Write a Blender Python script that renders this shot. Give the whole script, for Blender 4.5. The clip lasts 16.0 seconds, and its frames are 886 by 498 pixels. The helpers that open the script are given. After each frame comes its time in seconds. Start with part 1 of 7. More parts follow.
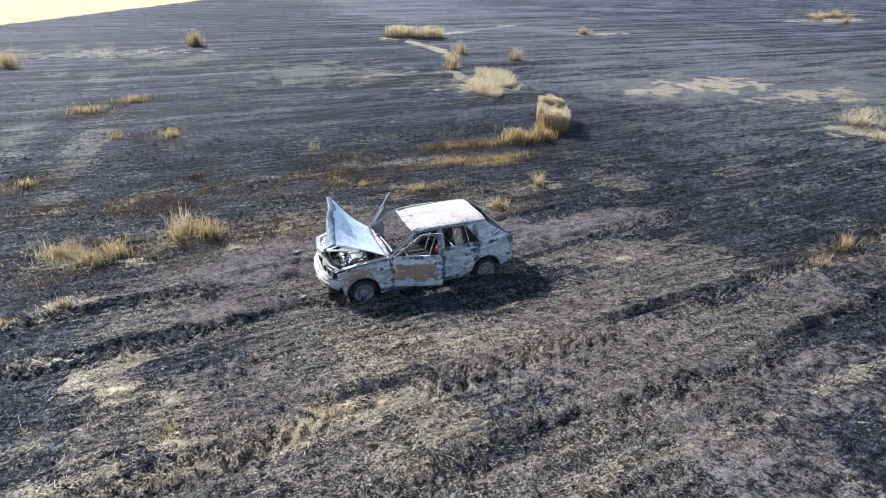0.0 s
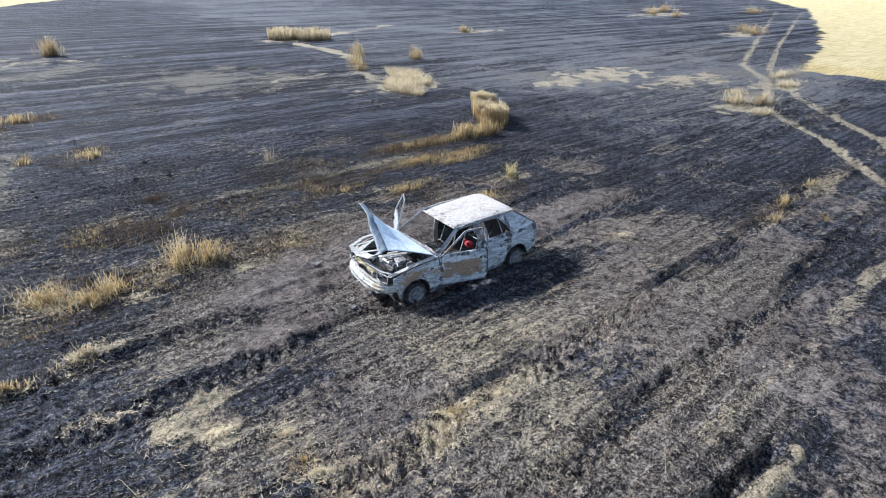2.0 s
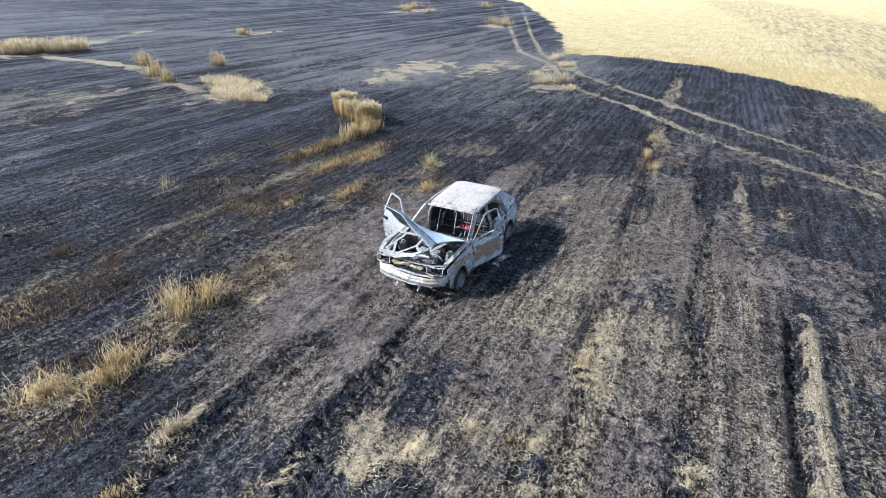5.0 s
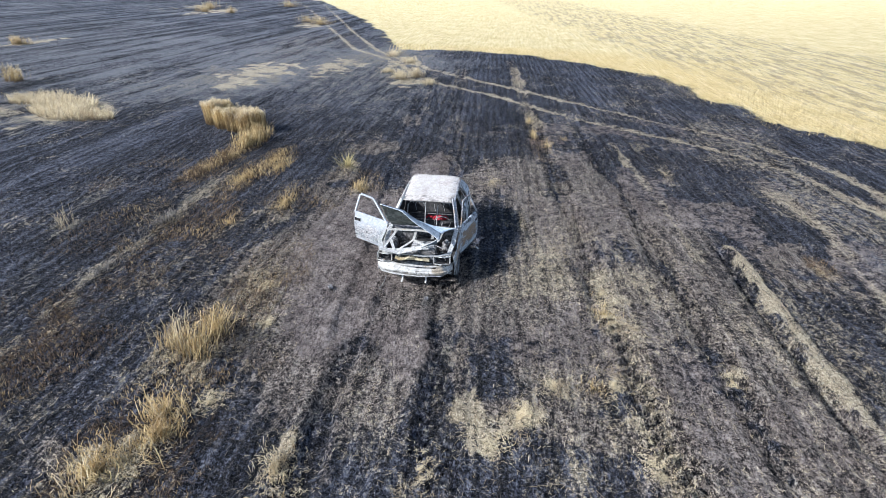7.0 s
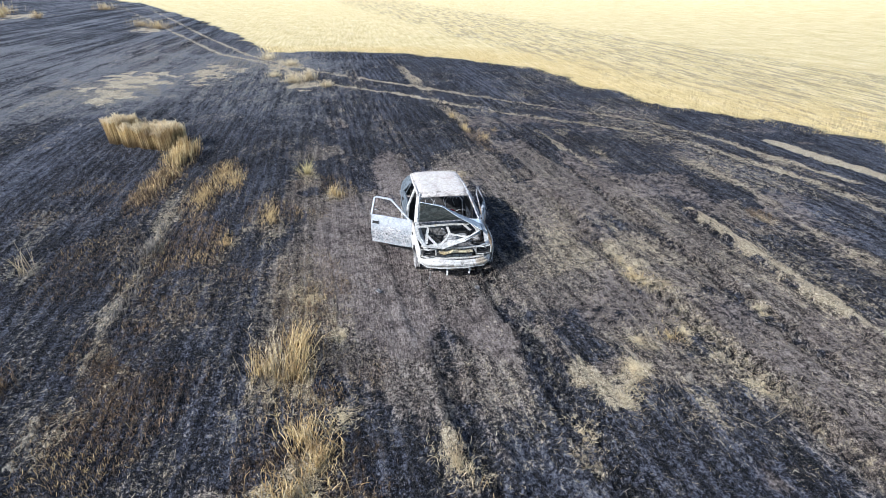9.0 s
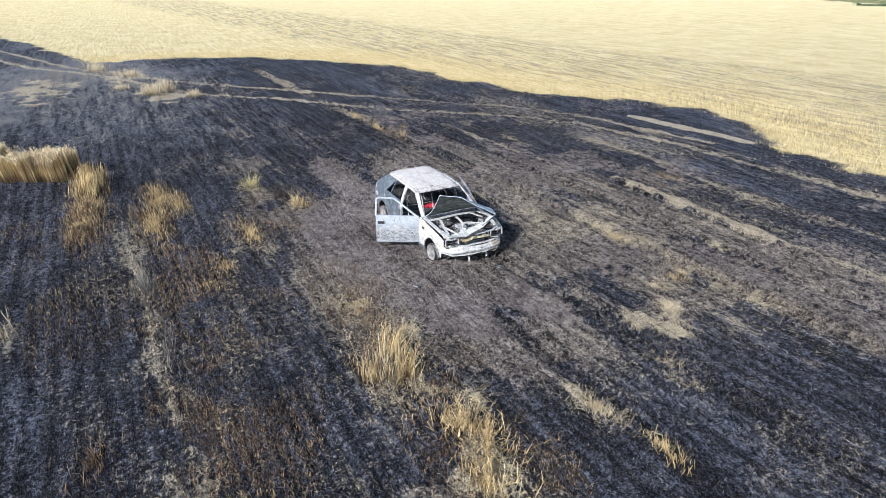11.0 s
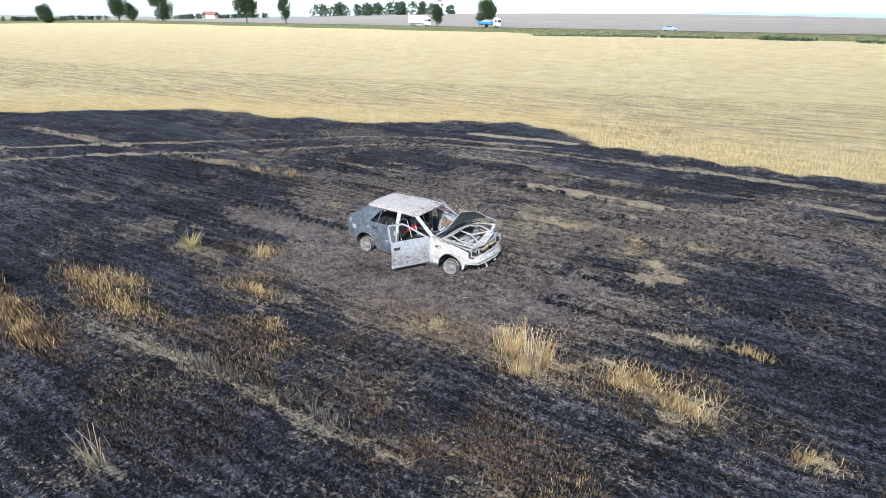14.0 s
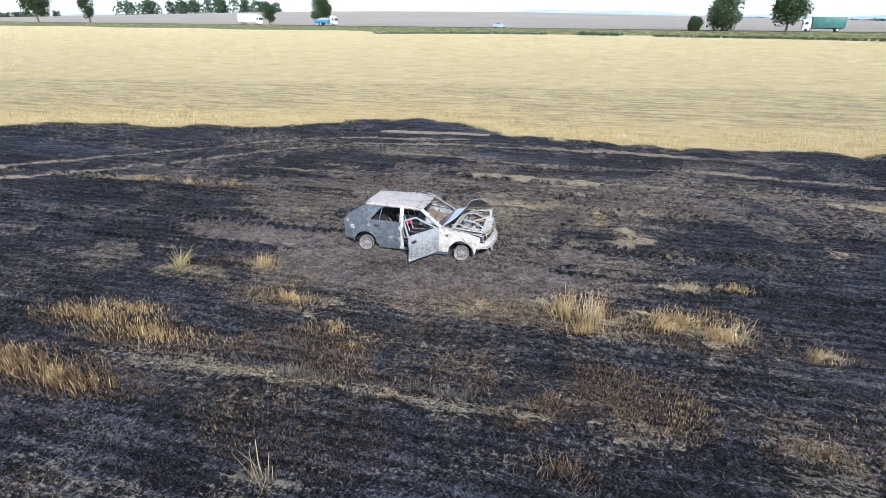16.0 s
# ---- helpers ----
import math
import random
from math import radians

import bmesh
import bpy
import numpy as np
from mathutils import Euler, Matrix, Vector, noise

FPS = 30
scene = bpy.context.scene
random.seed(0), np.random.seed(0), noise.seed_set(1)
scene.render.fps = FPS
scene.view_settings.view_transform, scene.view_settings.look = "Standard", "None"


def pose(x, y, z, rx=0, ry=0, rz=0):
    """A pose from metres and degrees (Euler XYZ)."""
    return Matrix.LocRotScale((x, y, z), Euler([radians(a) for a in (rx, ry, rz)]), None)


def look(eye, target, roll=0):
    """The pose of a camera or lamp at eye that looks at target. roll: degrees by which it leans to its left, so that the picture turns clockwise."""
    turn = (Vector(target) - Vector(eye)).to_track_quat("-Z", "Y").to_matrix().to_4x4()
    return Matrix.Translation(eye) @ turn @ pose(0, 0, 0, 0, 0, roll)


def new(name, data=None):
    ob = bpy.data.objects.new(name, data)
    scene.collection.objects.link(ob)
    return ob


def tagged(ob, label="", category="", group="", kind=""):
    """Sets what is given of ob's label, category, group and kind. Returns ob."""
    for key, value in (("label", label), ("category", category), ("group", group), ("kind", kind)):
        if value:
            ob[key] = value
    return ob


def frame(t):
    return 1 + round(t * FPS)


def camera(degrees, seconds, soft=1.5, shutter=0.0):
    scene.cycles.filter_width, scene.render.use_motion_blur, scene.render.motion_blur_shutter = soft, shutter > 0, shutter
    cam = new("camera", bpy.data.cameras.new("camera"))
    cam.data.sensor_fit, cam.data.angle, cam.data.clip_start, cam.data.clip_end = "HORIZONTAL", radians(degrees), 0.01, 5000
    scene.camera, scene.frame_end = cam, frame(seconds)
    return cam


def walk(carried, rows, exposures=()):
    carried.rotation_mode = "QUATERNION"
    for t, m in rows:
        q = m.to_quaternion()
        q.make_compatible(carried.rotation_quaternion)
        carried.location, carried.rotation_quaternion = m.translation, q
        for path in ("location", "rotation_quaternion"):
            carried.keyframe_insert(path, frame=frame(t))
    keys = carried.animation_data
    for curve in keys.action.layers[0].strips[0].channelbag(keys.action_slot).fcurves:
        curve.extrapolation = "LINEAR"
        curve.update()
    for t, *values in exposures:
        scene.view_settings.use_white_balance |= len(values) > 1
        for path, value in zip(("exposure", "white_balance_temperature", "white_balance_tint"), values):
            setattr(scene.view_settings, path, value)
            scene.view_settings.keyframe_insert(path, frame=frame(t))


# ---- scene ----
cam = camera(78.5, 16.0, soft=0.6)
METRES, EYE, TILT, LEAN, TURN = 28.383, 5.45, 0.0, 0.0, -21.7
ROWS = [
    (0.0, 0.0, 0.0, 0.0, 0.33, -27.4, -0.64),
    (0.5, -0.0271, -0.0003, 0.0, -3.35, -27.37, -0.69),
    (1.0, -0.055, 0.0012, -0.0001, -5.68, -27.36, -0.74),
    (1.5, -0.0828, 0.0031, -0.0002, -8.78, -27.32, -0.75),
    (2.0, -0.1117, 0.0062, -0.0005, -14.36, -27.26, -0.73),
    (2.5, -0.1404, 0.0117, -0.0008, -19.55, -27.24, -0.83),
    (3.0, -0.1681, 0.0197, -0.0014, -23.9, -27.2, -0.86),
    (5.5, -0.292, 0.0854, -0.0031, -45.58, -26.92, -0.81),
    (6.0, -0.3146, 0.1045, -0.0035, -51.35, -26.86, -0.85),
    (6.5, -0.3356, 0.1256, -0.0038, -56.14, -26.83, -0.87),
    (7.0, -0.3544, 0.149, -0.0037, -60.84, -26.85, -0.87),
    (7.5, -0.3714, 0.1752, -0.004, -65.07, -26.78, -0.88),
    (8.0, -0.3864, 0.2029, -0.004, -69.07, -26.76, -0.91),
    (8.5, -0.4002, 0.2323, -0.004, -73.24, -26.72, -0.89),
    (9.0, -0.4122, 0.2632, -0.0042, -77.94, -26.67, -0.86),
    (11.2, -0.4398, 0.4105, -0.002, -99.7, -26.55, -0.79),
    (11.3, -0.4397, 0.4174, -0.002, -100.7, -26.4, -0.78),
    (11.5, -0.4393, 0.431, -0.002, -102.59, -24.9, -0.76),
    (11.7, -0.438, 0.4447, -0.0022, -104.5, -23.75, -0.74),
    (11.85, -0.437, 0.455, -0.0024, -105.9, -23.2, -0.72),
    (12.0, -0.436, 0.4652, -0.0026, -107.3, -23.1, -0.71),
    (12.5, -0.4293, 0.4977, -0.0029, -111.71, -23.08, -0.68),
    (13.0, -0.4203, 0.5294, -0.0033, -116.03, -23.04, -0.64),
    (13.5, -0.409, 0.5611, -0.0034, -120.67, -23.01, -0.58),
    (14.0, -0.3957, 0.5924, -0.0032, -125.38, -23.0, -0.52),
    (14.5, -0.3802, 0.6223, -0.003, -130.13, -23.02, -0.46),
    (15.0, -0.3625, 0.651, -0.0023, -134.54, -23.05, -0.43),
    (15.5, -0.3439, 0.6785, -0.0019, -138.23, -23.05, -0.4),
    (16.0, -0.3242, 0.7044, -0.0017, -142.11, -23.07, -0.35),
]
EXPOSURES = [(0.0, 1.18, 5720, 11), (5.0, 1.20, 5720, 11), (9.0, 1.16, 5720, 11), (12.0, 1.0, 5760, 12), (16.0, 0.80, 5760, 12)]
walk(cam, [(t, pose(0, 0, EYE, TILT, LEAN, TURN) @ pose(METRES * x, METRES * y, METRES * z, 90 + pitch, roll, yaw)) for t, x, y, z, yaw, pitch, roll in ROWS], EXPOSURES)

# ---- world and sun ----
SUN_AZ, SUN_EL = radians(-24), radians(33.5)
world = bpy.data.worlds.new("sky")
scene.world = world
world.use_nodes = True
wn = world.node_tree.nodes
sky = wn.new("ShaderNodeTexSky")
sky.sky_type, sky.sun_disc = "NISHITA", False
sky.sun_elevation, sky.sun_rotation = SUN_EL, SUN_AZ
sky.air_density, sky.dust_density, sky.ozone_density = 1.0, 1.2, 3.0
wn["Background"].inputs["Strength"].default_value = 0.10
veil = wn.new("ShaderNodeMix")  # thin high cloud over the whole sky
veil.data_type, veil.blend_type = "RGBA", "ADD"
veil.inputs[0].default_value, veil.inputs[7].default_value = 1.0, (1.3, 1.36, 1.40, 1)
gen, split, rise = wn.new("ShaderNodeTexCoord"), wn.new("ShaderNodeSeparateXYZ"), wn.new("ShaderNodeMapRange")
rise.interpolation_type = "SMOOTHSTEP"  # haze thickens towards the horizon
for i, q in enumerate((0.0, 0.35, 2.4, 0.95)):
    rise.inputs[i + 1].default_value = q
veil_tint = wn.new("ShaderNodeVectorMath")
veil_tint.operation = "SCALE"
veil_tint.inputs[0].default_value = (1.3, 1.36, 1.40)
world.node_tree.links.new(gen.outputs["Generated"], split.inputs[0])
world.node_tree.links.new(split.outputs[2], rise.inputs[0])
world.node_tree.links.new(rise.outputs[0], veil_tint.inputs["Scale"])
world.node_tree.links.new(veil_tint.outputs[0], veil.inputs[7])
world.node_tree.links.new(sky.outputs[0], veil.inputs[6])
world.node_tree.links.new(veil.outputs[2], wn["Background"].inputs["Color"])
sun = new("sun", bpy.data.lights.new("sun", "SUN"))
sun.data.energy, sun.data.angle, sun.data.color = 5.0, radians(0.6), (1.0, 0.965, 0.91)
sun.matrix_world = look((60 * math.sin(SUN_AZ), 60 * math.cos(SUN_AZ), 60 * math.tan(SUN_EL)), (0, 0, 0))


# ---- materials ----
class Mat:
    """A node material with short calls to add and join nodes."""

    def __init__(self, name, rough=0.8, metal=0.0, spec=0.3):
        self.m = bpy.data.materials.new(name)
        self.m.use_nodes = True
        self.t = self.m.node_tree
        self.b = self.t.nodes["Principled BSDF"]
        self.b.inputs["Roughness"].default_value = rough
        self.b.inputs["Metallic"].default_value = metal
        self.b.inputs["Specular IOR Level"].default_value = spec
        self.pos = self.node("ShaderNodeNewGeometry").outputs["Position"]
        self.obj = self.node("ShaderNodeTexCoord").outputs["Object"]

    def node(self, kind, **given):
        n = self.t.nodes.new(kind)
        for k, v in given.items():
            self.put(n.inputs[k], v)
        return n

    def put(self, socket, v):
        if isinstance(v, bpy.types.NodeSocket):
            self.t.links.new(v, socket)
        elif isinstance(v, (tuple, list)) and len(v) == 3 and socket.type == "RGBA":
            socket.default_value = (*v, 1)
        else:
            socket.default_value = v

    def noise(self, scale, detail=4, rough=0.6, vec=None, stretch=None, distort=0.0):
        vec = vec or self.pos
        if stretch:
            mp = self.node("ShaderNodeMapping", Vector=vec)
            mp.inputs["Rotation"].default_value = (0, 0, stretch[3] if len(stretch) > 3 else 0)
            mp.inputs["Scale"].default_value = stretch[:3]
            vec = mp.outputs[0]
        return self.node("ShaderNodeTexNoise", Vector=vec, Scale=scale, Detail=detail, Roughness=rough, Distortion=distort).outputs["Fac"]

    def math(self, op, a, b=0.0, clamp=False):
        n = self.t.nodes.new("ShaderNodeMath")
        n.operation, n.use_clamp = op, clamp
        self.put(n.inputs[0], a), self.put(n.inputs[1], b)
        return n.outputs[0]

    def step(self, v, lo, hi, a=0.0, b=1.0):
        n = self.t.nodes.new("ShaderNodeMapRange")
        n.interpolation_type = "SMOOTHSTEP"
        for i, q in enumerate((v, lo, hi, a, b)):
            self.put(n.inputs[i], q)
        return n.outputs[0]

    def mix(self, f, a, b):
        n = self.t.nodes.new("ShaderNodeMix")
        n.data_type = "RGBA"
        self.put(n.inputs[0], f), self.put(n.inputs[6], a), self.put(n.inputs[7], b)
        return n.outputs[2]

    def attr(self, name):
        n = self.t.nodes.new("ShaderNodeAttribute")
        n.attribute_name = name
        return n.outputs["Fac"]

    def ramp(self, f, *stops):
        n = self.t.nodes.new("ShaderNodeValToRGB")
        e = n.color_ramp.elements
        while len(e) < len(stops):
            e.new(0.5)
        for el, (p, c) in zip(e, stops):
            el.position, el.color = p, (*c, 1)
        self.put(n.inputs[0], f)
        return n.outputs[0]

    def bump(self, h, dist=0.02, strength=1.0):
        n = self.node("ShaderNodeBump", Height=h, Distance=dist, Strength=strength)
        self.t.links.new(n.outputs[0], self.b.inputs["Normal"])

    def done(self, colour, rough=None):
        self.put(self.b.inputs["Base Color"], colour)
        if rough is not None:
            self.put(self.b.inputs["Roughness"], rough)
        return self.m


ROW = radians(3)  # the drill rows run nearly along x


def ground_material():
    m = Mat("field_ground", 0.8, 0, 0.25)
    a = m.attr
    less = lambda v, k: m.math("MULTIPLY", m.math("SUBTRACT", v, 0.5), k)
    add = lambda *v: v[0] if len(v) == 1 else m.math("ADD", v[0], add(*v[1:]))
    fine = m.noise(30, 4, 0.8)
    grit = m.noise(85, 2, 0.75)
    mid = m.noise(4.2, 5, 0.68)
    broad = m.noise(0.45, 5, 0.62)
    streak = m.noise(15, 4, 0.72, stretch=(0.4, 1.0, 1, -ROW))
    lump = m.noise(12, 4, 0.75)
    drag = m.noise(6.0, 5, 0.78, stretch=(0.22, 1.0, 1, -ROW))
    y_pos = m.node("ShaderNodeSeparateXYZ", Vector=m.pos).outputs[1]
    near_side = m.noise(2.4, 6, 0.80, stretch=(0.16, 1.0, 1, -ROW))
    far_side = m.noise(1.6, 7, 0.84, stretch=(0.18, 1.0, 1, radians(12)))
    beyond = m.step(y_pos, 18.0, 26.0)
    furrow = add(m.math("MULTIPLY", near_side, m.math("SUBTRACT", 1.0, beyond)), m.math("MULTIPLY", far_side, beyond))
    far_rows = m.noise(0.85, 6, 0.78, stretch=(0.035, 1.0, 1, radians(9)))
    far_rows = m.math("MULTIPLY", less(far_rows, 1.15), beyond)
    speck = m.noise(130, 2, 0.6)
    swath = m.noise(0.9, 6, 0.75, stretch=(0.05, 1.0, 1, -radians(6)))
    # short matted fibres lying in every direction, and crumbs of one tint each
    warp = m.node("ShaderNodeTexNoise", Vector=m.pos, Scale=5.0, Detail=2.0).outputs["Color"]
    wv = m.t.nodes.new("ShaderNodeVectorMath")
    wv.operation = "MULTIPLY_ADD"
    m.put(wv.inputs[0], warp), m.put(wv.inputs[2], m.pos)
    wv.inputs[1].default_value = (0.06, 0.06, 0.06)
    fib = [m.noise(95, 1, 0.5, wv.outputs[0], (0.26, 1.0, 0.4, ang)) for ang in (0.35, 1.45, 2.5)]
    fibre = m.math("MAXIMUM", m.math("MAXIMUM", fib[0], fib[1]), fib[2])
    hair = m.step(fibre, 0.60, 0.72)
    crumb = m.node("ShaderNodeTexVoronoi", Vector=wv.outputs[0], Scale=34.0).outputs["Color"]
    chip = m.node("ShaderNodeTexVoronoi", Vector=m.pos, Scale=75.0).outputs["Color"]
    row = m.math("SINE", add(m.math("MULTIPLY", m.node("ShaderNodeSeparateXYZ", Vector=m.pos).outputs[1], 2 * math.pi / 0.30), m.math("MULTIPLY", m.node("ShaderNodeSeparateXYZ", Vector=m.pos).outputs[0], -2 * math.pi / 0.30 * math.tan(ROW)), m.math("MULTIPLY", mid, 5.0)))
    row = m.math("MULTIPLY", row, 0.035)
    # charred ground: black stubble ends, dark soil and grey ash
    v = add(less(fine, 0.75), less(grit, 0.35), less(crumb, 0.10), less(chip, 0.12), less(lump, 0.75), less(drag, 0.32), less(furrow, 0.42), less(swath, 0.30), less(broad, 0.25), far_rows, m.math("MULTIPLY", hair, 0.10), row, 0.46)
    # lighter stops: ash flecks, and bluish sky glints painted into the colour
    char = m.ramp(v, (0.40, (0.003, 0.0032, 0.0046)), (0.46, (0.0125, 0.0132, 0.0190)), (0.515, (0.038, 0.041, 0.056)), (0.575, (0.088, 0.094, 0.120)), (0.68, (0.19, 0.197, 0.225)))
    # the ash mask carries real ash and a painted sheen
    ash = m.mix(m.step(add(a("ash"), less(fine, 0.9), less(mid, 0.9), less(lump, 0.5), less(furrow, 1.3), less(streak, 0.6), m.math("MULTIPLY", far_rows, 1.5)), 0.36, 0.80), char, m.ramp(add(less(grit, 0.8), less(fine, 0.6), 0.5), (0.35, (0.075, 0.075, 0.08)), (0.65, (0.25, 0.248, 0.255))))
    soil = m.ramp(add(less(fine, 0.8), less(grit, 0.4), less(crumb, 0.10), less(chip, 0.16), less(lump, 0.55), less(drag, 0.3), less(furrow, 0.35), less(mid, 0.2), m.math("MULTIPLY", hair, 0.12), row, 0.47),
                  (0.38, (0.006, 0.0055, 0.0055)), (0.44, (0.044, 0.036, 0.032)), (0.51, (0.148, 0.120, 0.101)), (0.59, (0.325, 0.272, 0.218)), (0.70, (0.52, 0.465, 0.385)))
    c = m.mix(m.step(add(a("soil"), less(mid, 0.9), less(drag, 0.45), less(furrow, 0.75), less(lump, 0.6), less(fine, 0.7)), 0.33, 0.57), ash, soil)
    c = m.mix(m.math("MULTIPLY", m.step(add(speck, less(mid, 0.3)), 0.60, 0.66), 0.45), c, (0.36, 0.335, 0.30))
    bare_soil = m.ramp(add(less(fine, 0.6), less(grit, 0.3), less(chip, 0.10), less(lump, 0.45), less(mid, 0.4), less(broad, 0.3), 0.5), (0.36, (0.028, 0.024, 0.023)), (0.44, (0.100, 0.081, 0.071)), (0.52, (0.190, 0.156, 0.135)), (0.62, (0.33, 0.285, 0.25)))
    c = m.mix(m.step(add(a("bare"), less(mid, 0.7), less(lump, 0.4), less(fine, 0.3)), 0.30, 0.52), c, bare_soil)
    # pale half-burnt stubble in lines
    lines = m.step(add(m.math("MULTIPLY", a("pale"), 0.62), less(furrow, 2.4), m.math("MULTIPLY", far_rows, 1.6), less(lump, 1.4), less(drag, 1.0), less(fine, 0.6)), 0.36, 0.58)
    c = m.mix(lines, c, m.ramp(add(less(fine, 0.8), less(grit, 0.5), less(lump, 0.5), 0.5), (0.35, (0.055, 0.05, 0.044)), (0.5, (0.19, 0.172, 0.138)), (0.66, (0.42, 0.38, 0.295))))
    singed = m.ramp(add(less(fine, 0.8), less(streak, 0.7), less(chip, 0.2), m.math("MULTIPLY", hair, 0.12), 0.46), (0.3, (0.006, 0.005, 0.0048)), (0.47, (0.036, 0.023, 0.014)), (0.60, (0.115, 0.074, 0.038)), (0.75, (0.28, 0.20, 0.105)))
    c = m.mix(m.step(add(a("singed"), less(streak, 1.0), less(mid, 0.6)), 0.38, 0.8), c, singed)
    straw = m.ramp(add(less(chip, 0.25), less(fine, 0.8), less(grit, 0.4), m.math("MULTIPLY", hair, 0.2), 0.45), (0.26, (0.07, 0.054, 0.036)), (0.41, (0.28, 0.225, 0.145)), (0.54, (0.56, 0.47, 0.325)), (0.70, (0.80, 0.71, 0.52)))
    c = m.mix(m.step(add(m.math("MULTIPLY", a("straw"), 0.85), less(grit, 0.9), less(streak, 1.0), less(lump, 0.7), less(mid, 0.9), less(furrow, 0.6), less(crumb, 0.25)), 0.34, 0.60), c, straw)
    # unburnt stubble and chaff beyond the edge of the fire
    tufty = m.noise(1.6, 6, 0.82, stretch=(0.25, 1.0, 1, -radians(10.5)))
    drill = m.noise(5.0, 5, 0.8, stretch=(0.06, 1.0, 1, -radians(10)))
    stub = m.ramp(add(less(drill, 0.75), less(tufty, 0.5), less(lump, 0.45), less(fine, 0.7), less(chip, 0.16), less(broad, 0.3), 0.5),
                  (0.28, (0.36, 0.26, 0.105)), (0.45, (0.58, 0.46, 0.22)), (0.56, (0.72, 0.595, 0.32)), (0.72, (0.82, 0.72, 0.46)))
    bare = m.ramp(add(less(fine, 0.7), less(mid, 0.6), 0.5), (0.3, (0.10, 0.073, 0.046)), (0.5, (0.22, 0.17, 0.11)), (0.7, (0.50, 0.42, 0.29)))
    lanes = m.noise(1.7, 5, 0.75, stretch=(0.07, 1.0, 1, -radians(10.5)))
    gaps = m.step(add(lanes, less(tufty, 1.5), less(fine, 0.4), m.step(a("chaff"), 0.2, 1.0, -0.05, 0.05)), 0.55, 0.62)
    stub = m.mix(m.math("MULTIPLY", gaps, m.step(a("chaff"), 0.2, 0.9, 0.18, 0.68)), stub, bare)
    edge = add(a("burn"), less(m.noise(1.4, 6, 0.7), 0.8), less(streak, 0.7), less(fine, 0.6))
    c = m.mix(m.step(edge, 0.32, 0.66), stub, c)
    plough = m.ramp(m.noise(0.05, 6, 0.7, stretch=(0.3, 1.5, 1, 0.2)), (0.3, (0.27, 0.235, 0.19)), (0.7, (0.36, 0.32, 0.265)))
    c = m.mix(a("plough"), c, plough)
    green = m.ramp(m.noise(0.6, 6, 0.7), (0.35, (0.075, 0.095, 0.035)), (0.5, (0.16, 0.17, 0.07)), (0.66, (0.32, 0.28, 0.14)))
    c = m.mix(m.step(add(a("verge"), less(m.noise(0.4, 4), 0.8)), 0.35, 0.65), c, green)
    relief = add(m.math("MULTIPLY", fine, 0.12), m.math("MULTIPLY", grit, 0.03), m.math("MULTIPLY", hair, 0.012), m.math("MULTIPLY", lump, 0.26), m.math("MULTIPLY", drag, m.step(a("burn"), 0.2, 0.9, 0.04, 0.18)), m.math("MULTIPLY", furrow, m.step(a("burn"), 0.2, 0.9, 0.02, 0.36)))
    m.bump(relief, 1.0, 1.0)
    m.put(m.b.inputs["Specular IOR Level"], 0.08)
    return m.done(c, m.step(a("burn"), 0.3, 0.7, 0.85, 0.82))


def straw_material(name, lo, hi, dark, rough=0.6, foot=0.85, thin_share=0.42):
    """Stalks: one tint each, darker towards the foot where the stalk has an attribute for it."""
    m = Mat(name, rough, 0, 0.35)
    isl = m.node("ShaderNodeNewGeometry").outputs["Random Per Island"]
    c = m.mix(isl, lo, hi)
    c = m.mix(m.step(m.noise(1.7, 4), 0.42, 0.66, 0.0, 0.75), c, dark)
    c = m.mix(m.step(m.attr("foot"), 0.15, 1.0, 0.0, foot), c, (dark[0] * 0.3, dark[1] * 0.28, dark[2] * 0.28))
    thin = m.node("ShaderNodeBsdfTranslucent", Color=c)
    both = m.t.nodes.new("ShaderNodeMixShader")
    both.inputs[0].default_value = thin_share
    m.t.links.new(m.b.outputs[0], both.inputs[1]), m.t.links.new(thin.outputs[0], both.inputs[2])
    m.t.links.new(both.outputs[0], m.t.nodes["Material Output"].inputs["Surface"])
    return m.done(c)


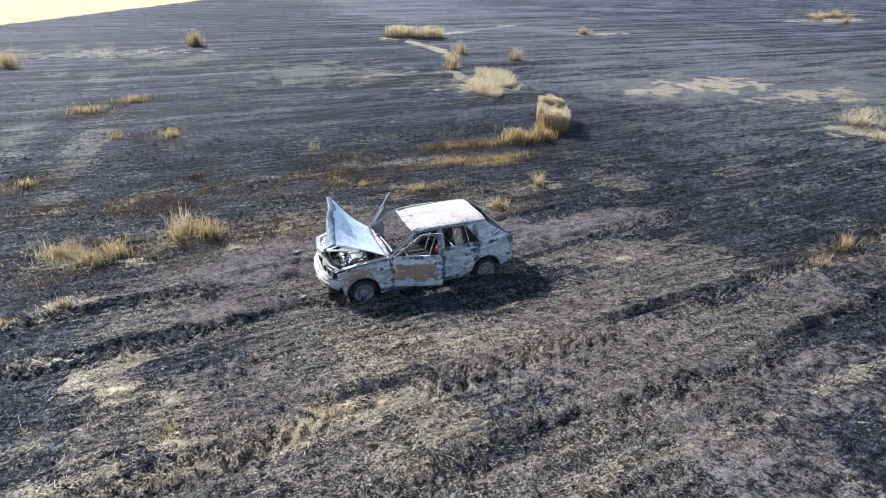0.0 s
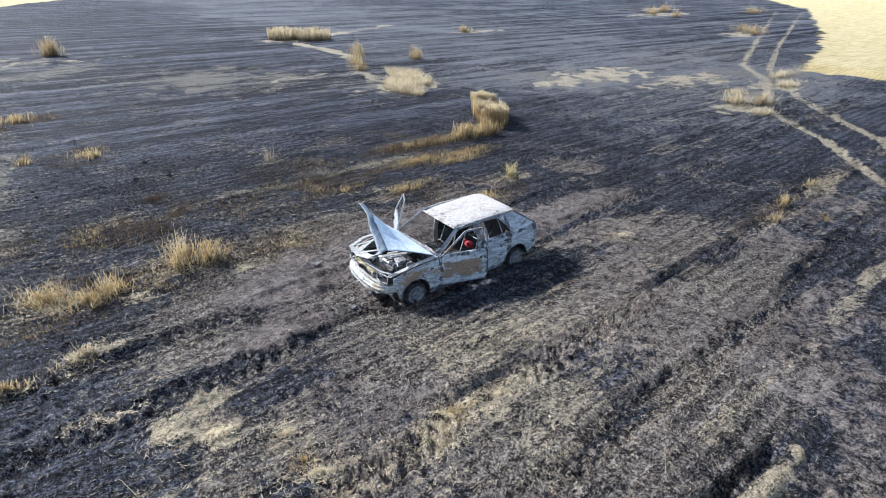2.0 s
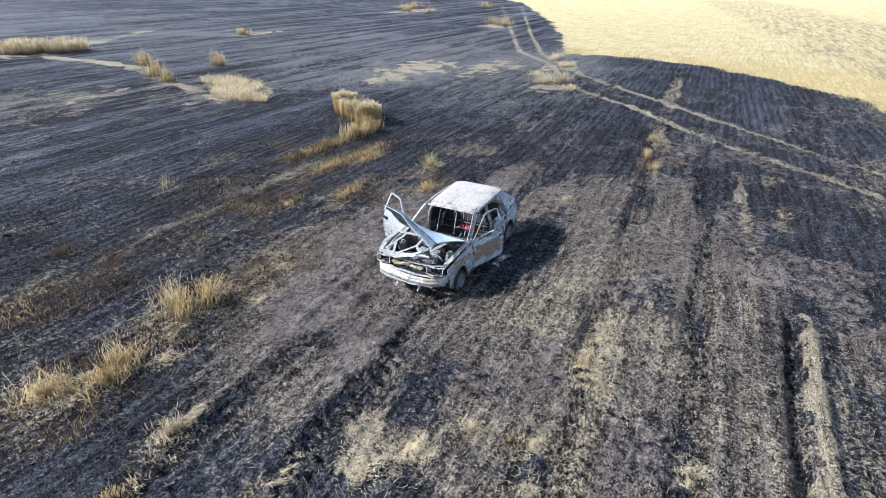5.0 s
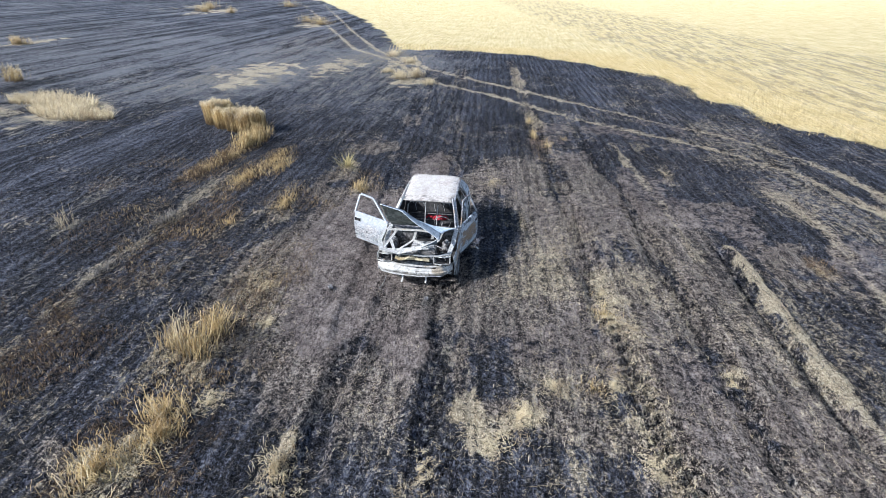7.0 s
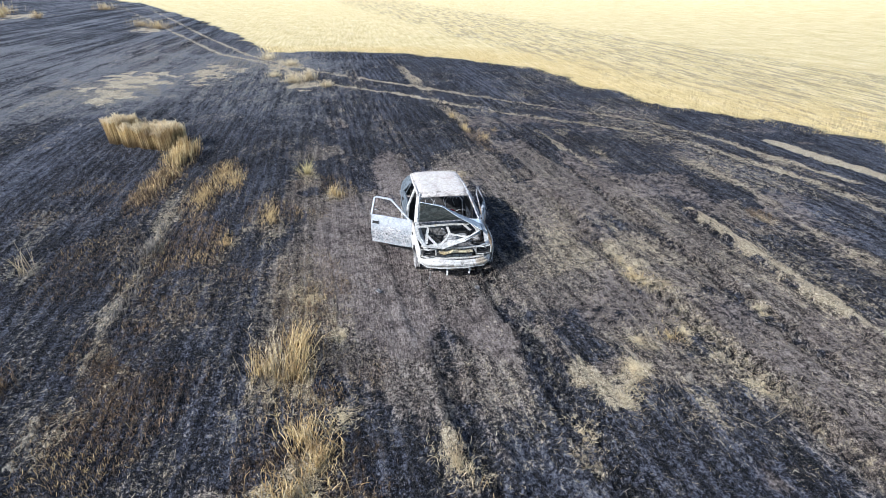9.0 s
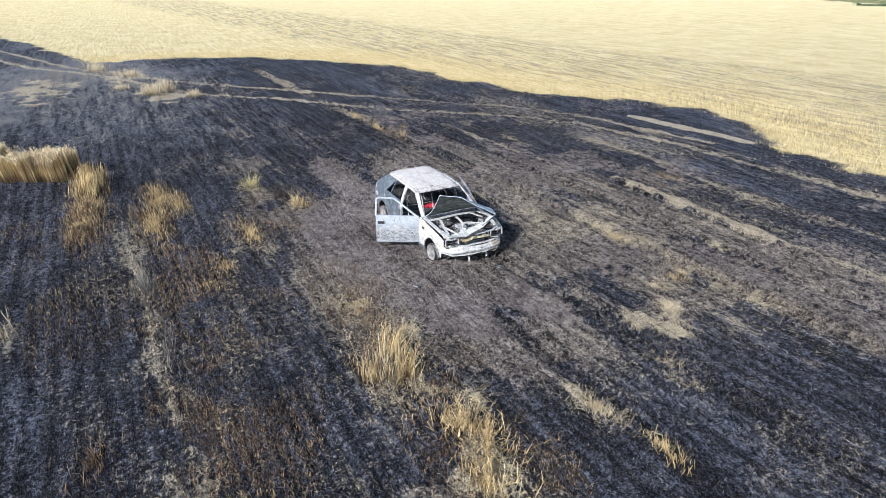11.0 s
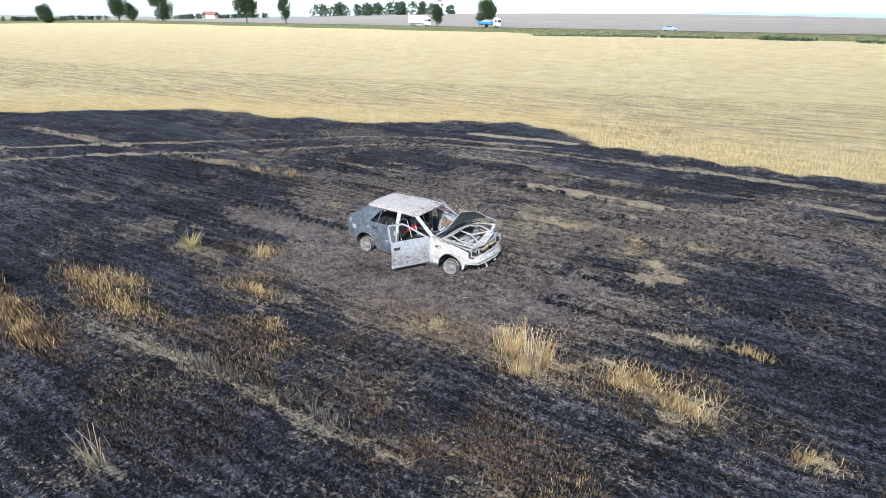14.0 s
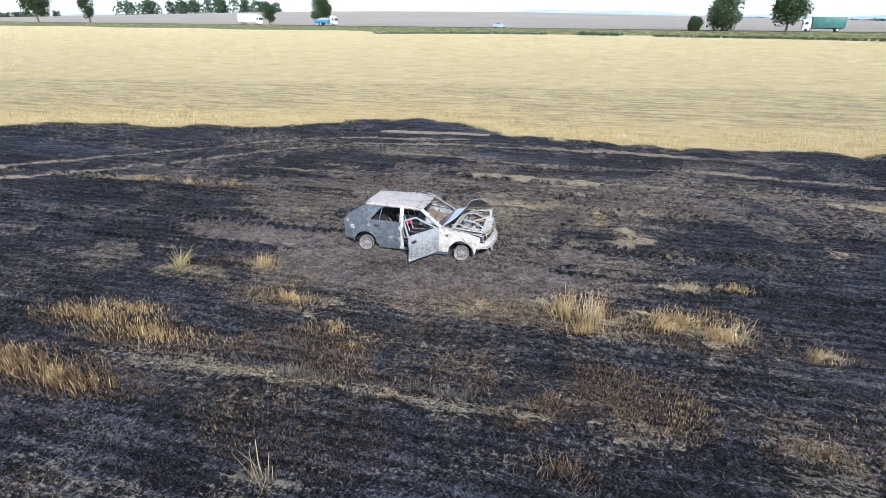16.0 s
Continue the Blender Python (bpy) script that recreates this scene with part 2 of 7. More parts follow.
def burnt_paint(name, pale, mid, dark, rust, rusty, darkness, seed, scale=1.0, grain=0.35, band=None, soots=(), wide=1.0, scribble=0.30):
    """Sheet steel after a fire: chalky oxide, bare blue-grey steel, rust blooms, soot, tide lines.
    band: (z0, z1, x0, x1, gain), a scorched belt; soots: (axis, place, half width, gain), sooty stripes."""
    m = Mat(name, 0.7, 0.1, 0.3)
    shift = m.node("ShaderNodeMapping", Vector=m.obj)
    shift.inputs["Location"].default_value = (seed * 3.7, seed * 1.3, seed * 2.1)
    v = shift.outputs[0]
    xyz = m.node("ShaderNodeSeparateXYZ", Vector=m.obj).outputs
    less = lambda q, k: m.math("MULTIPLY", m.math("SUBTRACT", q, 0.5), k)
    big = m.noise(1.9 * scale, 4, 0.6, v, distort=0.6)
    med = m.noise(7 * scale, 5, 0.7, v, (1.0 / wide, 1.0, wide), distort=1.1)
    sml = m.noise(38, 4, 0.75, v)
    tiny = m.noise(110, 2, 0.7, v)
    c = m.mix(m.step(m.math("ADD", med, less(sml, 0.35)), 0.42, 0.60), mid, pale)
    rusted = m.math("ADD", big, less(sml, 0.25))
    if band:
        z0, z1, x0, x1, gain = band
        inside = m.math("MULTIPLY", m.step(xyz[2], z0 - 0.06, z0 + 0.06), m.step(xyz[2], z1 + 0.06, z1 - 0.06))
        inside = m.math("MULTIPLY", inside, m.math("MULTIPLY", m.step(xyz[0], x0 - 0.12, x0 + 0.12), m.step(xyz[0], x1 + 0.12, x1 - 0.12)))
        rusted = m.math("ADD", m.math("ADD", rusted, less(m.noise(3.2, 4, 0.6, v, (0.6, 1.0, 1.3), distort=1.5), 1.5)), m.math("MULTIPLY", inside, gain))
    c = m.mix(m.step(rusted, 0.58 - rusty, 0.70 - rusty, 0.0, 0.9), c, m.mix(m.step(m.math("ADD", sml, less(med, 0.8)), 0.40, 0.62), rust, (rust[0] * 0.5, rust[1] * 0.46, rust[2] * 0.46)))
    flow = m.noise(2.6 * scale, 4, 0.65, v, distort=2.2)
    lines = m.math("ABSOLUTE", m.math("SUBTRACT", m.math("FRACT", m.math("MULTIPLY", flow, 7.0)), 0.5))
    c = m.mix(m.math("MULTIPLY", m.step(lines, 0.36, 0.46), m.math("MULTIPLY", inside, scribble) if band and scribble > 0.3 else scribble), c, dark)
    soot = m.math("ADD", m.noise(3.6 * scale, 6, 0.75, v, distort=1.6), less(sml, 0.3))
    for axis, place, half, gain in soots:
        soot = m.math("ADD", soot, m.step(m.math("ABSOLUTE", m.math("SUBTRACT", xyz[axis], place)), half, half * 0.3, 0.0, gain))
    c = m.mix(m.step(soot, 0.62 - darkness, 0.70 - darkness, 0.0, 0.95), c, dark)
    c = m.mix(m.step(m.math("ADD", sml, less(tiny, 0.6)), 0.56, 0.68, 0, grain), c, dark)
    m.bump(m.math("ADD", m.math("MULTIPLY", sml, 0.4), med), 0.014, 0.7)
    return m.done(c, m.step(med, 0.4, 0.6, 0.8, 0.5))


def plain(name, lo, hi, scale=8.0, rough=0.8, metal=0.0, bump=0.01, spec=0.3, local=True):
    m = Mat(name, rough, metal, spec)
    n = m.noise(scale, 5, 0.65, m.obj if local else m.pos)
    if bump:
        m.bump(n, bump, 0.7)
    return m.done(m.mix(m.step(n, 0.35, 0.65), lo, hi))


GROUND = ground_material()
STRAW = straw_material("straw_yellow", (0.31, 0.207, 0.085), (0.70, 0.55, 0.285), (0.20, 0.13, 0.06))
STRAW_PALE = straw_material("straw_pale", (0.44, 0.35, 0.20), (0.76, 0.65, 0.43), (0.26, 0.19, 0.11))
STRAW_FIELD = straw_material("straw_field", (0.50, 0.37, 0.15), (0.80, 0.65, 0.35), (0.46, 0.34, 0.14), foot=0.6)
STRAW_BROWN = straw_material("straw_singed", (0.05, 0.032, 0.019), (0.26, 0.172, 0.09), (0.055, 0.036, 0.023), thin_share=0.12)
STUB_BLACK = straw_material("stubble_char", (0.012, 0.012, 0.013), (0.05, 0.046, 0.044), (0.014, 0.013, 0.014), 0.7)
STUB_GREY = straw_material("stubble_ash", (0.10, 0.092, 0.084), (0.30, 0.262, 0.21), (0.05, 0.045, 0.042), 0.7)
WEED = straw_material("weed_green", (0.34, 0.29, 0.12), (0.60, 0.50, 0.25), (0.46, 0.37, 0.17))
ROOF_PAINT = burnt_paint("burnt_roof_steel", (0.42, 0.382, 0.335), (0.35, 0.315, 0.272), (0.15, 0.132, 0.115), (0.36, 0.31, 0.27), 0.02, -0.035, 1, 1.6, 0.20, None, ((0, 0.16, 0.34, 0.15), (0, -1.28, 0.12, 0.09), (1, 0.52, 0.14, 0.08), (1, -0.52, 0.14, 0.08)))
LEFT_PAINT = burnt_paint("burnt_rusty_steel", (0.46, 0.475, 0.48), (0.225, 0.24, 0.25), (0.032, 0.033, 0.036), (0.29, 0.19, 0.105), -0.13, 0.045, 2, 1.0, 0.18, (0.34, 0.66, -0.12, 1.62, 0.36), ((0, -0.27, 0.12, 0.26), (0, 0.71, 0.06, 0.12), (2, 0.80, 0.06, 0.10), (0, -1.03, 0.10, 0.14), (2, 0.15, 0.06, 0.12), (0, -1.8, 0.10, 0.08)), 2.2)
LEFT_FRAME = burnt_paint("burnt_sooty_steel", (0.30, 0.30, 0.30), (0.12, 0.12, 0.125), (0.03, 0.03, 0.032), (0.20, 0.145, 0.09), 0.04, 0.10, 12, 2.0)
RIGHT_PAINT = burnt_paint("burnt_grey_steel", (0.088, 0.101, 0.112), (0.056, 0.066, 0.074), (0.025, 0.028, 0.03), (0.36, 0.36, 0.36), -0.10, -0.01, 4, 1.0, 0.3, (0.30, 0.52, -0.55, -0.2, 0.16), ((2, 0.2, 0.08, 0.06),))
FLAKED_PAINT = burnt_paint("burnt_flaked_steel", (0.30, 0.31, 0.315), (0.20, 0.21, 0.217), (0.03, 0.032, 0.034), (0.44, 0.435, 0.42), -0.12, 0.01, 5, 3.4, 0.30, (0.20, 0.60, -3.0, 3.0, 0.22), ((2, 0.44, 0.17, 0.085), (2, 0.30, 0.05, 0.10)), 1.3, 0.9)
NOSE_PAINT = burnt_paint("burnt_white_steel", (0.46, 0.445, 0.41), (0.31, 0.295, 0.265), (0.10, 0.092, 0.08), (0.31, 0.25, 0.165), 0.045, 0.055, 3, 1.5, 0.18, None, ((2, 0.36, 0.05, 0.08),))
HOOD_PAINT = burnt_paint("burnt_hood_steel", (0.62, 0.67, 0.68), (0.50, 0.55, 0.565), (0.16, 0.185, 0.205), (0.25, 0.29, 0.31), -0.02, 0.0, 7, 0.7, 0.12)
HOOD_SOOT = burnt_paint("burnt_hood_soot", (0.17, 0.20, 0.225), (0.10, 0.12, 0.14), (0.05, 0.055, 0.06), (0.22, 0.22, 0.21), 0.0, 0.03, 10)
HOOD_UNDER = burnt_paint("burnt_hood_underside", (0.20, 0.22, 0.20), (0.085, 0.10, 0.096), (0.035, 0.038, 0.038), (0.15, 0.135, 0.11), 0.0, 0.05, 8)
FRAME_PAINT = burnt_paint("burnt_brace_steel", (0.44, 0.43, 0.395), (0.26, 0.255, 0.235), (0.075, 0.075, 0.072), (0.33, 0.28, 0.19), 0.0, 0.03, 9, 2.0)
OCHRE = burnt_paint("burnt_ochre_steel", (0.42, 0.37, 0.24), (0.26, 0.22, 0.135), (0.06, 0.055, 0.045), (0.32, 0.235, 0.11), 0.05, 0.10, 6, 2.5)
SOOT = plain("soot_black", (0.012, 0.012, 0.012), (0.045, 0.042, 0.04), 14, 0.85)
SCRAP = plain("scorched_metal", (0.035, 0.034, 0.033), (0.21, 0.20, 0.19), 22, 0.6, 0.3)
ALLOY = plain("melted_alloy", (0.15, 0.15, 0.15), (0.46, 0.455, 0.44), 26, 0.5, 0.4)
RIM = plain("burnt_rim", (0.10, 0.094, 0.088), (0.26, 0.245, 0.225), 16, 0.65, 0.2)
RIM_DARK = plain("sooty_rim", (0.07, 0.07, 0.072), (0.22, 0.22, 0.22), 16, 0.65, 0.2)
RED = plain("red_fabric", (0.18, 0.006, 0.012), (0.36, 0.018, 0.032), 16, 0.7, 0.0, 0.03)
ASPHALT = plain("asphalt", (0.045, 0.045, 0.047), (0.075, 0.075, 0.077), 0.8, 0.9, 0, 0, 0.3, False)
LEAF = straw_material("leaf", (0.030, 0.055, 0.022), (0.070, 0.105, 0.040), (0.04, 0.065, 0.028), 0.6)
# paler, bluer copy of LEAF: haze of distance put into the colour
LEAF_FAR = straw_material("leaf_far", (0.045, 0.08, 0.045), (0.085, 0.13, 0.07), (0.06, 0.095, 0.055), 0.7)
BARK = plain("bark", (0.06, 0.048, 0.036), (0.13, 0.105, 0.08), 3, 0.9)
WHITE_COAT = plain("white_lorry_paint", (0.74, 0.75, 0.76), (0.82, 0.82, 0.82), 0.6, 0.4, 0, 0, 0.5)
BLUE_COAT = plain("blue_lorry_paint", (0.02, 0.16, 0.42), (0.03, 0.22, 0.52), 0.8, 0.4, 0, 0, 0.5)
GREEN_COAT = plain("green_tarpaulin", (0.02, 0.085, 0.075), (0.03, 0.12, 0.105), 0.8, 0.5, 0, 0, 0.4)
SILVER_COAT = plain("silver_car_paint", (0.20, 0.25, 0.32), (0.26, 0.31, 0.37), 0.8, 0.4, 0.0, 0, 0.5)
GLASS_DARK = plain("tinted_glass", (0.02, 0.025, 0.03), (0.03, 0.035, 0.04), 2, 0.1, 0, 0, 0.6)
RUBBER = plain("rubber", (0.02, 0.02, 0.02), (0.04, 0.04, 0.04), 6, 0.85)
GRAVEL = plain("gravel_load", (0.22, 0.20, 0.18), (0.36, 0.33, 0.29), 3, 0.9)
WALL_WHITE = plain("white_plaster", (0.70, 0.69, 0.66), (0.80, 0.79, 0.76), 0.5, 0.85)
TILE_RED = plain("red_roof_tile", (0.19, 0.085, 0.065), (0.26, 0.12, 0.09), 1.5, 0.85)
BRICK_RED = plain("red_cladding", (0.15, 0.055, 0.06), (0.20, 0.08, 0.08), 0.8, 0.8)
STEEL_PALE = plain("pale_steel", (0.55, 0.57, 0.60), (0.68, 0.70, 0.72), 0.8, 0.5)


# ---- terrain functions ----
def vnoise(x, y, scale, seed=0):
    """Smooth value noise in 0..1 on arrays."""
    x, y = np.asarray(x) * scale + seed * 17.31, np.asarray(y) * scale - seed * 9.17
    i, j = np.floor(x), np.floor(y)
    u, v = x - i, y - j
    u, v = u * u * (3 - 2 * u), v * v * (3 - 2 * v)

    def lat(a, b):
        s = np.sin(a * 127.1 + b * 311.7 + seed * 74.7) * 43758.5453
        return s - np.floor(s)

    return (lat(i, j) * (1 - u) + lat(i + 1, j) * u) * (1 - v) + (lat(i, j + 1) * (1 - u) + lat(i + 1, j + 1) * u) * v


def fbm(x, y, scale, octaves=3, seed=0):
    return sum(vnoise(x, y, scale * 2.1 ** k, seed + k) * 0.5 ** k for k in range(octaves)) / sum(0.5 ** k for k in range(octaves))


def smooth(lo, hi, v):
    t = np.clip((v - lo) / (hi - lo), 0, 1)
    return t * t * (3 - 2 * t)


def line_dist(x, y, pts):
    """Signed distance to a bent line (positive to its left) and the length along it."""
    best, along, run = np.full(np.shape(x), 1e9), np.zeros(np.shape(x)), 0.0
    for (ax, ay), (bx, by) in zip(pts, pts[1:]):
        dx, dy = bx - ax, by - ay
        ln = math.hypot(dx, dy)
        t = np.clip(((x - ax) * dx + (y - ay) * dy) / (ln * ln), 0, 1)
        d = np.hypot(x - ax - t * dx, y - ay - t * dy)
        side = np.where((y - ay) * dx - (x - ax) * dy >= 0, 1.0, -1.0)
        near = d < np.abs(best)
        best, along = np.where(near, d * side, best), np.where(near, run + t * ln, along)
        run += ln
    return best, along


def blob(x, y, cx, cy, rx, ry, turn=0.0):
    c, s = math.cos(turn), math.sin(turn)
    u, v = (x - cx) * c + (y - cy) * s, -(x - cx) * s + (y - cy) * c
    return smooth(1.25, 0.45, np.hypot(u / rx, v / ry))


# edge of the fire, going round
FIRE = [(111, 48), (64, 26.5), (46, 20), (37, 17), (37.6, 12), (36.5, 8), (33, 3.2), (26.5, -1.6), (22.5, -2.0), (19, -2.8), (15.8, -3.6), (13.6, -5.6),
        (11, -7.7), (8.0, -8.3), (5.6, -7.3), (3.6, -5.6), (1.2, -5.0), (-4.2, -4.5), (-13.3, -5.9), (-40, -12), (-90, -10),
        (-110, 30), (-60, 50), (-30, 62), (-19.4, 69), (-12, 87), (-2, 110), (20, 150), (110, 160), (170, 90), (111, 48)]
# wheel tracks and rows: points, half width
TRACK_A = [(-7, 8.1), (-0.5, 8.5), (5.1, 9.0), (8.4, 9.4), (12.4, 9.8), (19.5, 10.4), (31, 11.3)]
TRACK_A2 = [(-7, 9.8), (-1.4, 10.0), (2.5, 10.5), (7.8, 11.0), (16, 11.9), (31, 13.2)]
TRACK_B = [(-6, 5.0), (-1.9, 5.35), (1.1, 5.7), (4.0, 5.95), (8.4, 6.15), (13.2, 6.6), (20, 7.2), (32, 8.0)]
TRACK_C = [(-4, 3.9), (-0.9, 4.1), (3.5, 4.3), (7.2, 4.5), (10, 4.75), (16, 5.2)]
TRENCH = [(-13, 2.35), (-8.8, 2.3), (-4.7, 2.25), (-2.4, 2.65), (0.3, 2.75), (3.65, 2.75)]
TRACK_D = [(-12, 0.1), (-4.5, -0.3), (-2.3, 0.1), (0, 0.55), (2.5, 1.0), (3.2, 1.05)]
TRACK_E = [(0, 0.37), (2.9, 0.37), (5.4, 0.0), (8.1, 0.3)]
TRACK_F = [(-9, -2.9), (-4.1, -2.7), (-1.4, -3.1), (3, -3.1), (9, -2.6)]
TRACK_G = [(3, 3.45), (5.6, 3.55), (8.4, 3.75), (12, 4.0)]
WHEEL_A = [(0.9, 8.62), (0.3, 8.6), (-0.7, 8.5), (-1.5, 8.5), (-2.4, 8.45), (-4.2, 8.75)]
WHEEL_B = [(1.0, 10.0), (0.7, 9.8), (-0.6, 9.95), (-2.1, 10.0), (-3.4, 9.8), (-5, 9.5)]
EDGE_STRIP = [(9.6, -4.2), (8.2, -4.4), (6.6, -4.7), (4.4, -5.0)]
NORTH_STRIP = [(-7, 14.3), (-1.9, 16.0), (0.1, 16.8), (3.4, 18.4), (8, 20.5)]
PALE_ROW_B = [(-1.3, 14.9), (-0.1, 14.4), (2.1, 14.2), (4.2, 13.75), (6.0, 13.3)]
WAVY_A = [(98, 47.3), (54, 28.2), (36, 20.3), (31.2, 16.4), (23.4, 12.4), (20.3, 8.9), (17.9, 7.1), (15.5, 4.9), (13.3, 2.2), (11.6, 0.2), (9.6, -1.2), (5, -2.4), (-4, -3.0)]
WAVY_B = [(100, 44.2), (49, 24), (35.1, 18.1), (27.5, 13.0), (24, 9.7), (21.2, 7.0), (19, 4.9), (16.9, 2.8), (15.2, 1.1), (13, -1.1), (10, -2.4), (5, -3.6)]
ASH_LINE = [(-6.6, 16), (-6.8, 20.4), (-7.2, 24.9), (-7.8, 30.6), (-9.2, 41.6), (-10, 50)]
ASH_LINE_B = [(-4.5, 14.5), (-4.7, 16.5), (-4.8, 20.3), (-4.6, 26), (-6.1, 32.9), (-7.1, 45), (-8, 52)]
BAND = [(-20, 47.5), (-13.7, 46.5), (-7, 46), (-1.5, 38.5), (4.7, 33), (10.5, 28.5), (14, 27), (18, 24.5), (23, 22.8), (29, 19.5), (33, 17)]
PALE_LINE = [(-2.6, 15.4), (-1.1, 16.2), (0.5, 16.9), (3.8, 18.3), (5.5, 18.7)]
PALE_ROW = [(-2.6, 15.2), (-1, 15.4), (1.9, 15.6), (4.6, 15.7), (7, 15.9)]
FAR_STRIP = [(14, 48.5), (20, 50.5), (29.6, 55.8)]
CLUMP_LINE = [(15, 46), (15.4, 38), (13.7, 33), (12, 28)]
WEST_ROW = [(-6, 13.0), (-1, 13.3), (3.2, 13.8), (6, 14.4), (9, 15.0)]


def road_dist(x, y):
    """Metres beyond the road's middle, seen from the field."""
    return -(y + 168 + 0.08 * x) / 1.0032


def burn_mask(x, y):
    d, _ = line_dist(x, y, FIRE)
    inside = np.zeros(np.shape(x), bool)
    for (ax, ay), (bx, by) in zip(FIRE, FIRE[1:]):
        hit = ((ay > y) != (by > y)) & (x < (bx - ax) * (y - ay) / ((by - ay) or 1e-9) + ax)
        inside ^= hit
    return np.where(inside, 1.0, -1.0) * np.abs(d)


def height(x, y):
    """Height of the ground."""
    x, y = np.asarray(x, float), np.asarray(y, float)
    far = np.hypot(x - 3, y - 9)
    near = smooth(70, 25, far)
    z = -0.11 * smooth(3.2, 1.2, np.abs(y - 10.6 - 0.05 * (x - 3))) * smooth(26, 8, np.abs(x - 4))
    rough = 0.5 + 0.5 * smooth(0.1, 0.6, vnoise(x, y, 0.4, 3))
    z = z + near * rough * ((fbm(x, y, 1.1, 3, 5) - 0.5) * 0.09 + (vnoise(x, y, 5.5, 9) - 0.5) * 0.045 + (vnoise(x, y, 11.0, 10) - 0.5) * 0.035)
    v = -x * math.sin(ROW) + y * math.cos(ROW)
    z = z + near * 0.010 * np.sin(v * 2 * math.pi / 0.30) * (0.4 + 1.6 * vnoise(x, y, 0.7, 11))
    for pts, half, depth, lug in ((TRACK_A, 0.36, 0.05, 0.10), (TRACK_A2, 0.28, 0.04, 0.05), (TRACK_B, 0.34, 0.055, 0.13), (TRACK_C, 0.30, 0.06, 0.08), (WHEEL_A, 0.24, 0.045, 0.05), (WHEEL_B, 0.2, 0.03, 0.0), (TRACK_D, 0.22, 0.03, 0.0),
                                  (WAVY_A, 0.22, 0.03, 0.0), (WAVY_B, 0.22, 0.03, 0.0)):
        d, s = line_dist(x, y, pts)
        d = d + (vnoise(s, s * 0, 0.5, 21) - 0.5) * 0.3
        groove = smooth(half, half * 0.55, np.abs(d))
        rim = smooth(half * 1.9, half * 1.25, np.abs(d)) * (1 - groove)
        z = z + near * (-depth * groove + 0.55 * depth * rim * (0.4 + vnoise(x, y, 3, 4)))
        if lug:
            teeth = np.sin((s + np.abs(d) * 0.7) * 2 * math.pi / 0.26)
            z = z + near * lug * groove * smooth(0.0, 0.7, teeth) * smooth(0.3, 0.5, vnoise(s, s * 0, 0.6, 31))
    d, s = line_dist(x, y, TRENCH)
    deep = smooth(-5, 0, x) * smooth(4.0, 3.4, x)
    z = z - 0.17 * deep * (0.5 + vnoise(x, y, 2.5, 12)) * smooth(0.16, 0.06, np.abs(d - 0.12 + 0.06 * (vnoise(x, y, 1.2, 13) - 0.5))) + 0.07 * smooth(0.20, 0.05, np.abs(d + 0.14)) * (0.3 + 0.7 * deep) * (0.5 + vnoise(x, y, 4, 8))
    # churned soil beside the car and flat, trodden soil under it
    car = blob(x, y, 3.1, 9.4, 2.3, 1.2)
    z = z * (1 - 0.7 * car) - 0.12 * 0.7 * car
    z = z + blob(x, y, 0.0, 9.6, 1.5, 1.0) * (fbm(x, y, 3.5, 2, 41) - 0.5) * 0.10
    # the land rises a little to the road, then to a low ridge
    r = road_dist(x, y)
    z = z + (1.2 * smooth(-150, -19, r) + 1.3 * smooth(-18, -5, r)) * smooth(900, 300, np.abs(x - 60))
    ridge = 4.4 + 7.6 * smooth(-330, 160, x) - 5.5 * smooth(240, 700, x)
    z = z + (ridge - 2.5) * smooth(12, 430, r) * (1 - 0.9 * smooth(470, 1100, r))
    z = z + smooth(200, 900, far) * smooth(-60, -200, r) * (fbm(x, y, 0.0025, 2, 51) - 0.5) * 3
    return z


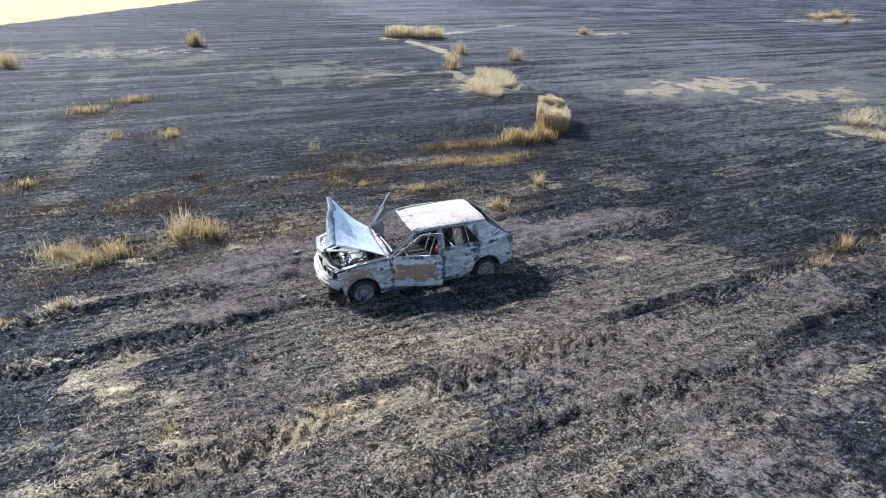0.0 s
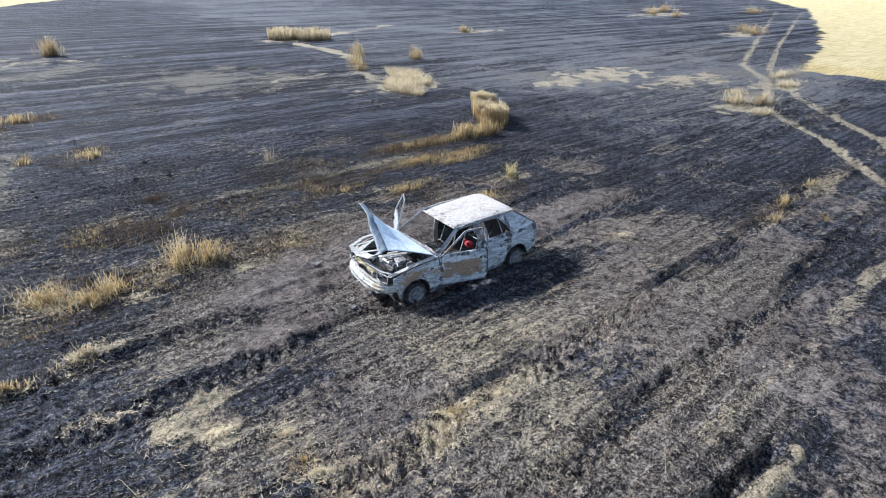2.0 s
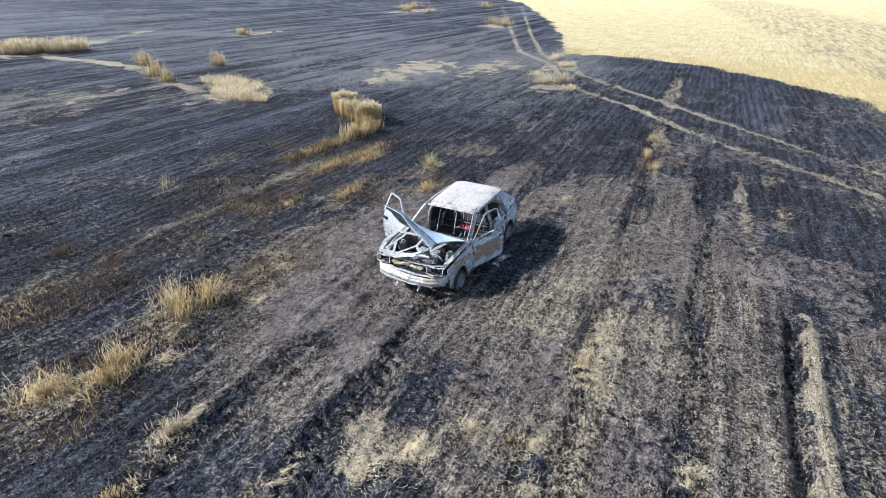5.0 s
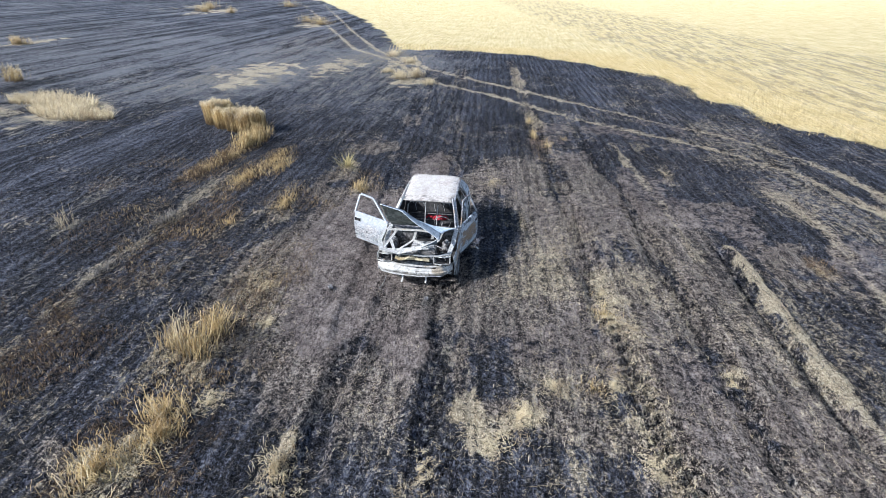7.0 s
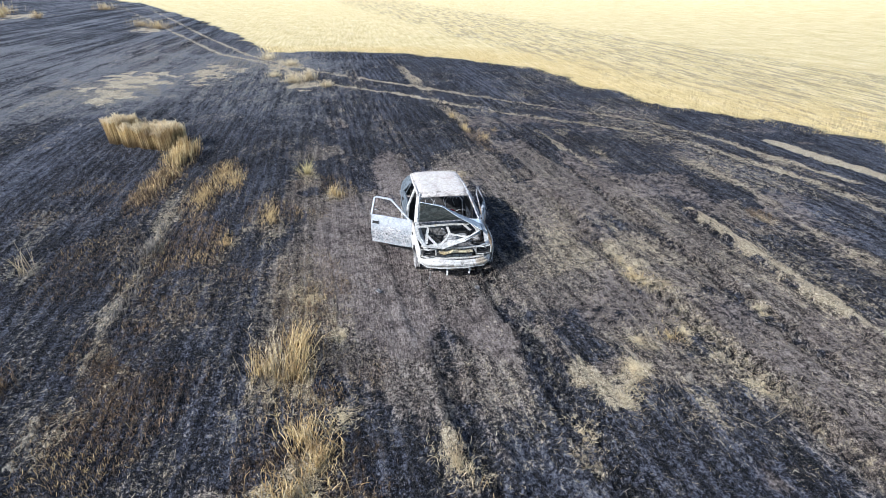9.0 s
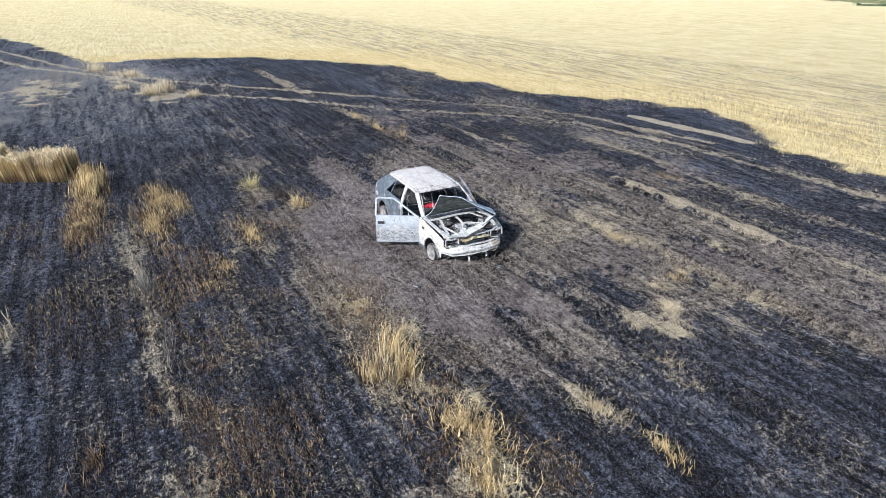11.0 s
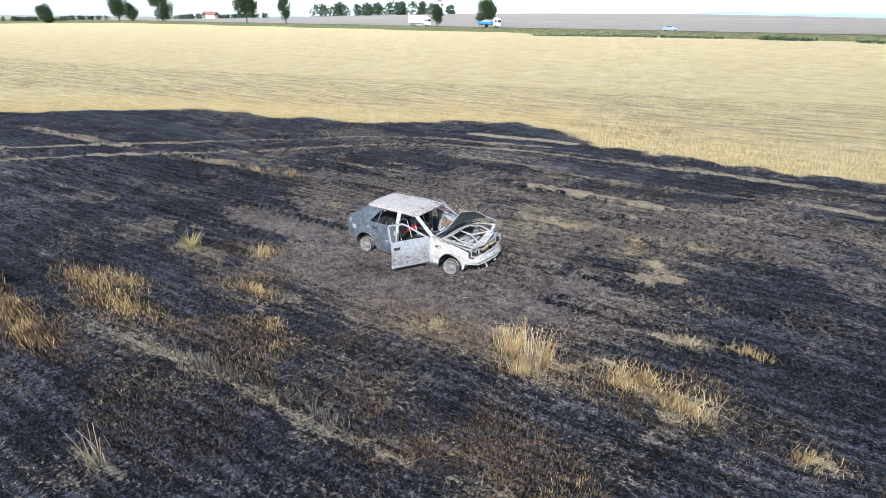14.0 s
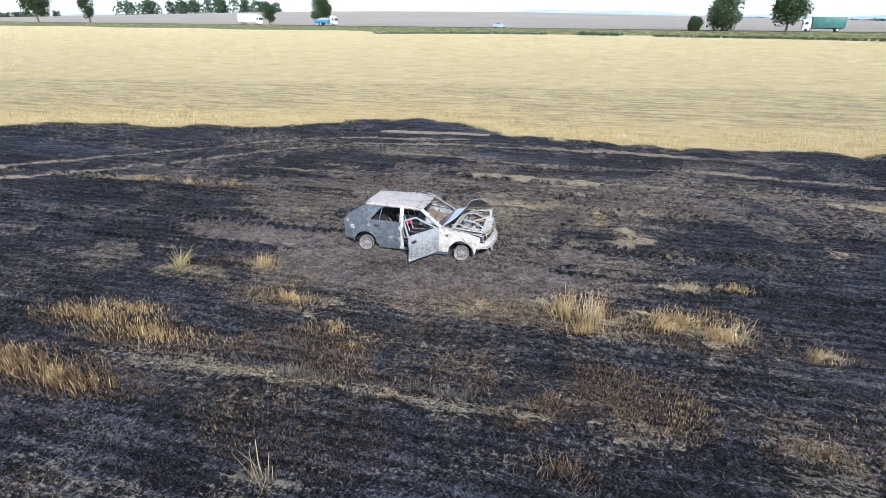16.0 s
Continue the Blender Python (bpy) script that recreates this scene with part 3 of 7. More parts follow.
def masks(x, y):
    """How burnt, strawy, bare, ashy and singed the ground is at each place, with painted shade and sheen."""
    m = {}
    inside = burn_mask(x, y)
    m["burn"] = smooth(-0.8, 0.9, inside + (fbm(x, y, 0.8, 3, 2) - 0.5) * 1.8)
    straw = np.zeros(np.shape(x))
    soil = 1.0 * blob(x, y, 3.0, 11.5, 4.2, 1.3, -0.05) + 0.7 * blob(x, y, 1.0, 12.4, 2.6, 1.0) + 0.9 * blob(x, y, -0.2, 9.9, 3.0, 2.0) + 0.55 * blob(x, y, 3.2, 9.4, 2.8, 1.7) + 0.5 * blob(x, y, 6.2, 8.6, 2.6, 1.1) + 0.30 * blob(x, y, 2.5, 6.5, 5.5, 2.2)
    ash = 0.5 * blob(x, y, 4.6, 11.4, 1.6, 0.7) + 0.35 * blob(x, y, 0.4, 10.3, 0.8, 0.6) + 0.25 * blob(x, y, 10, 9.6, 8, 1.2, 0.08)
    singed, pale = np.zeros(np.shape(x)), np.zeros(np.shape(x))
    for pts, w, k, kind in ((TRACK_A, 0.75, 0.22, "s"), (TRACK_B, 0.42, 0.55, "s"), (TRACK_C, 0.4, 0.38, "s"), (TRACK_D, 0.40, 0.66, "s"), (TRACK_E, 0.3, 0.6, "s"), (TRACK_F, 0.3, 0.62, "s"), (TRACK_G, 0.22, 0.65, "s"), (PALE_ROW_B, 0.3, 0.4, "s"), (WAVY_A, 0.34, 0.78, "w"), (WAVY_B, 0.34, 0.78, "w"),
                            (TRENCH, 0.16, 0.9, "t"), (EDGE_STRIP, 0.42, 1.5, "s"), (BAND, 4.6, 0.80, "p"), (PALE_LINE, 0.4, 0.55, "p"), (PALE_ROW, 0.4, 0.7, "p"), (ASH_LINE, 0.9, 0.75, "p"), (ASH_LINE_B, 0.9, 0.8, "p"), (TRACK_A, 0.25, 0.3, "p"), (PALE_ROW, 0.28, 0.55, "s"), (FAR_STRIP, 1.1, 1.0, "s"), (CLUMP_LINE, 0.8, 0.95, "s"), (WEST_ROW, 0.6, 0.25, "s"),
                            (ASH_LINE, 0.8, 0.35, "a"), (ASH_LINE_B, 0.8, 0.38, "a"), (BAND, 7.0, 0.42, "b"), (BAND, 5.0, 0.25, "a"), (TRACK_A, 0.6, 0.45, "b"), (TRACK_A2, 0.6, 0.5, "b"), (TRACK_B, 0.5, 0.5, "b"), (TRACK_C, 0.7, 0.4, "b"),
                            (WAVY_A, 0.35, 0.6, "b"), (WAVY_B, 0.35, 0.6, "b"), (TRENCH, 0.6, 0.8, "b"), (TRACK_D, 0.5, 0.8, "b"), (TRACK_E, 0.4, 0.7, "b"), (TRACK_F, 0.4, 0.7, "b"), (NORTH_STRIP, 0.8, 0.42, "b")):
        d, s = line_dist(x, y, pts)
        g = k * smooth(w, w * 0.3, np.abs(d) + (vnoise(x, y, 1.6, 61) - 0.5) * w) * (0.35 + 0.9 * vnoise(s, s * 0, 0.45, 63))
        if kind == "t":
            straw = np.maximum(straw, k * smooth(w, w * 0.4, np.abs(d + 0.14) + (vnoise(x, y, 2.6, 64) - 0.5) * 0.16) * (0.25 + 0.75 * smooth(-6, -3, x)))
        elif kind == "w":
            straw = np.maximum(straw, k * smooth(w, w * 0.45, np.abs(d) + (vnoise(x, y, 1.6, 61) - 0.5) * 0.4 * w) * (0.62 + 0.38 * vnoise(s, s * 0, 0.45, 63)))
        elif kind == "s":
            straw = np.maximum(straw, g)
        elif kind == "p":
            pale = np.maximum(pale, g)
        elif kind == "a":
            ash = np.maximum(ash, g)
        else:
            soil = np.maximum(soil, g)
    wx, wy, wk = vnoise(x, y, 2.1, 81) - 0.5, vnoise(x, y, 2.1, 82) - 0.5, 0.45 + 0.75 * vnoise(x, y, 3.7, 83)
    vx, vy = vnoise(x, y, 1.3, 84) - 0.5, vnoise(x, y, 1.3, 85) - 0.5
    for cx, cy, rx, ry, k in MATS:
        k = k * 1.2 if cx > 12 or cy > 20 else k * 0.82
        straw = np.maximum(straw, 1.15 * k * blob(x + wx * 1.4 * rx, y + wy * 1.4 * ry, cx, cy, 0.86 * rx, 0.86 * ry) * wk)
    for cx, cy, rx, ry, k in SINGED:
        singed = np.maximum(singed, 0.8 * k * blob(x + vx * rx, y + vy * ry, cx, cy, rx, ry))
    scatter = fbm(x, y, 0.5, 4, 71)
    straw = np.maximum(straw, 0.55 * blob(x, y, 0.8, 6.1, 5.5, 2.4) * smooth(0.42, 0.66, scatter))
    straw = np.maximum(straw, 0.30 * smooth(0.5, 0.72, fbm(x, y, 0.9, 3, 73)) * smooth(60, 20, np.hypot(x - 3, y - 9)))
    straw = np.maximum(straw, 0.42 * smooth(8.5, 6.5, y) * smooth(-4, -1, y) * smooth(0.40, 0.66, fbm(x, y, 0.35, 3, 87)) * smooth(40, 15, np.abs(x - 2)))
    soil = np.maximum(soil, (0.16 + 0.8 * smooth(0.40, 0.56, fbm(x, y, 0.55, 3, 88))) * smooth(9.2, 7.6, y) * smooth(2.3, 3.2, y) * smooth(-4.6, -2.6, x) * smooth(13, 6, x))
    soil = np.maximum(soil, 0.75 * smooth(0.50, 0.62, fbm(x, y, 0.6, 3, 89)) * smooth(11, 7, np.hypot(x - 3, y - 9)))
    soil = np.maximum(soil, 0.10 * smooth(60, 25, np.hypot(x - 3, y - 9)))
    soil = np.maximum(soil, 0.85 * blob(x, y, -3.5, 4.6, 2.7, 1.6, 0.1) * (0.4 + 0.8 * vnoise(x, y, 1.1, 92)))
    soil = soil * (1 - 0.55 * blob(x, y, -3.9, 7.4, 2.2, 1.6)) * (1 - 0.4 * blob(x, y, 5.2, 3.2, 5.0, 1.0))
    soil = np.maximum(soil, 0.36 * blob(x, y, 34, 21, 22, 9, 0.42))
    soil = soil * (1 - 0.75 * smooth(12.5, 14, y) * smooth(24, 20, y)) * (1 - 0.7 * smooth(-3.4, -4.6, x) * smooth(5, 7, y))
    # added ash southward and far out stands in for bluish sky sheen
    ash = ash + 0.2 * smooth(0.52, 0.75, fbm(x, y, 0.22, 3, 75)) + 0.25 * blob(x, y, 1, 0, 10, 3) + 0.36 * smooth(7, 22, x) * smooth(5, 12, y) + 0.20 * smooth(5, 9, x) * smooth(11, 14, y) * smooth(60, 30, x) + 0.06 * smooth(20, 40, y)
    bare = 1.05 * blob(x, y, 3.1, 11.2, 3.5, 1.15, 0.02) + 0.95 * blob(x, y, 0.3, 10.5, 1.9, 1.0, 0.2) + 0.7 * blob(x, y, -0.6, 8.9, 1.2, 0.7) + 0.55 * blob(x, y, 7.6, 9.9, 3.4, 1.0, 0.08) + 0.7 * blob(x, y, 3.2, 9.4, 2.4, 1.2)
    bare = np.maximum(bare, 0.42 * smooth(0.5, 0.64, fbm(x, y, 0.5, 3, 94)) * smooth(24, 12, np.hypot(x - 2, y - 6)) * smooth(11, 8, y))
    # the car's cast shadow painted darker by thinning soil, bare ground and straw
    shade_and_char = 1 - 0.75 * blob(x, y, 3.9, 7.9, 2.6, 0.9)
    # charred wheel lines, and rut shade painted into the same masks
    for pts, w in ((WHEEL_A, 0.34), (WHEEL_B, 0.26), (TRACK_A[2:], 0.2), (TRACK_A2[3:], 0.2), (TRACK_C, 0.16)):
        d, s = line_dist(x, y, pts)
        shade_and_char = shade_and_char * (1 - 0.68 * smooth(w, w * 0.45, np.abs(d) + (vnoise(x, y, 1.8, 66) - 0.5) * w) * (0.45 + 0.55 * vnoise(s, s * 0, 0.7, 67)))
    bare, soil, straw = bare * shade_and_char, soil * shade_and_char, straw * (0.35 + 0.65 * shade_and_char)
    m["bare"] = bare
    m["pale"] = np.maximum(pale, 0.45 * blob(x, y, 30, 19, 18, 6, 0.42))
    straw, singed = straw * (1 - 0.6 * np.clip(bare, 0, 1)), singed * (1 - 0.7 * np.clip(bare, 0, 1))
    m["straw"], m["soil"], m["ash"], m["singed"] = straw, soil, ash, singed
    lane = x * math.sin(radians(10)) - y * math.cos(radians(10)) + (vnoise(x, y, 0.12, 77) - 0.5) * 3
    m["chaff"] = 0.12 + 0.88 * smooth(6, 12, lane) * smooth(31, 24, lane)
    r = road_dist(x, y)
    m["verge"] = smooth(-19, -17, r) * smooth(14, 9, r) + smooth(360, 420, np.hypot(x - 3, y - 9)) * smooth(-8, -20, r) * 0.7
    m["plough"] = smooth(9, 14, r)
    return m


# straw lying on the ground, and half-burnt standing stubble: middle, half sizes, strength
MATS_CAR = [(-3.2, 8.5, 0.55, 0.35, 1.0), (-2.5, 7.65, 0.65, 0.5, 1.15), (-2.2, 7.3, 0.5, 0.35, 0.8), (-1.4, 6.75, 0.45, 0.35, 0.8), (-3.35, 10.2, 0.6, 0.35, 0.8), (-3.9, 9.85, 0.6, 0.25, 0.8), (-3.5, 12.1, 0.9, 0.55, 1.0), (-1.5, 12.4, 0.9, 0.7, 0.7), (-0.4, 11.6, 0.9, 0.5, 0.5)]
MATS_NORTH = [(-2.4, 11.6, 0.8, 0.4, 0.6), (0.9, 12.2, 1.5, 0.8, 0.55), (3.9, 13.2, 1.3, 0.4, 0.5), (6.3, 11.8, 0.7, 0.4, 0.7), (7.9, 12.6, 0.9, 0.5, 0.7), (-2.1, 7.2, 0.3, 0.3, 0.9), (-7.4, 7.2, 0.7, 0.5, 0.55), (2.7, 6.7, 1.2, 0.6, 0.45), (4.4, 7.4, 0.9, 0.5, 0.4), (7.3, 8.1, 1.2, 0.6, 0.4), (-5.4, 12.4, 0.5, 0.3, 0.6), (-4.5, 15.0, 0.8, 0.4, 0.45)]
MATS_SOUTH = [(0.6, 5.75, 0.8, 0.4, 0.9), (1.4, 5.7, 0.7, 0.35, 0.8), (0.2, 5.4, 0.7, 0.4, 0.7), (-1.3, 5.9, 1.0, 0.5, 0.55), (-2.4, 5.6, 0.9, 0.4, 0.6), (-2.0, 5.3, 0.6, 0.3, 0.7), (-0.9, 4.1, 0.35, 0.25, 0.7), (-9.8, 2.8, 2.4, 0.7, 0.95), (2.9, 1.1, 0.6, 0.3, 0.6), (-2.9, 5.5, 0.4, 0.3, 0.7), (8.9, 2.9, 1.5, 0.35, 0.5), (11.5, 3.1, 1.2, 0.3, 0.5)]
MATS_FAR = [(24.6, 22.8, 4.0, 2.0, 1.0), (20.5, 22.3, 2.0, 1.2, 0.8), (23.2, 13.4, 2.0, 1.4, 0.95), (30.2, 15.2, 3.0, 1.2, 0.8), (27.5, 18.8, 4.0, 1.6, 0.7), (12.6, 25.6, 2.6, 1.6, 0.85), (16, 48.5, 3.5, 2.0, 1.0), (10, 31, 3.5, 1.2, 0.45), (-6, 45, 8, 3, 0.5), (34, 46, 4, 1.0, 0.8), (56, 31, 4, 2, 0.8), (74, 52, 8, 3, 0.7), (84, 60, 10, 3, 0.6)]
MATS = MATS_CAR + MATS_NORTH + MATS_SOUTH + MATS_FAR
SINGED_A = [(3.1, 1.05, 0.5, 0.25, 0.8), (-1.0, 15.1, 1.0, 0.6, 0.8), (7.9, 16.6, 2.6, 0.55, 0.9), (6.9, 15.0, 2.3, 0.65, 0.85), (4.7, 13.3, 1.5, 0.6, 0.6), (1.0, 12.6, 1.9, 1.0, 0.5), (-0.6, 11.9, 1.8, 1.0, 0.5), (0.5, 14.6, 3.2, 1.1, 0.6), (-1.6, 14.8, 1.6, 0.8, 0.65), (3.3, 14.9, 1.6, 0.7, 0.55), (-3.3, 12.0, 1.4, 0.9, 0.7)]
SINGED_B = [(-2.4, 21.5, 1.0, 1.0, 0.5), (-5.4, 26.4, 1.2, 1.5, 0.6), (-3.7, 27.8, 1.2, 1.0, 0.55), (-5.4, 17.2, 0.8, 0.6, 0.6), (2.6, 16.6, 1.6, 0.8, 0.45), (6.3, 12.2, 1.6, 0.9, 0.45), (11.8, 6.6, 2.2, 0.3, 0.6), (6.0, 18.2, 2.0, 0.8, 0.35), (-4.6, 9.9, 0.9, 0.4, 0.45), (-4.8, 14.9, 1.2, 0.6, 0.5), (-5.2, 12.5, 0.9, 0.5, 0.5)]
SINGED = SINGED_A + SINGED_B


def spaced(lo, hi, step, grow, reach, far=1.06):
    """Even steps between lo and hi, then steps that grow out to reach."""
    mid = list(np.arange(lo, hi, step))
    out, s, a = [], step, mid[-1]
    while a < reach:
        s *= grow if a < hi + 55 else 1.05
        a += s
        out.append(a)
    back, s, a = [], step, lo
    while a > -reach:
        s *= grow if a > lo - 25 else far
        a -= s
        back.append(a)
    return np.array(back[::-1] + mid + out)


def build_ground():
    xs, ys = spaced(-6.5, 11.0, 0.072, 1.017, 4400), spaced(1.5, 17.0, 0.072, 1.017, 4400, 1.032)
    nx, ny = len(xs), len(ys)
    X, Y = np.meshgrid(xs, ys)
    X, Y = X.ravel(), Y.ravel()
    co = np.stack([X, Y, height(X, Y)], 1).astype(np.float32)
    i = np.arange((ny - 1) * (nx - 1))
    a = (i // (nx - 1)) * nx + i % (nx - 1)
    quads = np.stack([a, a + 1, a + nx + 1, a + nx], 1).astype(np.int32)
    me = bpy.data.meshes.new("ground")
    me.vertices.add(len(co)), me.loops.add(quads.size), me.polygons.add(len(quads))
    me.vertices.foreach_set("co", co.ravel())
    me.loops.foreach_set("vertex_index", quads.ravel())
    me.polygons.foreach_set("loop_start", np.arange(0, quads.size, 4, dtype=np.int32))
    me.polygons.foreach_set("use_smooth", np.ones(len(quads), bool))
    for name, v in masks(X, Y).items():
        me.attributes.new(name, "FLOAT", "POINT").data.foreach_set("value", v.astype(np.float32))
    me.update(calc_edges=True)
    me.materials.append(GROUND)
    return tagged(new("ground", me), "burnt black stubble field with yellow unburnt stubble beyond", "ground", kind="structure")


build_ground()

rng = np.random.default_rng(7)


def build_clods(name, n, x0, x1, y0, y1, lo, hi, clear, label):
    """Crumbs of soil, char and matted ash: low three-sided lumps that take the ground's tint where they lie."""
    x, y = rng.uniform(x0, x1, n), y0 + (y1 - y0) * rng.random(n) ** (1.7 if y1 > 50 else 1.0)
    a, b, c, d = clear
    keep = ~((x > a) & (x < b) & (y > c) & (y < d))
    x, y = x[keep], y[keep]
    m = masks(x, y)
    rows_of = fbm(x, y, 0.9, 3, 131)
    keep = (m["burn"] > 0.55) & (np.hypot((x - 3.1) / 2.1, (y - 9.35) / 0.85) > 1) & (rng.random(len(x)) < 0.35 + 1.1 * rows_of - 0.45 * np.clip(m["bare"], 0, 1))
    x, y, m = x[keep], y[keep], {k: v[keep] for k, v in m.items()}
    n = len(x)
    size = rng.uniform(lo, hi, n) * (0.55 + 0.9 * rng.random(n) ** 2)
    turn = rng.uniform(0, 2 * math.pi, n)
    z = height(x, y)
    pts = []
    for k in range(3):
        ang, r = turn + 2 * math.pi * k / 3 + rng.normal(0, 0.35, n), size * rng.uniform(0.55, 1.25, n)
        pts.append(np.stack([x + np.cos(ang) * r, y + np.sin(ang) * r, z - 0.012], 1))
    pts.append(np.stack([x + rng.normal(0, 0.4, n) * size, y + rng.normal(0, 0.4, n) * size, z + size * rng.uniform(0.25, 0.85, n)], 1))
    co = np.stack(pts, 1).reshape(-1, 3).astype(np.float32)
    k = np.arange(n)[:, None] * 4
    tris = np.concatenate([k + [0, 1, 3], k + [1, 2, 3], k + [2, 0, 3]], 0).astype(np.int32)
    me = bpy.data.meshes.new(name)
    me.vertices.add(len(co)), me.loops.add(tris.size), me.polygons.add(len(tris))
    me.vertices.foreach_set("co", co.ravel())
    me.loops.foreach_set("vertex_index", tris.ravel())
    me.polygons.foreach_set("loop_start", np.arange(0, tris.size, 3, dtype=np.int32))
    for key, v in m.items():
        me.attributes.new(key, "FLOAT", "POINT").data.foreach_set("value", np.repeat(v, 4).astype(np.float32))
    me.update(calc_edges=True)
    me.materials.append(GROUND)
    return tagged(new(name, me), label, "clods", kind="stuff")


build_clods("soil_crumbs", 210000, -7, 14, 1, 18, 0.012, 0.034, (90, 91, 0, 1), "crumbs of charred soil and matted ash")
build_clods("burnt_clods", 60000, -14, 36, -6, 20, 0.03, 0.07, (-7, 14, 1, 18), "charred clods and stubble roots")
build_clods("far_clods", 90000, -22, 52, 18, 110, 0.025, 0.055, (90, 91, 0, 1), "charred clods and stubble roots far out")


# ---- stalks ----


def quad_mesh(name, co, quads, material, smooth_faces=False, foot=False):
    me = bpy.data.meshes.new(name)
    me.vertices.add(len(co)), me.loops.add(quads.size), me.polygons.add(len(quads))
    me.vertices.foreach_set("co", np.asarray(co, np.float32).ravel())
    me.loops.foreach_set("vertex_index", np.asarray(quads, np.int32).ravel())
    me.polygons.foreach_set("loop_start", np.arange(0, quads.size, 4, dtype=np.int32))
    me.polygons.foreach_set("use_smooth", np.full(len(quads), smooth_faces))
    if foot:
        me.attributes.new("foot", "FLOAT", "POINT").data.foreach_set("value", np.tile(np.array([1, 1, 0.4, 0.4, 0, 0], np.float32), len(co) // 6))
    me.update(calc_edges=True)
    me.materials.append(material)
    return me


def ribbons(x, y, h, lean, width, bend=0.3, z=None):
    """Stalks as bent ribbons of two quads: place, height, lean (n, 2), width."""
    n = len(x)
    z = height(x, y) - 0.015 if z is None else z
    a = rng.uniform(0, 2 * math.pi, n)
    side = np.stack([np.cos(a), np.sin(a), np.zeros(n)], 1) * (width / 2)[:, None]
    base = np.stack([x, y, z], 1)
    up = np.stack([lean[:, 0] * h, lean[:, 1] * h, h], 1)
    mid = base + up * 0.5 * np.array([1 - bend, 1 - bend, 1.04])
    tip = base + up
    co = np.stack([base - side, base + side, mid + side * 0.8, mid - side * 0.8, tip + side * 0.45, tip - side * 0.45], 1).reshape(-1, 3)
    k = np.arange(n)[:, None] * 6
    return co, np.concatenate([k + [0, 1, 2, 3], k + [3, 2, 4, 5]], 0)


def lying(x, y, length, width, lift):
    """Loose straws lying on the ground, each a long thin bent quad pair."""
    n = len(x)
    a = rng.uniform(0, 2 * math.pi, n)
    d = np.stack([np.cos(a), np.sin(a)], 1) * (length / 2)[:, None]
    s = np.stack([-np.sin(a), np.cos(a)], 1) * (width / 2)[:, None]
    z0 = height(x, y) + lift
    tilt = rng.normal(0, 0.22, n) * length
    p = []
    for e, t in ((-1, -0.5), (0, 0.12), (1, 0.5)):
        zz = z0 + np.maximum(tilt * t, -lift)
        for q in (-1, 1):
            p.append(np.stack([x + d[:, 0] * e + s[:, 0] * q, y + d[:, 1] * e + s[:, 1] * q, zz], 1))
    co = np.stack(p, 1).reshape(-1, 3)
    k = np.arange(n)[:, None] * 6
    return co, np.concatenate([k + [0, 1, 3, 2], k + [2, 3, 5, 4]], 0)


def stuff(name, made, material, label, category, foot=False):
    return tagged(new(name, quad_mesh(name, *made, material, foot=foot)), label, category, kind="stuff")


def scattered(n, x0, x1, y0, y1):
    x, y = rng.uniform(x0, x1, n), rng.uniform(y0, y1, n)
    # drawn towards the drill rows
    v = -x * math.sin(ROW) + y * math.cos(ROW)
    return x, y + (np.round(v / 0.15) * 0.15 - v) * 0.7


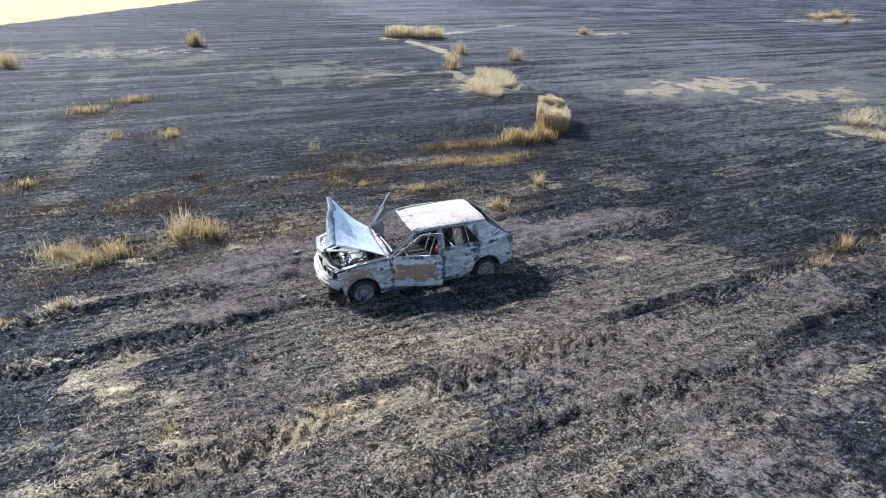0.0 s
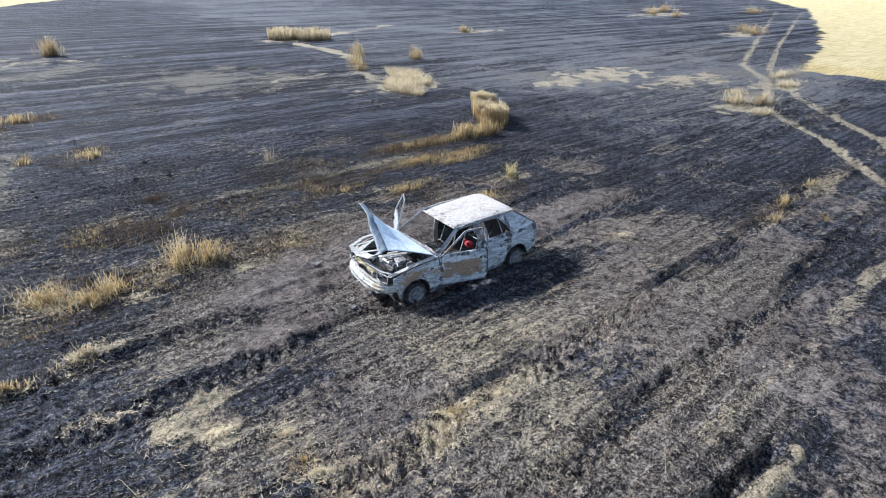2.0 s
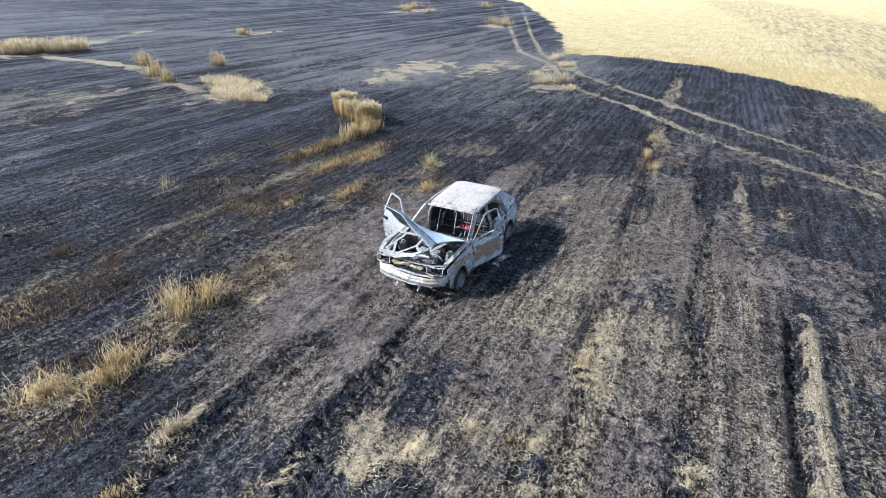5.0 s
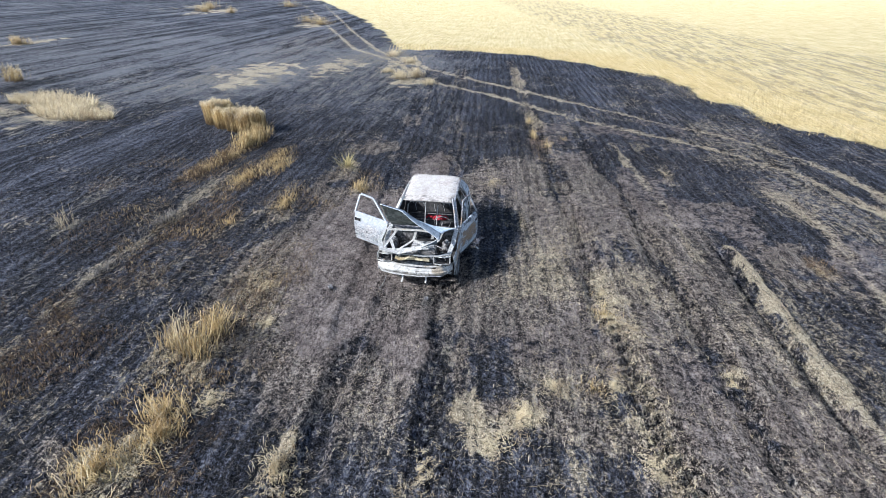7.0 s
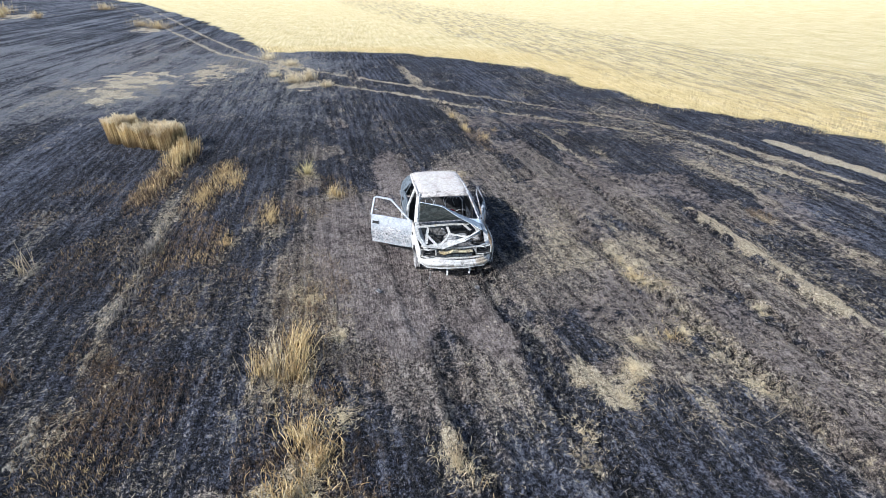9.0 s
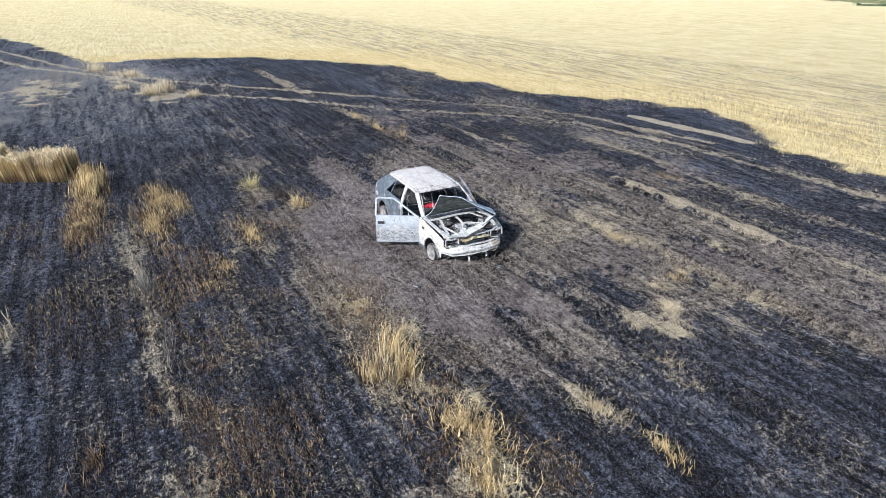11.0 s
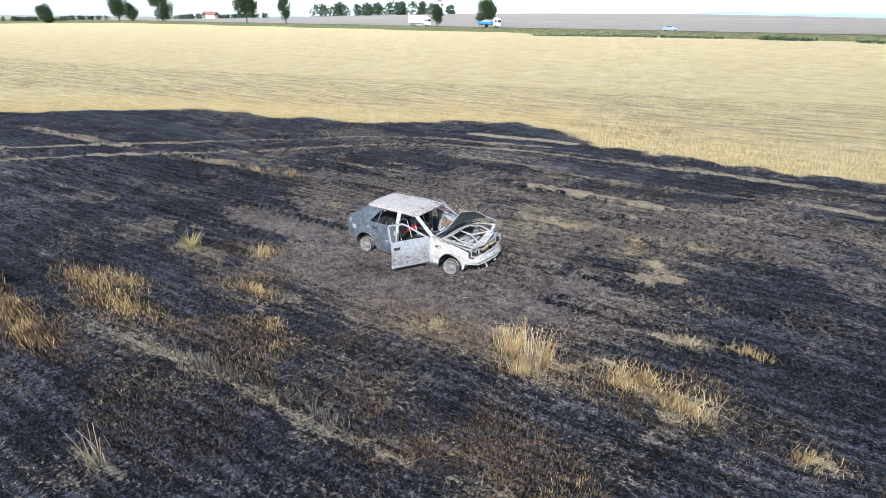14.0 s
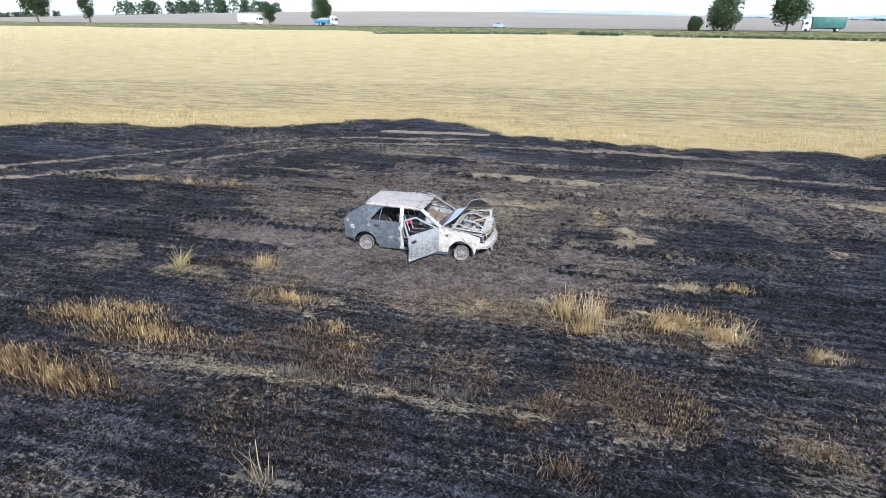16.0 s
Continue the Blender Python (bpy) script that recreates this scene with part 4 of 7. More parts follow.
def build_stubble():
    away = lambda x, y: np.hypot((x - 3.1) / 2.2, (y - 9.4) / 1.0) > 1
    x, y = scattered(95000, -8, 16, -3, 20)
    m = masks(x, y)
    keep = (m["burn"] > 0.6) & away(x, y) & (rng.random(len(x)) < (0.85 - 0.6 * np.clip(m["soil"], 0, 1)) * (1 - 0.95 * np.clip(1.5 * m["bare"], 0, 1))) & (vnoise(x, y, 0.9, 91) > 0.25)
    x, y = x[keep], y[keep]
    n = len(x)
    stuff("burnt_stubble", ribbons(x, y, rng.uniform(0.03, 0.09, n), rng.normal(0, 0.4, (n, 2)), rng.uniform(0.005, 0.010, n)), STUB_BLACK, "short charred black stubble stalks on burnt ground", "stubble")
    x, y = scattered(110000, -8, 16, -2, 20)
    m = masks(x, y)
    keep = (m["burn"] > 0.6) & away(x, y) & (vnoise(x, y, 0.6, 93) > 0.45) & (rng.random(len(x)) < 0.5 - 0.48 * np.clip(1.5 * m["bare"], 0, 1))
    x, y = x[keep], y[keep]
    n = len(x)
    stuff("ashy_stubble", ribbons(x, y, rng.uniform(0.02, 0.07, n), rng.normal(0, 0.8, (n, 2)), rng.uniform(0.003, 0.007, n)), STUB_GREY, "thin ash-grey burnt stalks scattered over black ground", "stubble")
    # matted litter over the burnt ground: charred, ashy and tan
    for name, seed, count, tint, label in (("charred_litter", 111, 80000, STUB_BLACK, "matted charred straw litter on burnt ground"), ("ashy_litter", 112, 130000, STUB_GREY, "matted ash-grey straw litter on burnt soil")):
        x, y = scattered(count, -6, 13, 0, 17)
        m = masks(x, y)
        like = 0.8 - 0.5 * np.clip(m["soil"], 0, 1) if tint is STUB_BLACK else 0.04 + 0.55 * np.clip(m["soil"], 0, 1) * smooth(0.44, 0.62, fbm(x, y, 0.8, 3, 113))
        like = like * (1 - 0.98 * np.clip(2.2 * m["bare"], 0, 1))
        keep = (m["burn"] > 0.6) & away(x, y) & (rng.random(len(x)) < like)
        x, y = x[keep], y[keep]
        n = len(x)
        stuff(name, lying(x, y, rng.uniform(0.04, 0.12, n), rng.uniform(0.004, 0.009, n), np.full(n, 0.012)), tint, label, "litter")
    # singed standing stubble
    xs, ys = [], []
    for cx, cy, rx, ry, k in SINGED:
        n = int(4600 * rx * ry * k)
        a, r = rng.uniform(0, 2 * math.pi, n), np.sqrt(rng.random(n)) * 1.15
        xs.append(cx + np.cos(a) * r * rx), ys.append(cy + np.sin(a) * r * ry)
    x, y = np.concatenate(xs), np.concatenate(ys)
    v = -x * math.sin(ROW) + y * math.cos(ROW)
    y = y + (np.round(v / 0.15) * 0.15 - v) * 0.4 + rng.normal(0, 0.02, len(y))
    keep = (fbm(x, y, 0.9, 4, 95) + 0.10 * rng.random(len(x)) > 0.52) & away(x, y)
    x, y = x[keep], y[keep]
    n = len(x)
    pale = rng.random(n) < 0.04 + 0.36 * smooth(0.50, 0.66, fbm(x, y, 0.9, 3, 96))
    p = pale.sum()
    stuff("yellow_stubble", ribbons(x[pale], y[pale], rng.uniform(0.04, 0.11, p), rng.normal(0, 0.3, (p, 2)), rng.uniform(0.006, 0.010, p), 0.1), STRAW, "thin yellow stalks left among singed stubble", "stubble", True)
    x, y = x[~pale], y[~pale]
    n = len(x)
    stuff("singed_stubble", ribbons(x, y, rng.uniform(0.025, 0.085, n), rng.normal(0, 0.35, (n, 2)), rng.uniform(0.006, 0.011, n), 0.1), STRAW_BROWN, "brown half-burnt stubble stalks in patches", "stubble", True)
    # loose straw
    xs, ys, ls = [], [], []
    for cx, cy, rx, ry, k in MATS:
        dense = 3300 if math.hypot(cx - 1, cy - 9) < 12 else 150
        n = int(dense * rx * ry * k) + 60
        a, r = rng.uniform(0, 2 * math.pi, n), np.abs(rng.normal(0, 0.55, n))
        xs.append(cx + np.cos(a) * r * rx), ys.append(cy + np.sin(a) * r * ry)
        ls.append(0.06 * k * np.exp(-r * r * 2) * rng.random(n))
    x, y, lift = np.concatenate(xs), np.concatenate(ys), np.concatenate(ls)
    keep = fbm(x, y, 2.6, 3, 97) + 0.15 * rng.random(len(x)) > 0.52
    x, y, lift = x[keep], y[keep], lift[keep]
    n = len(x)
    stuff("loose_straw", lying(x, y, rng.uniform(0.02, 0.085, n), rng.uniform(0.003, 0.0065, n), lift + 0.006), STRAW_PALE, "pale loose straw lying in mats on burnt soil", "straw")
    x, y = scattered(200000, -8, 20, -3, 19)
    m = masks(x, y)
    keep = (m["burn"] > 0.5) & away(x, y) & (rng.random(len(x)) < np.clip(m["straw"] - 0.05, 0.01, 1) * 0.8 + 0.14 * np.clip(m["soil"], 0, 1) * (1 - np.clip(m["bare"], 0, 1)))
    x, y = x[keep], y[keep]
    n = len(x)
    stuff("scattered_straw", lying(x, y, rng.uniform(0.02, 0.09, n), rng.uniform(0.003, 0.007, n), np.full(n, 0.006)), STRAW_PALE, "pale straw bits scattered along tracks", "straw")
    n = 26
    stuff("long_stalks", lying(rng.uniform(-5, 7, n), rng.uniform(3, 17, n), rng.uniform(0.25, 0.6, n), np.full(n, 0.005), np.full(n, 0.03)), STRAW_PALE, "single long pale stalks lying on burnt ground", "straw")
    # unburnt stubble along the edge of the fire
    x, y = rng.uniform(-16, 40, 360000), rng.uniform(-20, 18, 360000)
    v = -x * math.sin(radians(10)) + y * math.cos(radians(10))
    y = y + (np.round(v / 0.25) * 0.25 - v) * 0.8
    d = -burn_mask(x, y) + (fbm(x, y, 0.8, 3, 2) - 0.5) * -2.0
    keep = (d > -0.9 * rng.random(len(x)) ** 3) & (d < 14) & (rng.random(len(x)) < np.clip(1.1 - d / 9, 0.12, 1))
    x, y, d = x[keep], y[keep], d[keep]
    n = len(x)
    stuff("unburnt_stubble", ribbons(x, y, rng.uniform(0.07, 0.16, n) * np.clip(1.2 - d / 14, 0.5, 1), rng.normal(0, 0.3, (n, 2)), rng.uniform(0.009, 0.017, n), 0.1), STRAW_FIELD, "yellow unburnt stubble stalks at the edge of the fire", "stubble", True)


def clump(name, label, x, y, h, material, group, lean=0.12, width=0.010, heads=False, category="straw clump", ragged=1.0):
    """A tuft: an empty at its base with its stalks and, where it has them, its ears."""
    n, cx, cy = len(x), float(np.mean(x)), float(np.mean(y))
    root = new(name)
    root.location = (cx, cy, float(height(cx, cy)))
    tagged(root, label, category, group)
    # the stalks stand in bunches, taller at their middles
    bunch = np.floor(x / 0.085) * 12.9898 + np.floor(y / 0.085) * 78.233
    lot = np.abs(np.sin(bunch) * 43758.5453) % 1.0
    h = h * (0.35 + 0.75 * fbm(x, y, 2.6, 2, 101) + 0.45 * lot * ragged)
    tilt = np.stack([np.sin(bunch * 3.1), np.cos(bunch * 2.3)], 1) * lean * 0.9
    co, q = ribbons(x, y, h, rng.normal(0, lean * 0.55, (n, 2)) + tilt + rng.normal(0, 0.06, 2), rng.uniform(0.6, 1.3, n) * width, 0.12)
    off = np.array(root.location)
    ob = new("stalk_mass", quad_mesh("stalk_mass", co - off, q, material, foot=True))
    ob.parent = root
    tagged(ob, kind="stuff")
    if heads:
        tips = co.reshape(-1, 6, 3)[:, 4:6].mean(1)
        hc, hq = ribbons(tips[:, 0], tips[:, 1], rng.uniform(0.05, 0.09, n), rng.normal(0, 0.6, (n, 2)), np.full(n, width * 1.0), z=tips[:, 2] - 0.02)
        ob = new("ear_mass", quad_mesh("ear_mass", hc - off, hq, STRAW_PALE if width >= 0.016 else material))
        ob.parent = root
        tagged(ob, kind="stuff")
    return root


def patch(n, *ovals, even=False):
    """Points in one or several ovals (cx, cy, rx, ry)."""
    total = sum(rx * ry for _, _, rx, ry in ovals)
    xs, ys = [], []
    for cx, cy, rx, ry in ovals:
        k = int(n * rx * ry / total)
        a, r = rng.uniform(0, 2 * math.pi, k), np.sqrt(rng.random(k)) if even else np.minimum(np.abs(rng.normal(0, 0.62, k)), 1.6)
        xs.append(cx + np.cos(a) * r * rx), ys.append(cy + np.sin(a) * r * ry)
    return np.concatenate(xs), np.concatenate(ys)


def build_clumps():
    g = "straw clumps left by the fire"
    x, y = patch(6400, (11.3, 17.25, 0.58, 0.5), (11.6, 17.85, 0.58, 0.55), (11.9, 18.45, 0.58, 0.55), (12.2, 19.05, 0.5, 0.5), even=True)
    clump("wheat_block", "tall yellow uncut wheat standing in a dense block", x, y, rng.uniform(0.78, 0.92, len(x)), STRAW, g, 0.05, 0.016, True, ragged=0.25)
    x, y = patch(1500, (10.2, 16.6, 0.6, 0.35), (9.4, 16.6, 0.6, 0.3))
    clump("wheat_strip", "low yellow wheat strip trailing from the tall block", x, y, rng.uniform(0.2, 0.55, len(x)), STRAW, g, 0.15, 0.014)
    x, y = patch(2200, (8.0, 16.6, 1.1, 0.35), (6.6, 16.7, 0.8, 0.3))
    clump("wheat_strip", "low singed wheat strip on burnt ground", x, y, rng.uniform(0.10, 0.24, len(x)), STRAW_BROWN, g, 0.25, 0.012)
    x, y = patch(2200, (8.2, 16.6, 1.0, 0.35), (6.8, 16.7, 0.7, 0.28))
    clump("straw_strip", "sparse yellow straw among singed wheat", x, y, rng.uniform(0.07, 0.21, len(x)), STRAW, g, 0.3, 0.011)
    x, y = patch(2400, (8.0, 15.0, 1.0, 0.3), (6.3, 15.2, 0.9, 0.35), (7.4, 14.6, 0.7, 0.25))
    clump("straw_strip", "yellow-brown straw strip on burnt ground", x, y, rng.uniform(0.07, 0.19, len(x)), STRAW, g, 0.3, 0.011)
    x, y = patch(3200, (12.0, 25.0, 0.7, 1.6), (13.3, 26.6, 1.3, 1.2), (14.3, 28.6, 0.8, 1.4), even=True)
    clump("wheat_patch", "yellow wheat patch lying half flat", x, y, rng.uniform(0.16, 0.40, len(x)), STRAW_PALE, g, 0.5, 0.022, True)
    x, y = patch(3000, (15.2, 49.0, 1.3, 1.4), (17.2, 47.4, 1.5, 1.2), even=True)
    clump("wheat_block", "distant tall yellow wheat block", x, y, rng.uniform(0.7, 1.05, len(x)), STRAW_PALE, g, 0.08, 0.035, True, ragged=0.3)
    for cx, cy, r, h, n in ((16.0, 37.3, 0.45, 0.9, 260), (13.8, 33.4, 0.4, 0.9, 260), (13.0, 31.5, 0.4, 0.6, 180), (18.5, 33.7, 0.45, 0.8, 220), (-1.5, 47.2, 0.6, 1.0, 220), (32.4, 46.0, 0.8, 0.6, 160), (-11.6, 39.9, 0.9, 0.9, 250),
                            (72.6, 53.0, 1.0, 1.0, 160), (71.5, 48.3, 0.8, 0.9, 120), (79.8, 55.8, 1.4, 1.2, 200), (57.1, 30.3, 1.6, 0.8, 260), (60.5, 33.0, 1.2, 0.8, 180), (90, 47, 1.6, 1.0, 180)):
        x, y = patch(n, (cx, cy, r, r))
        clump("wheat_tuft", "upright yellow wheat tuft on blackened ground", x, y, rng.uniform(0.5, 1.0, len(x)) * h, STRAW, g, 0.14, 0.022 if cy < 40 else 0.035, True)
    for ov, h, n in (([(23.6, 14.1, 0.8, 0.5), (24.6, 13.4, 0.7, 0.5)], 0.75, 700), ([(22.6, 12.3, 0.6, 0.4)], 0.45, 260), ([(30.4, 14.8, 1.2, 0.5)], 0.5, 420), ([(33.5, 16.6, 1.4, 0.5)], 0.5, 420), ([(26.0, 15.4, 0.8, 0.4)], 0.4, 260)):
        x, y = patch(n, *ov)
        clump("straw_tuft", "pale yellow straw tuft beside crossing wheel tracks", x, y, rng.uniform(0.4, 1.0, len(x)) * h * 0.85, STRAW_PALE, g, 0.4, 0.02)
    x, y = patch(420, (-1.30, 12.75, 0.26, 0.24), (-1.5, 12.3, 0.2, 0.26), (-0.9, 12.3, 0.40, 0.26))
    clump("wheat_tuft", "yellow wheat tuft with upright and bent stalks", x, y, rng.uniform(0.15, 0.50, len(x)), STRAW, g, 0.26, 0.012, True)
    x, y = patch(60, (-1.4, 12.65, 0.25, 0.3))
    clump("tall_stalk_tuft", "few tall pale stalks with drooping ears", x, y, rng.uniform(0.5, 0.75, len(x)), STRAW_PALE, g, 0.2, 0.009, True)
    x, y = patch(760, (-3.75, 12.3, 0.45, 0.35), (-3.1, 11.9, 0.5, 0.3), (-2.7, 12.1, 0.3, 0.3))
    clump("wheat_tuft", "flattened yellow wheat tuft lying over", x, y, rng.uniform(0.09, 0.31, len(x)), STRAW, g, 0.45, 0.012, True)
    x, y = patch(45, (-4.0, 12.3, 0.3, 0.25), (-2.9, 12.0, 0.3, 0.2))
    clump("tall_stalk_tuft", "few tall pale stalks above flattened wheat", x, y, rng.uniform(0.35, 0.6, len(x)), STRAW_PALE, g, 0.3, 0.008, True)
    for ov, h, n, mat, lab in (([(-3.4, 10.2, 0.4, 0.25)], 0.16, 200, STRAW_PALE, "short pale straw tuft on burnt ground"), ([(-4.4, 9.95, 0.5, 0.14)], 0.22, 170, STRAW, "short row of yellow stubble on burnt ground"),
                               ([(-5.3, 12.4, 0.4, 0.25)], 0.15, 150, STRAW, "short yellow stubble tuft on burnt ground"), ([(6.25, 11.75, 0.35, 0.22)], 0.34, 170, STRAW, "dry yellow grass tuft behind the car"),
                               ([(4.6, 13.3, 0.8, 0.25)], 0.22, 300, STRAW, "yellow stubble strip on singed ground"), ([(3.2, 14.1, 0.22, 0.2)], 0.22, 90, STRAW, "small yellow stubble tuft on black ground"),
                               ([(0.6, 12.2, 1.0, 0.5)], 0.12, 420, STRAW_BROWN, "low light-brown stubble patch on soil"), ([(11.0, 6.4, 0.3, 0.18)], 0.28, 120, STRAW, "yellow stubble tuft along a wheel track"),
                               ([(12.5, 6.8, 0.45, 0.18)], 0.28, 140, STRAW, "yellow stubble tuft along a wheel track"), ([(14.4, 6.95, 0.5, 0.15)], 0.22, 120, STRAW, "yellow stubble tuft along a wheel track"), ([(12.3, 5.7, 0.25, 0.14)], 0.18, 60, STRAW, "small yellow stubble tuft on black ground"),
                               ([(-2.0, 21.4, 0.5, 0.4)], 0.3, 160, STRAW, "yellow-brown singed stubble tuft on black ground"), ([(-3.8, 21.6, 0.3, 0.3)], 0.3, 110, STRAW, "yellow-brown singed stubble tuft on black ground"), ([(-5.5, 26.4, 0.9, 0.7)], 0.3, 260, STRAW, "yellow-brown singed stubble tuft on black ground"),
                               ([(-3.8, 27.8, 0.8, 0.6)], 0.3, 220, STRAW, "yellow-brown singed stubble tuft on black ground"), ([(-5.5, 17.2, 0.5, 0.3)], 0.25, 130, STRAW, "yellow-brown stubble tuft on black ground"), ([(-6.3, 16.2, 0.4, 0.3)], 0.2, 90, STRAW_BROWN, "brown singed stubble tuft on black ground"),
                               ([(3.2, 15.6, 1.4, 0.16)], 0.24, 330, STUB_GREY, "row of pale grey burnt stubble stalks"), ([(0.6, 15.4, 1.4, 0.16)], 0.2, 240, STUB_GREY, "row of pale grey burnt stubble stalks"), ([(-1.4, 6.2, 0.3, 0.25)], 0.14, 90, STRAW, "small yellow straw tuft on soil"),
                               ([(0.6, 5.75, 0.45, 0.3)], 0.14, 200, STRAW, "small yellow straw tuft on soil"), ([(2.9, 1.1, 0.35, 0.2)], 0.15, 90, STRAW_BROWN, "small brown straw tuft on soil"), ([(-9.6, 2.8, 1.6, 0.35)], 0.15, 300, STRAW_PALE, "pale straw strip along a wheel track"),
                               ([(2.4, 17.7, 0.25, 0.2)], 0.6, 26, STRAW_PALE, "few tall pale burnt stalks standing"), ([(-1.2, 16.4, 0.6, 0.3)], 0.2, 200, STRAW_BROWN, "brown singed stubble tuft on black ground"), ([(-4.6, 15.1, 0.7, 0.3)], 0.18, 220, STRAW_BROWN, "brown singed stubble tuft on black ground")):
        x, y = patch(n, *ov)
        clump("straw_tuft", lab, x, y, rng.uniform(0.45, 1.0, len(x)) * h, mat, g, 0.3, 0.012 if abs(ov[0][1] - 10) < 9 else 0.02)
    for cx, cy in ((7.95, 12.6),):
        x, y = patch(130, (cx, cy, 0.16, 0.16))
        clump("weed_tuft", "greenish dry weed tuft on burnt ground", x, y, rng.uniform(0.2, 0.5, len(x)), WEED, g, 0.5, 0.011)


build_stubble()
build_clumps()


# ---- the burnt car (local axes: x forward, y to its left, z up) ----
def part(name, bm, material, parent, label="", smooth_faces=True):
    """Links a bmesh as one mesh object under a thing or part."""
    me = bpy.data.meshes.new(name)
    bmesh.ops.recalc_face_normals(bm, faces=bm.faces)
    for f in bm.faces:
        f.smooth = smooth_faces
    for e in bm.edges:
        e.smooth = not (len(e.link_faces) == 2 and e.calc_face_angle() > 0.55)
    bm.to_mesh(me)
    bm.free()
    for mm in material if isinstance(material, (list, tuple)) else [material]:
        me.materials.append(mm)
    ob = new(name, me)
    ob.parent = parent
    if label:
        ob["label"] = label
    return ob


def empty(name, m, label, category, group=""):
    ob = new(name)
    ob.empty_display_size = 0.1
    ob.matrix_world = m
    return tagged(ob, label, category, group)


def grid(fn, nu, nv, thick=0.0, dent=0.0, seed=0.0, bm=None):
    """A sheet from a function of u and v in 0..1, dented and given thickness."""
    bm = bm or bmesh.new()
    rows = []
    for j in range(nv + 1):
        row = []
        for i in range(nu + 1):
            p = Vector(fn(i / nu, j / nv))
            if dent:
                q = p * 3.1 + Vector((seed, seed * 2, 0))
                p = p + noise.noise_vector(q) * dent + noise.noise_vector(q * 3.3) * dent * 0.4
            row.append(bm.verts.new(p))
        rows.append(row)
    faces = [bm.faces.new((rows[j][i], rows[j][i + 1], rows[j + 1][i + 1], rows[j + 1][i])) for j in range(nv) for i in range(nu)]
    if thick:
        bmesh.ops.recalc_face_normals(bm, faces=faces)
        bmesh.ops.solidify(bm, geom=faces, thickness=thick)
    return bm


def tube(pts, w, h=None, sides=6, bm=None, closed=False):
    """A bar along points; w and h are its half sizes."""
    bm = bm or bmesh.new()
    h = h or w
    pts = [Vector(p) for p in pts]
    rings, n = [], len(pts)
    for i, p in enumerate(pts):
        d = (pts[(i + 1) % n] - pts[i - 1]) if closed else (pts[min(i + 1, n - 1)] - pts[max(i - 1, 0)])
        d.normalize()
        ref = Vector((0, 1, 0)) if abs(d.y) < 0.8 else Vector((0, 0, 1))
        a = d.cross(ref).normalized()
        b = d.cross(a).normalized()
        rings.append([bm.verts.new(p + a * math.cos(2 * math.pi * (k + 0.5) / sides) * w + b * math.sin(2 * math.pi * (k + 0.5) / sides) * h) for k in range(sides)])
    for i in range(n if closed else n - 1):
        r, s = rings[i], rings[(i + 1) % n]
        for k in range(sides):
            bm.faces.new((r[k], r[(k + 1) % sides], s[(k + 1) % sides], s[k]))
    if not closed:
        bm.faces.new(rings[0][::-1]), bm.faces.new(rings[-1])
    return bm


def strap(pts, wide, thin, up=(0, 0, 1), closed=False, dent=0.0):
    """A flat bar along points, lying square to up; wide and thin are its half sizes."""
    bm = bmesh.new()
    pts, up, rings = [Vector(p) for p in pts], Vector(up), []
    n = len(pts)
    for i, p in enumerate(pts):
        d = (pts[(i + 1) % n] - pts[i - 1]) if closed else (pts[min(i + 1, n - 1)] - pts[max(i - 1, 0)])
        s = d.cross(up).normalized()
        u = s.cross(d).normalized()
        q = noise.noise_vector(p * 6) * dent
        rings.append([bm.verts.new(p + q + s * a * wide + u * b * thin) for a, b in ((-1, -1.6), (-0.9, 0.8), (-0.35, 0.4), (0.35, 0.4), (0.9, 0.8), (1, -1.6), (0.8, -0.8), (-0.8, -0.8))])
    m = len(rings[0])
    for i in range(n if closed else n - 1):
        r, s = rings[i], rings[(i + 1) % n]
        for k in range(m):
            bm.faces.new((r[k], r[(k + 1) % m], s[(k + 1) % m], s[k]))
    if not closed:
        bm.faces.new(rings[0][::-1]), bm.faces.new(rings[-1])
    return bm


def fill(pts, steps):
    """Points in even steps along a bent line."""
    out = []
    for a, b in zip(pts, pts[1:]):
        out += [Vector(a).lerp(Vector(b), k / steps) for k in range(steps)]
    return out + [Vector(pts[-1])]


def block(x0, x1, y0, y1, z0, z1, bevel=0.02, rough=0.0, cuts=0):
    """A bevelled, uneven box."""
    bm = bmesh.new()
    bmesh.ops.create_cube(bm, size=1.0)
    if cuts:
        bmesh.ops.subdivide_edges(bm, edges=bm.edges[:], cuts=cuts, use_grid_fill=True)
    for v in bm.verts:
        v.co = Vector(((x0 + x1) / 2 + v.co.x * (x1 - x0), (y0 + y1) / 2 + v.co.y * (y1 - y0), (z0 + z1) / 2 + v.co.z * (z1 - z0)))
    if bevel:
        sharp = [e for e in bm.edges if len(e.link_faces) == 2 and e.calc_face_angle() > 0.6]
        bmesh.ops.bevel(bm, geom=sharp, offset=bevel, segments=2, affect="EDGES", profile=0.5)
    if rough:
        for v in bm.verts:
            v.co += noise.noise_vector(v.co * 9) * rough
    return bm


def half_width(x, z):
    """How far the car's side stands from its middle."""
    z = z - 0.12
    y = np.interp(z, (-0.05, 0.02, 0.3, 0.5, 0.68, 1.1), (0.735, 0.765, 0.80, 0.795, 0.765, 0.555))
    return float(y - 0.22 * max(0, x - 1.25) ** 2 - 0.24 * max(0, -1.35 - x) ** 2)


FRONT_AXLE, REAR_AXLE, ARCH = 1.27, -1.25, 0.315


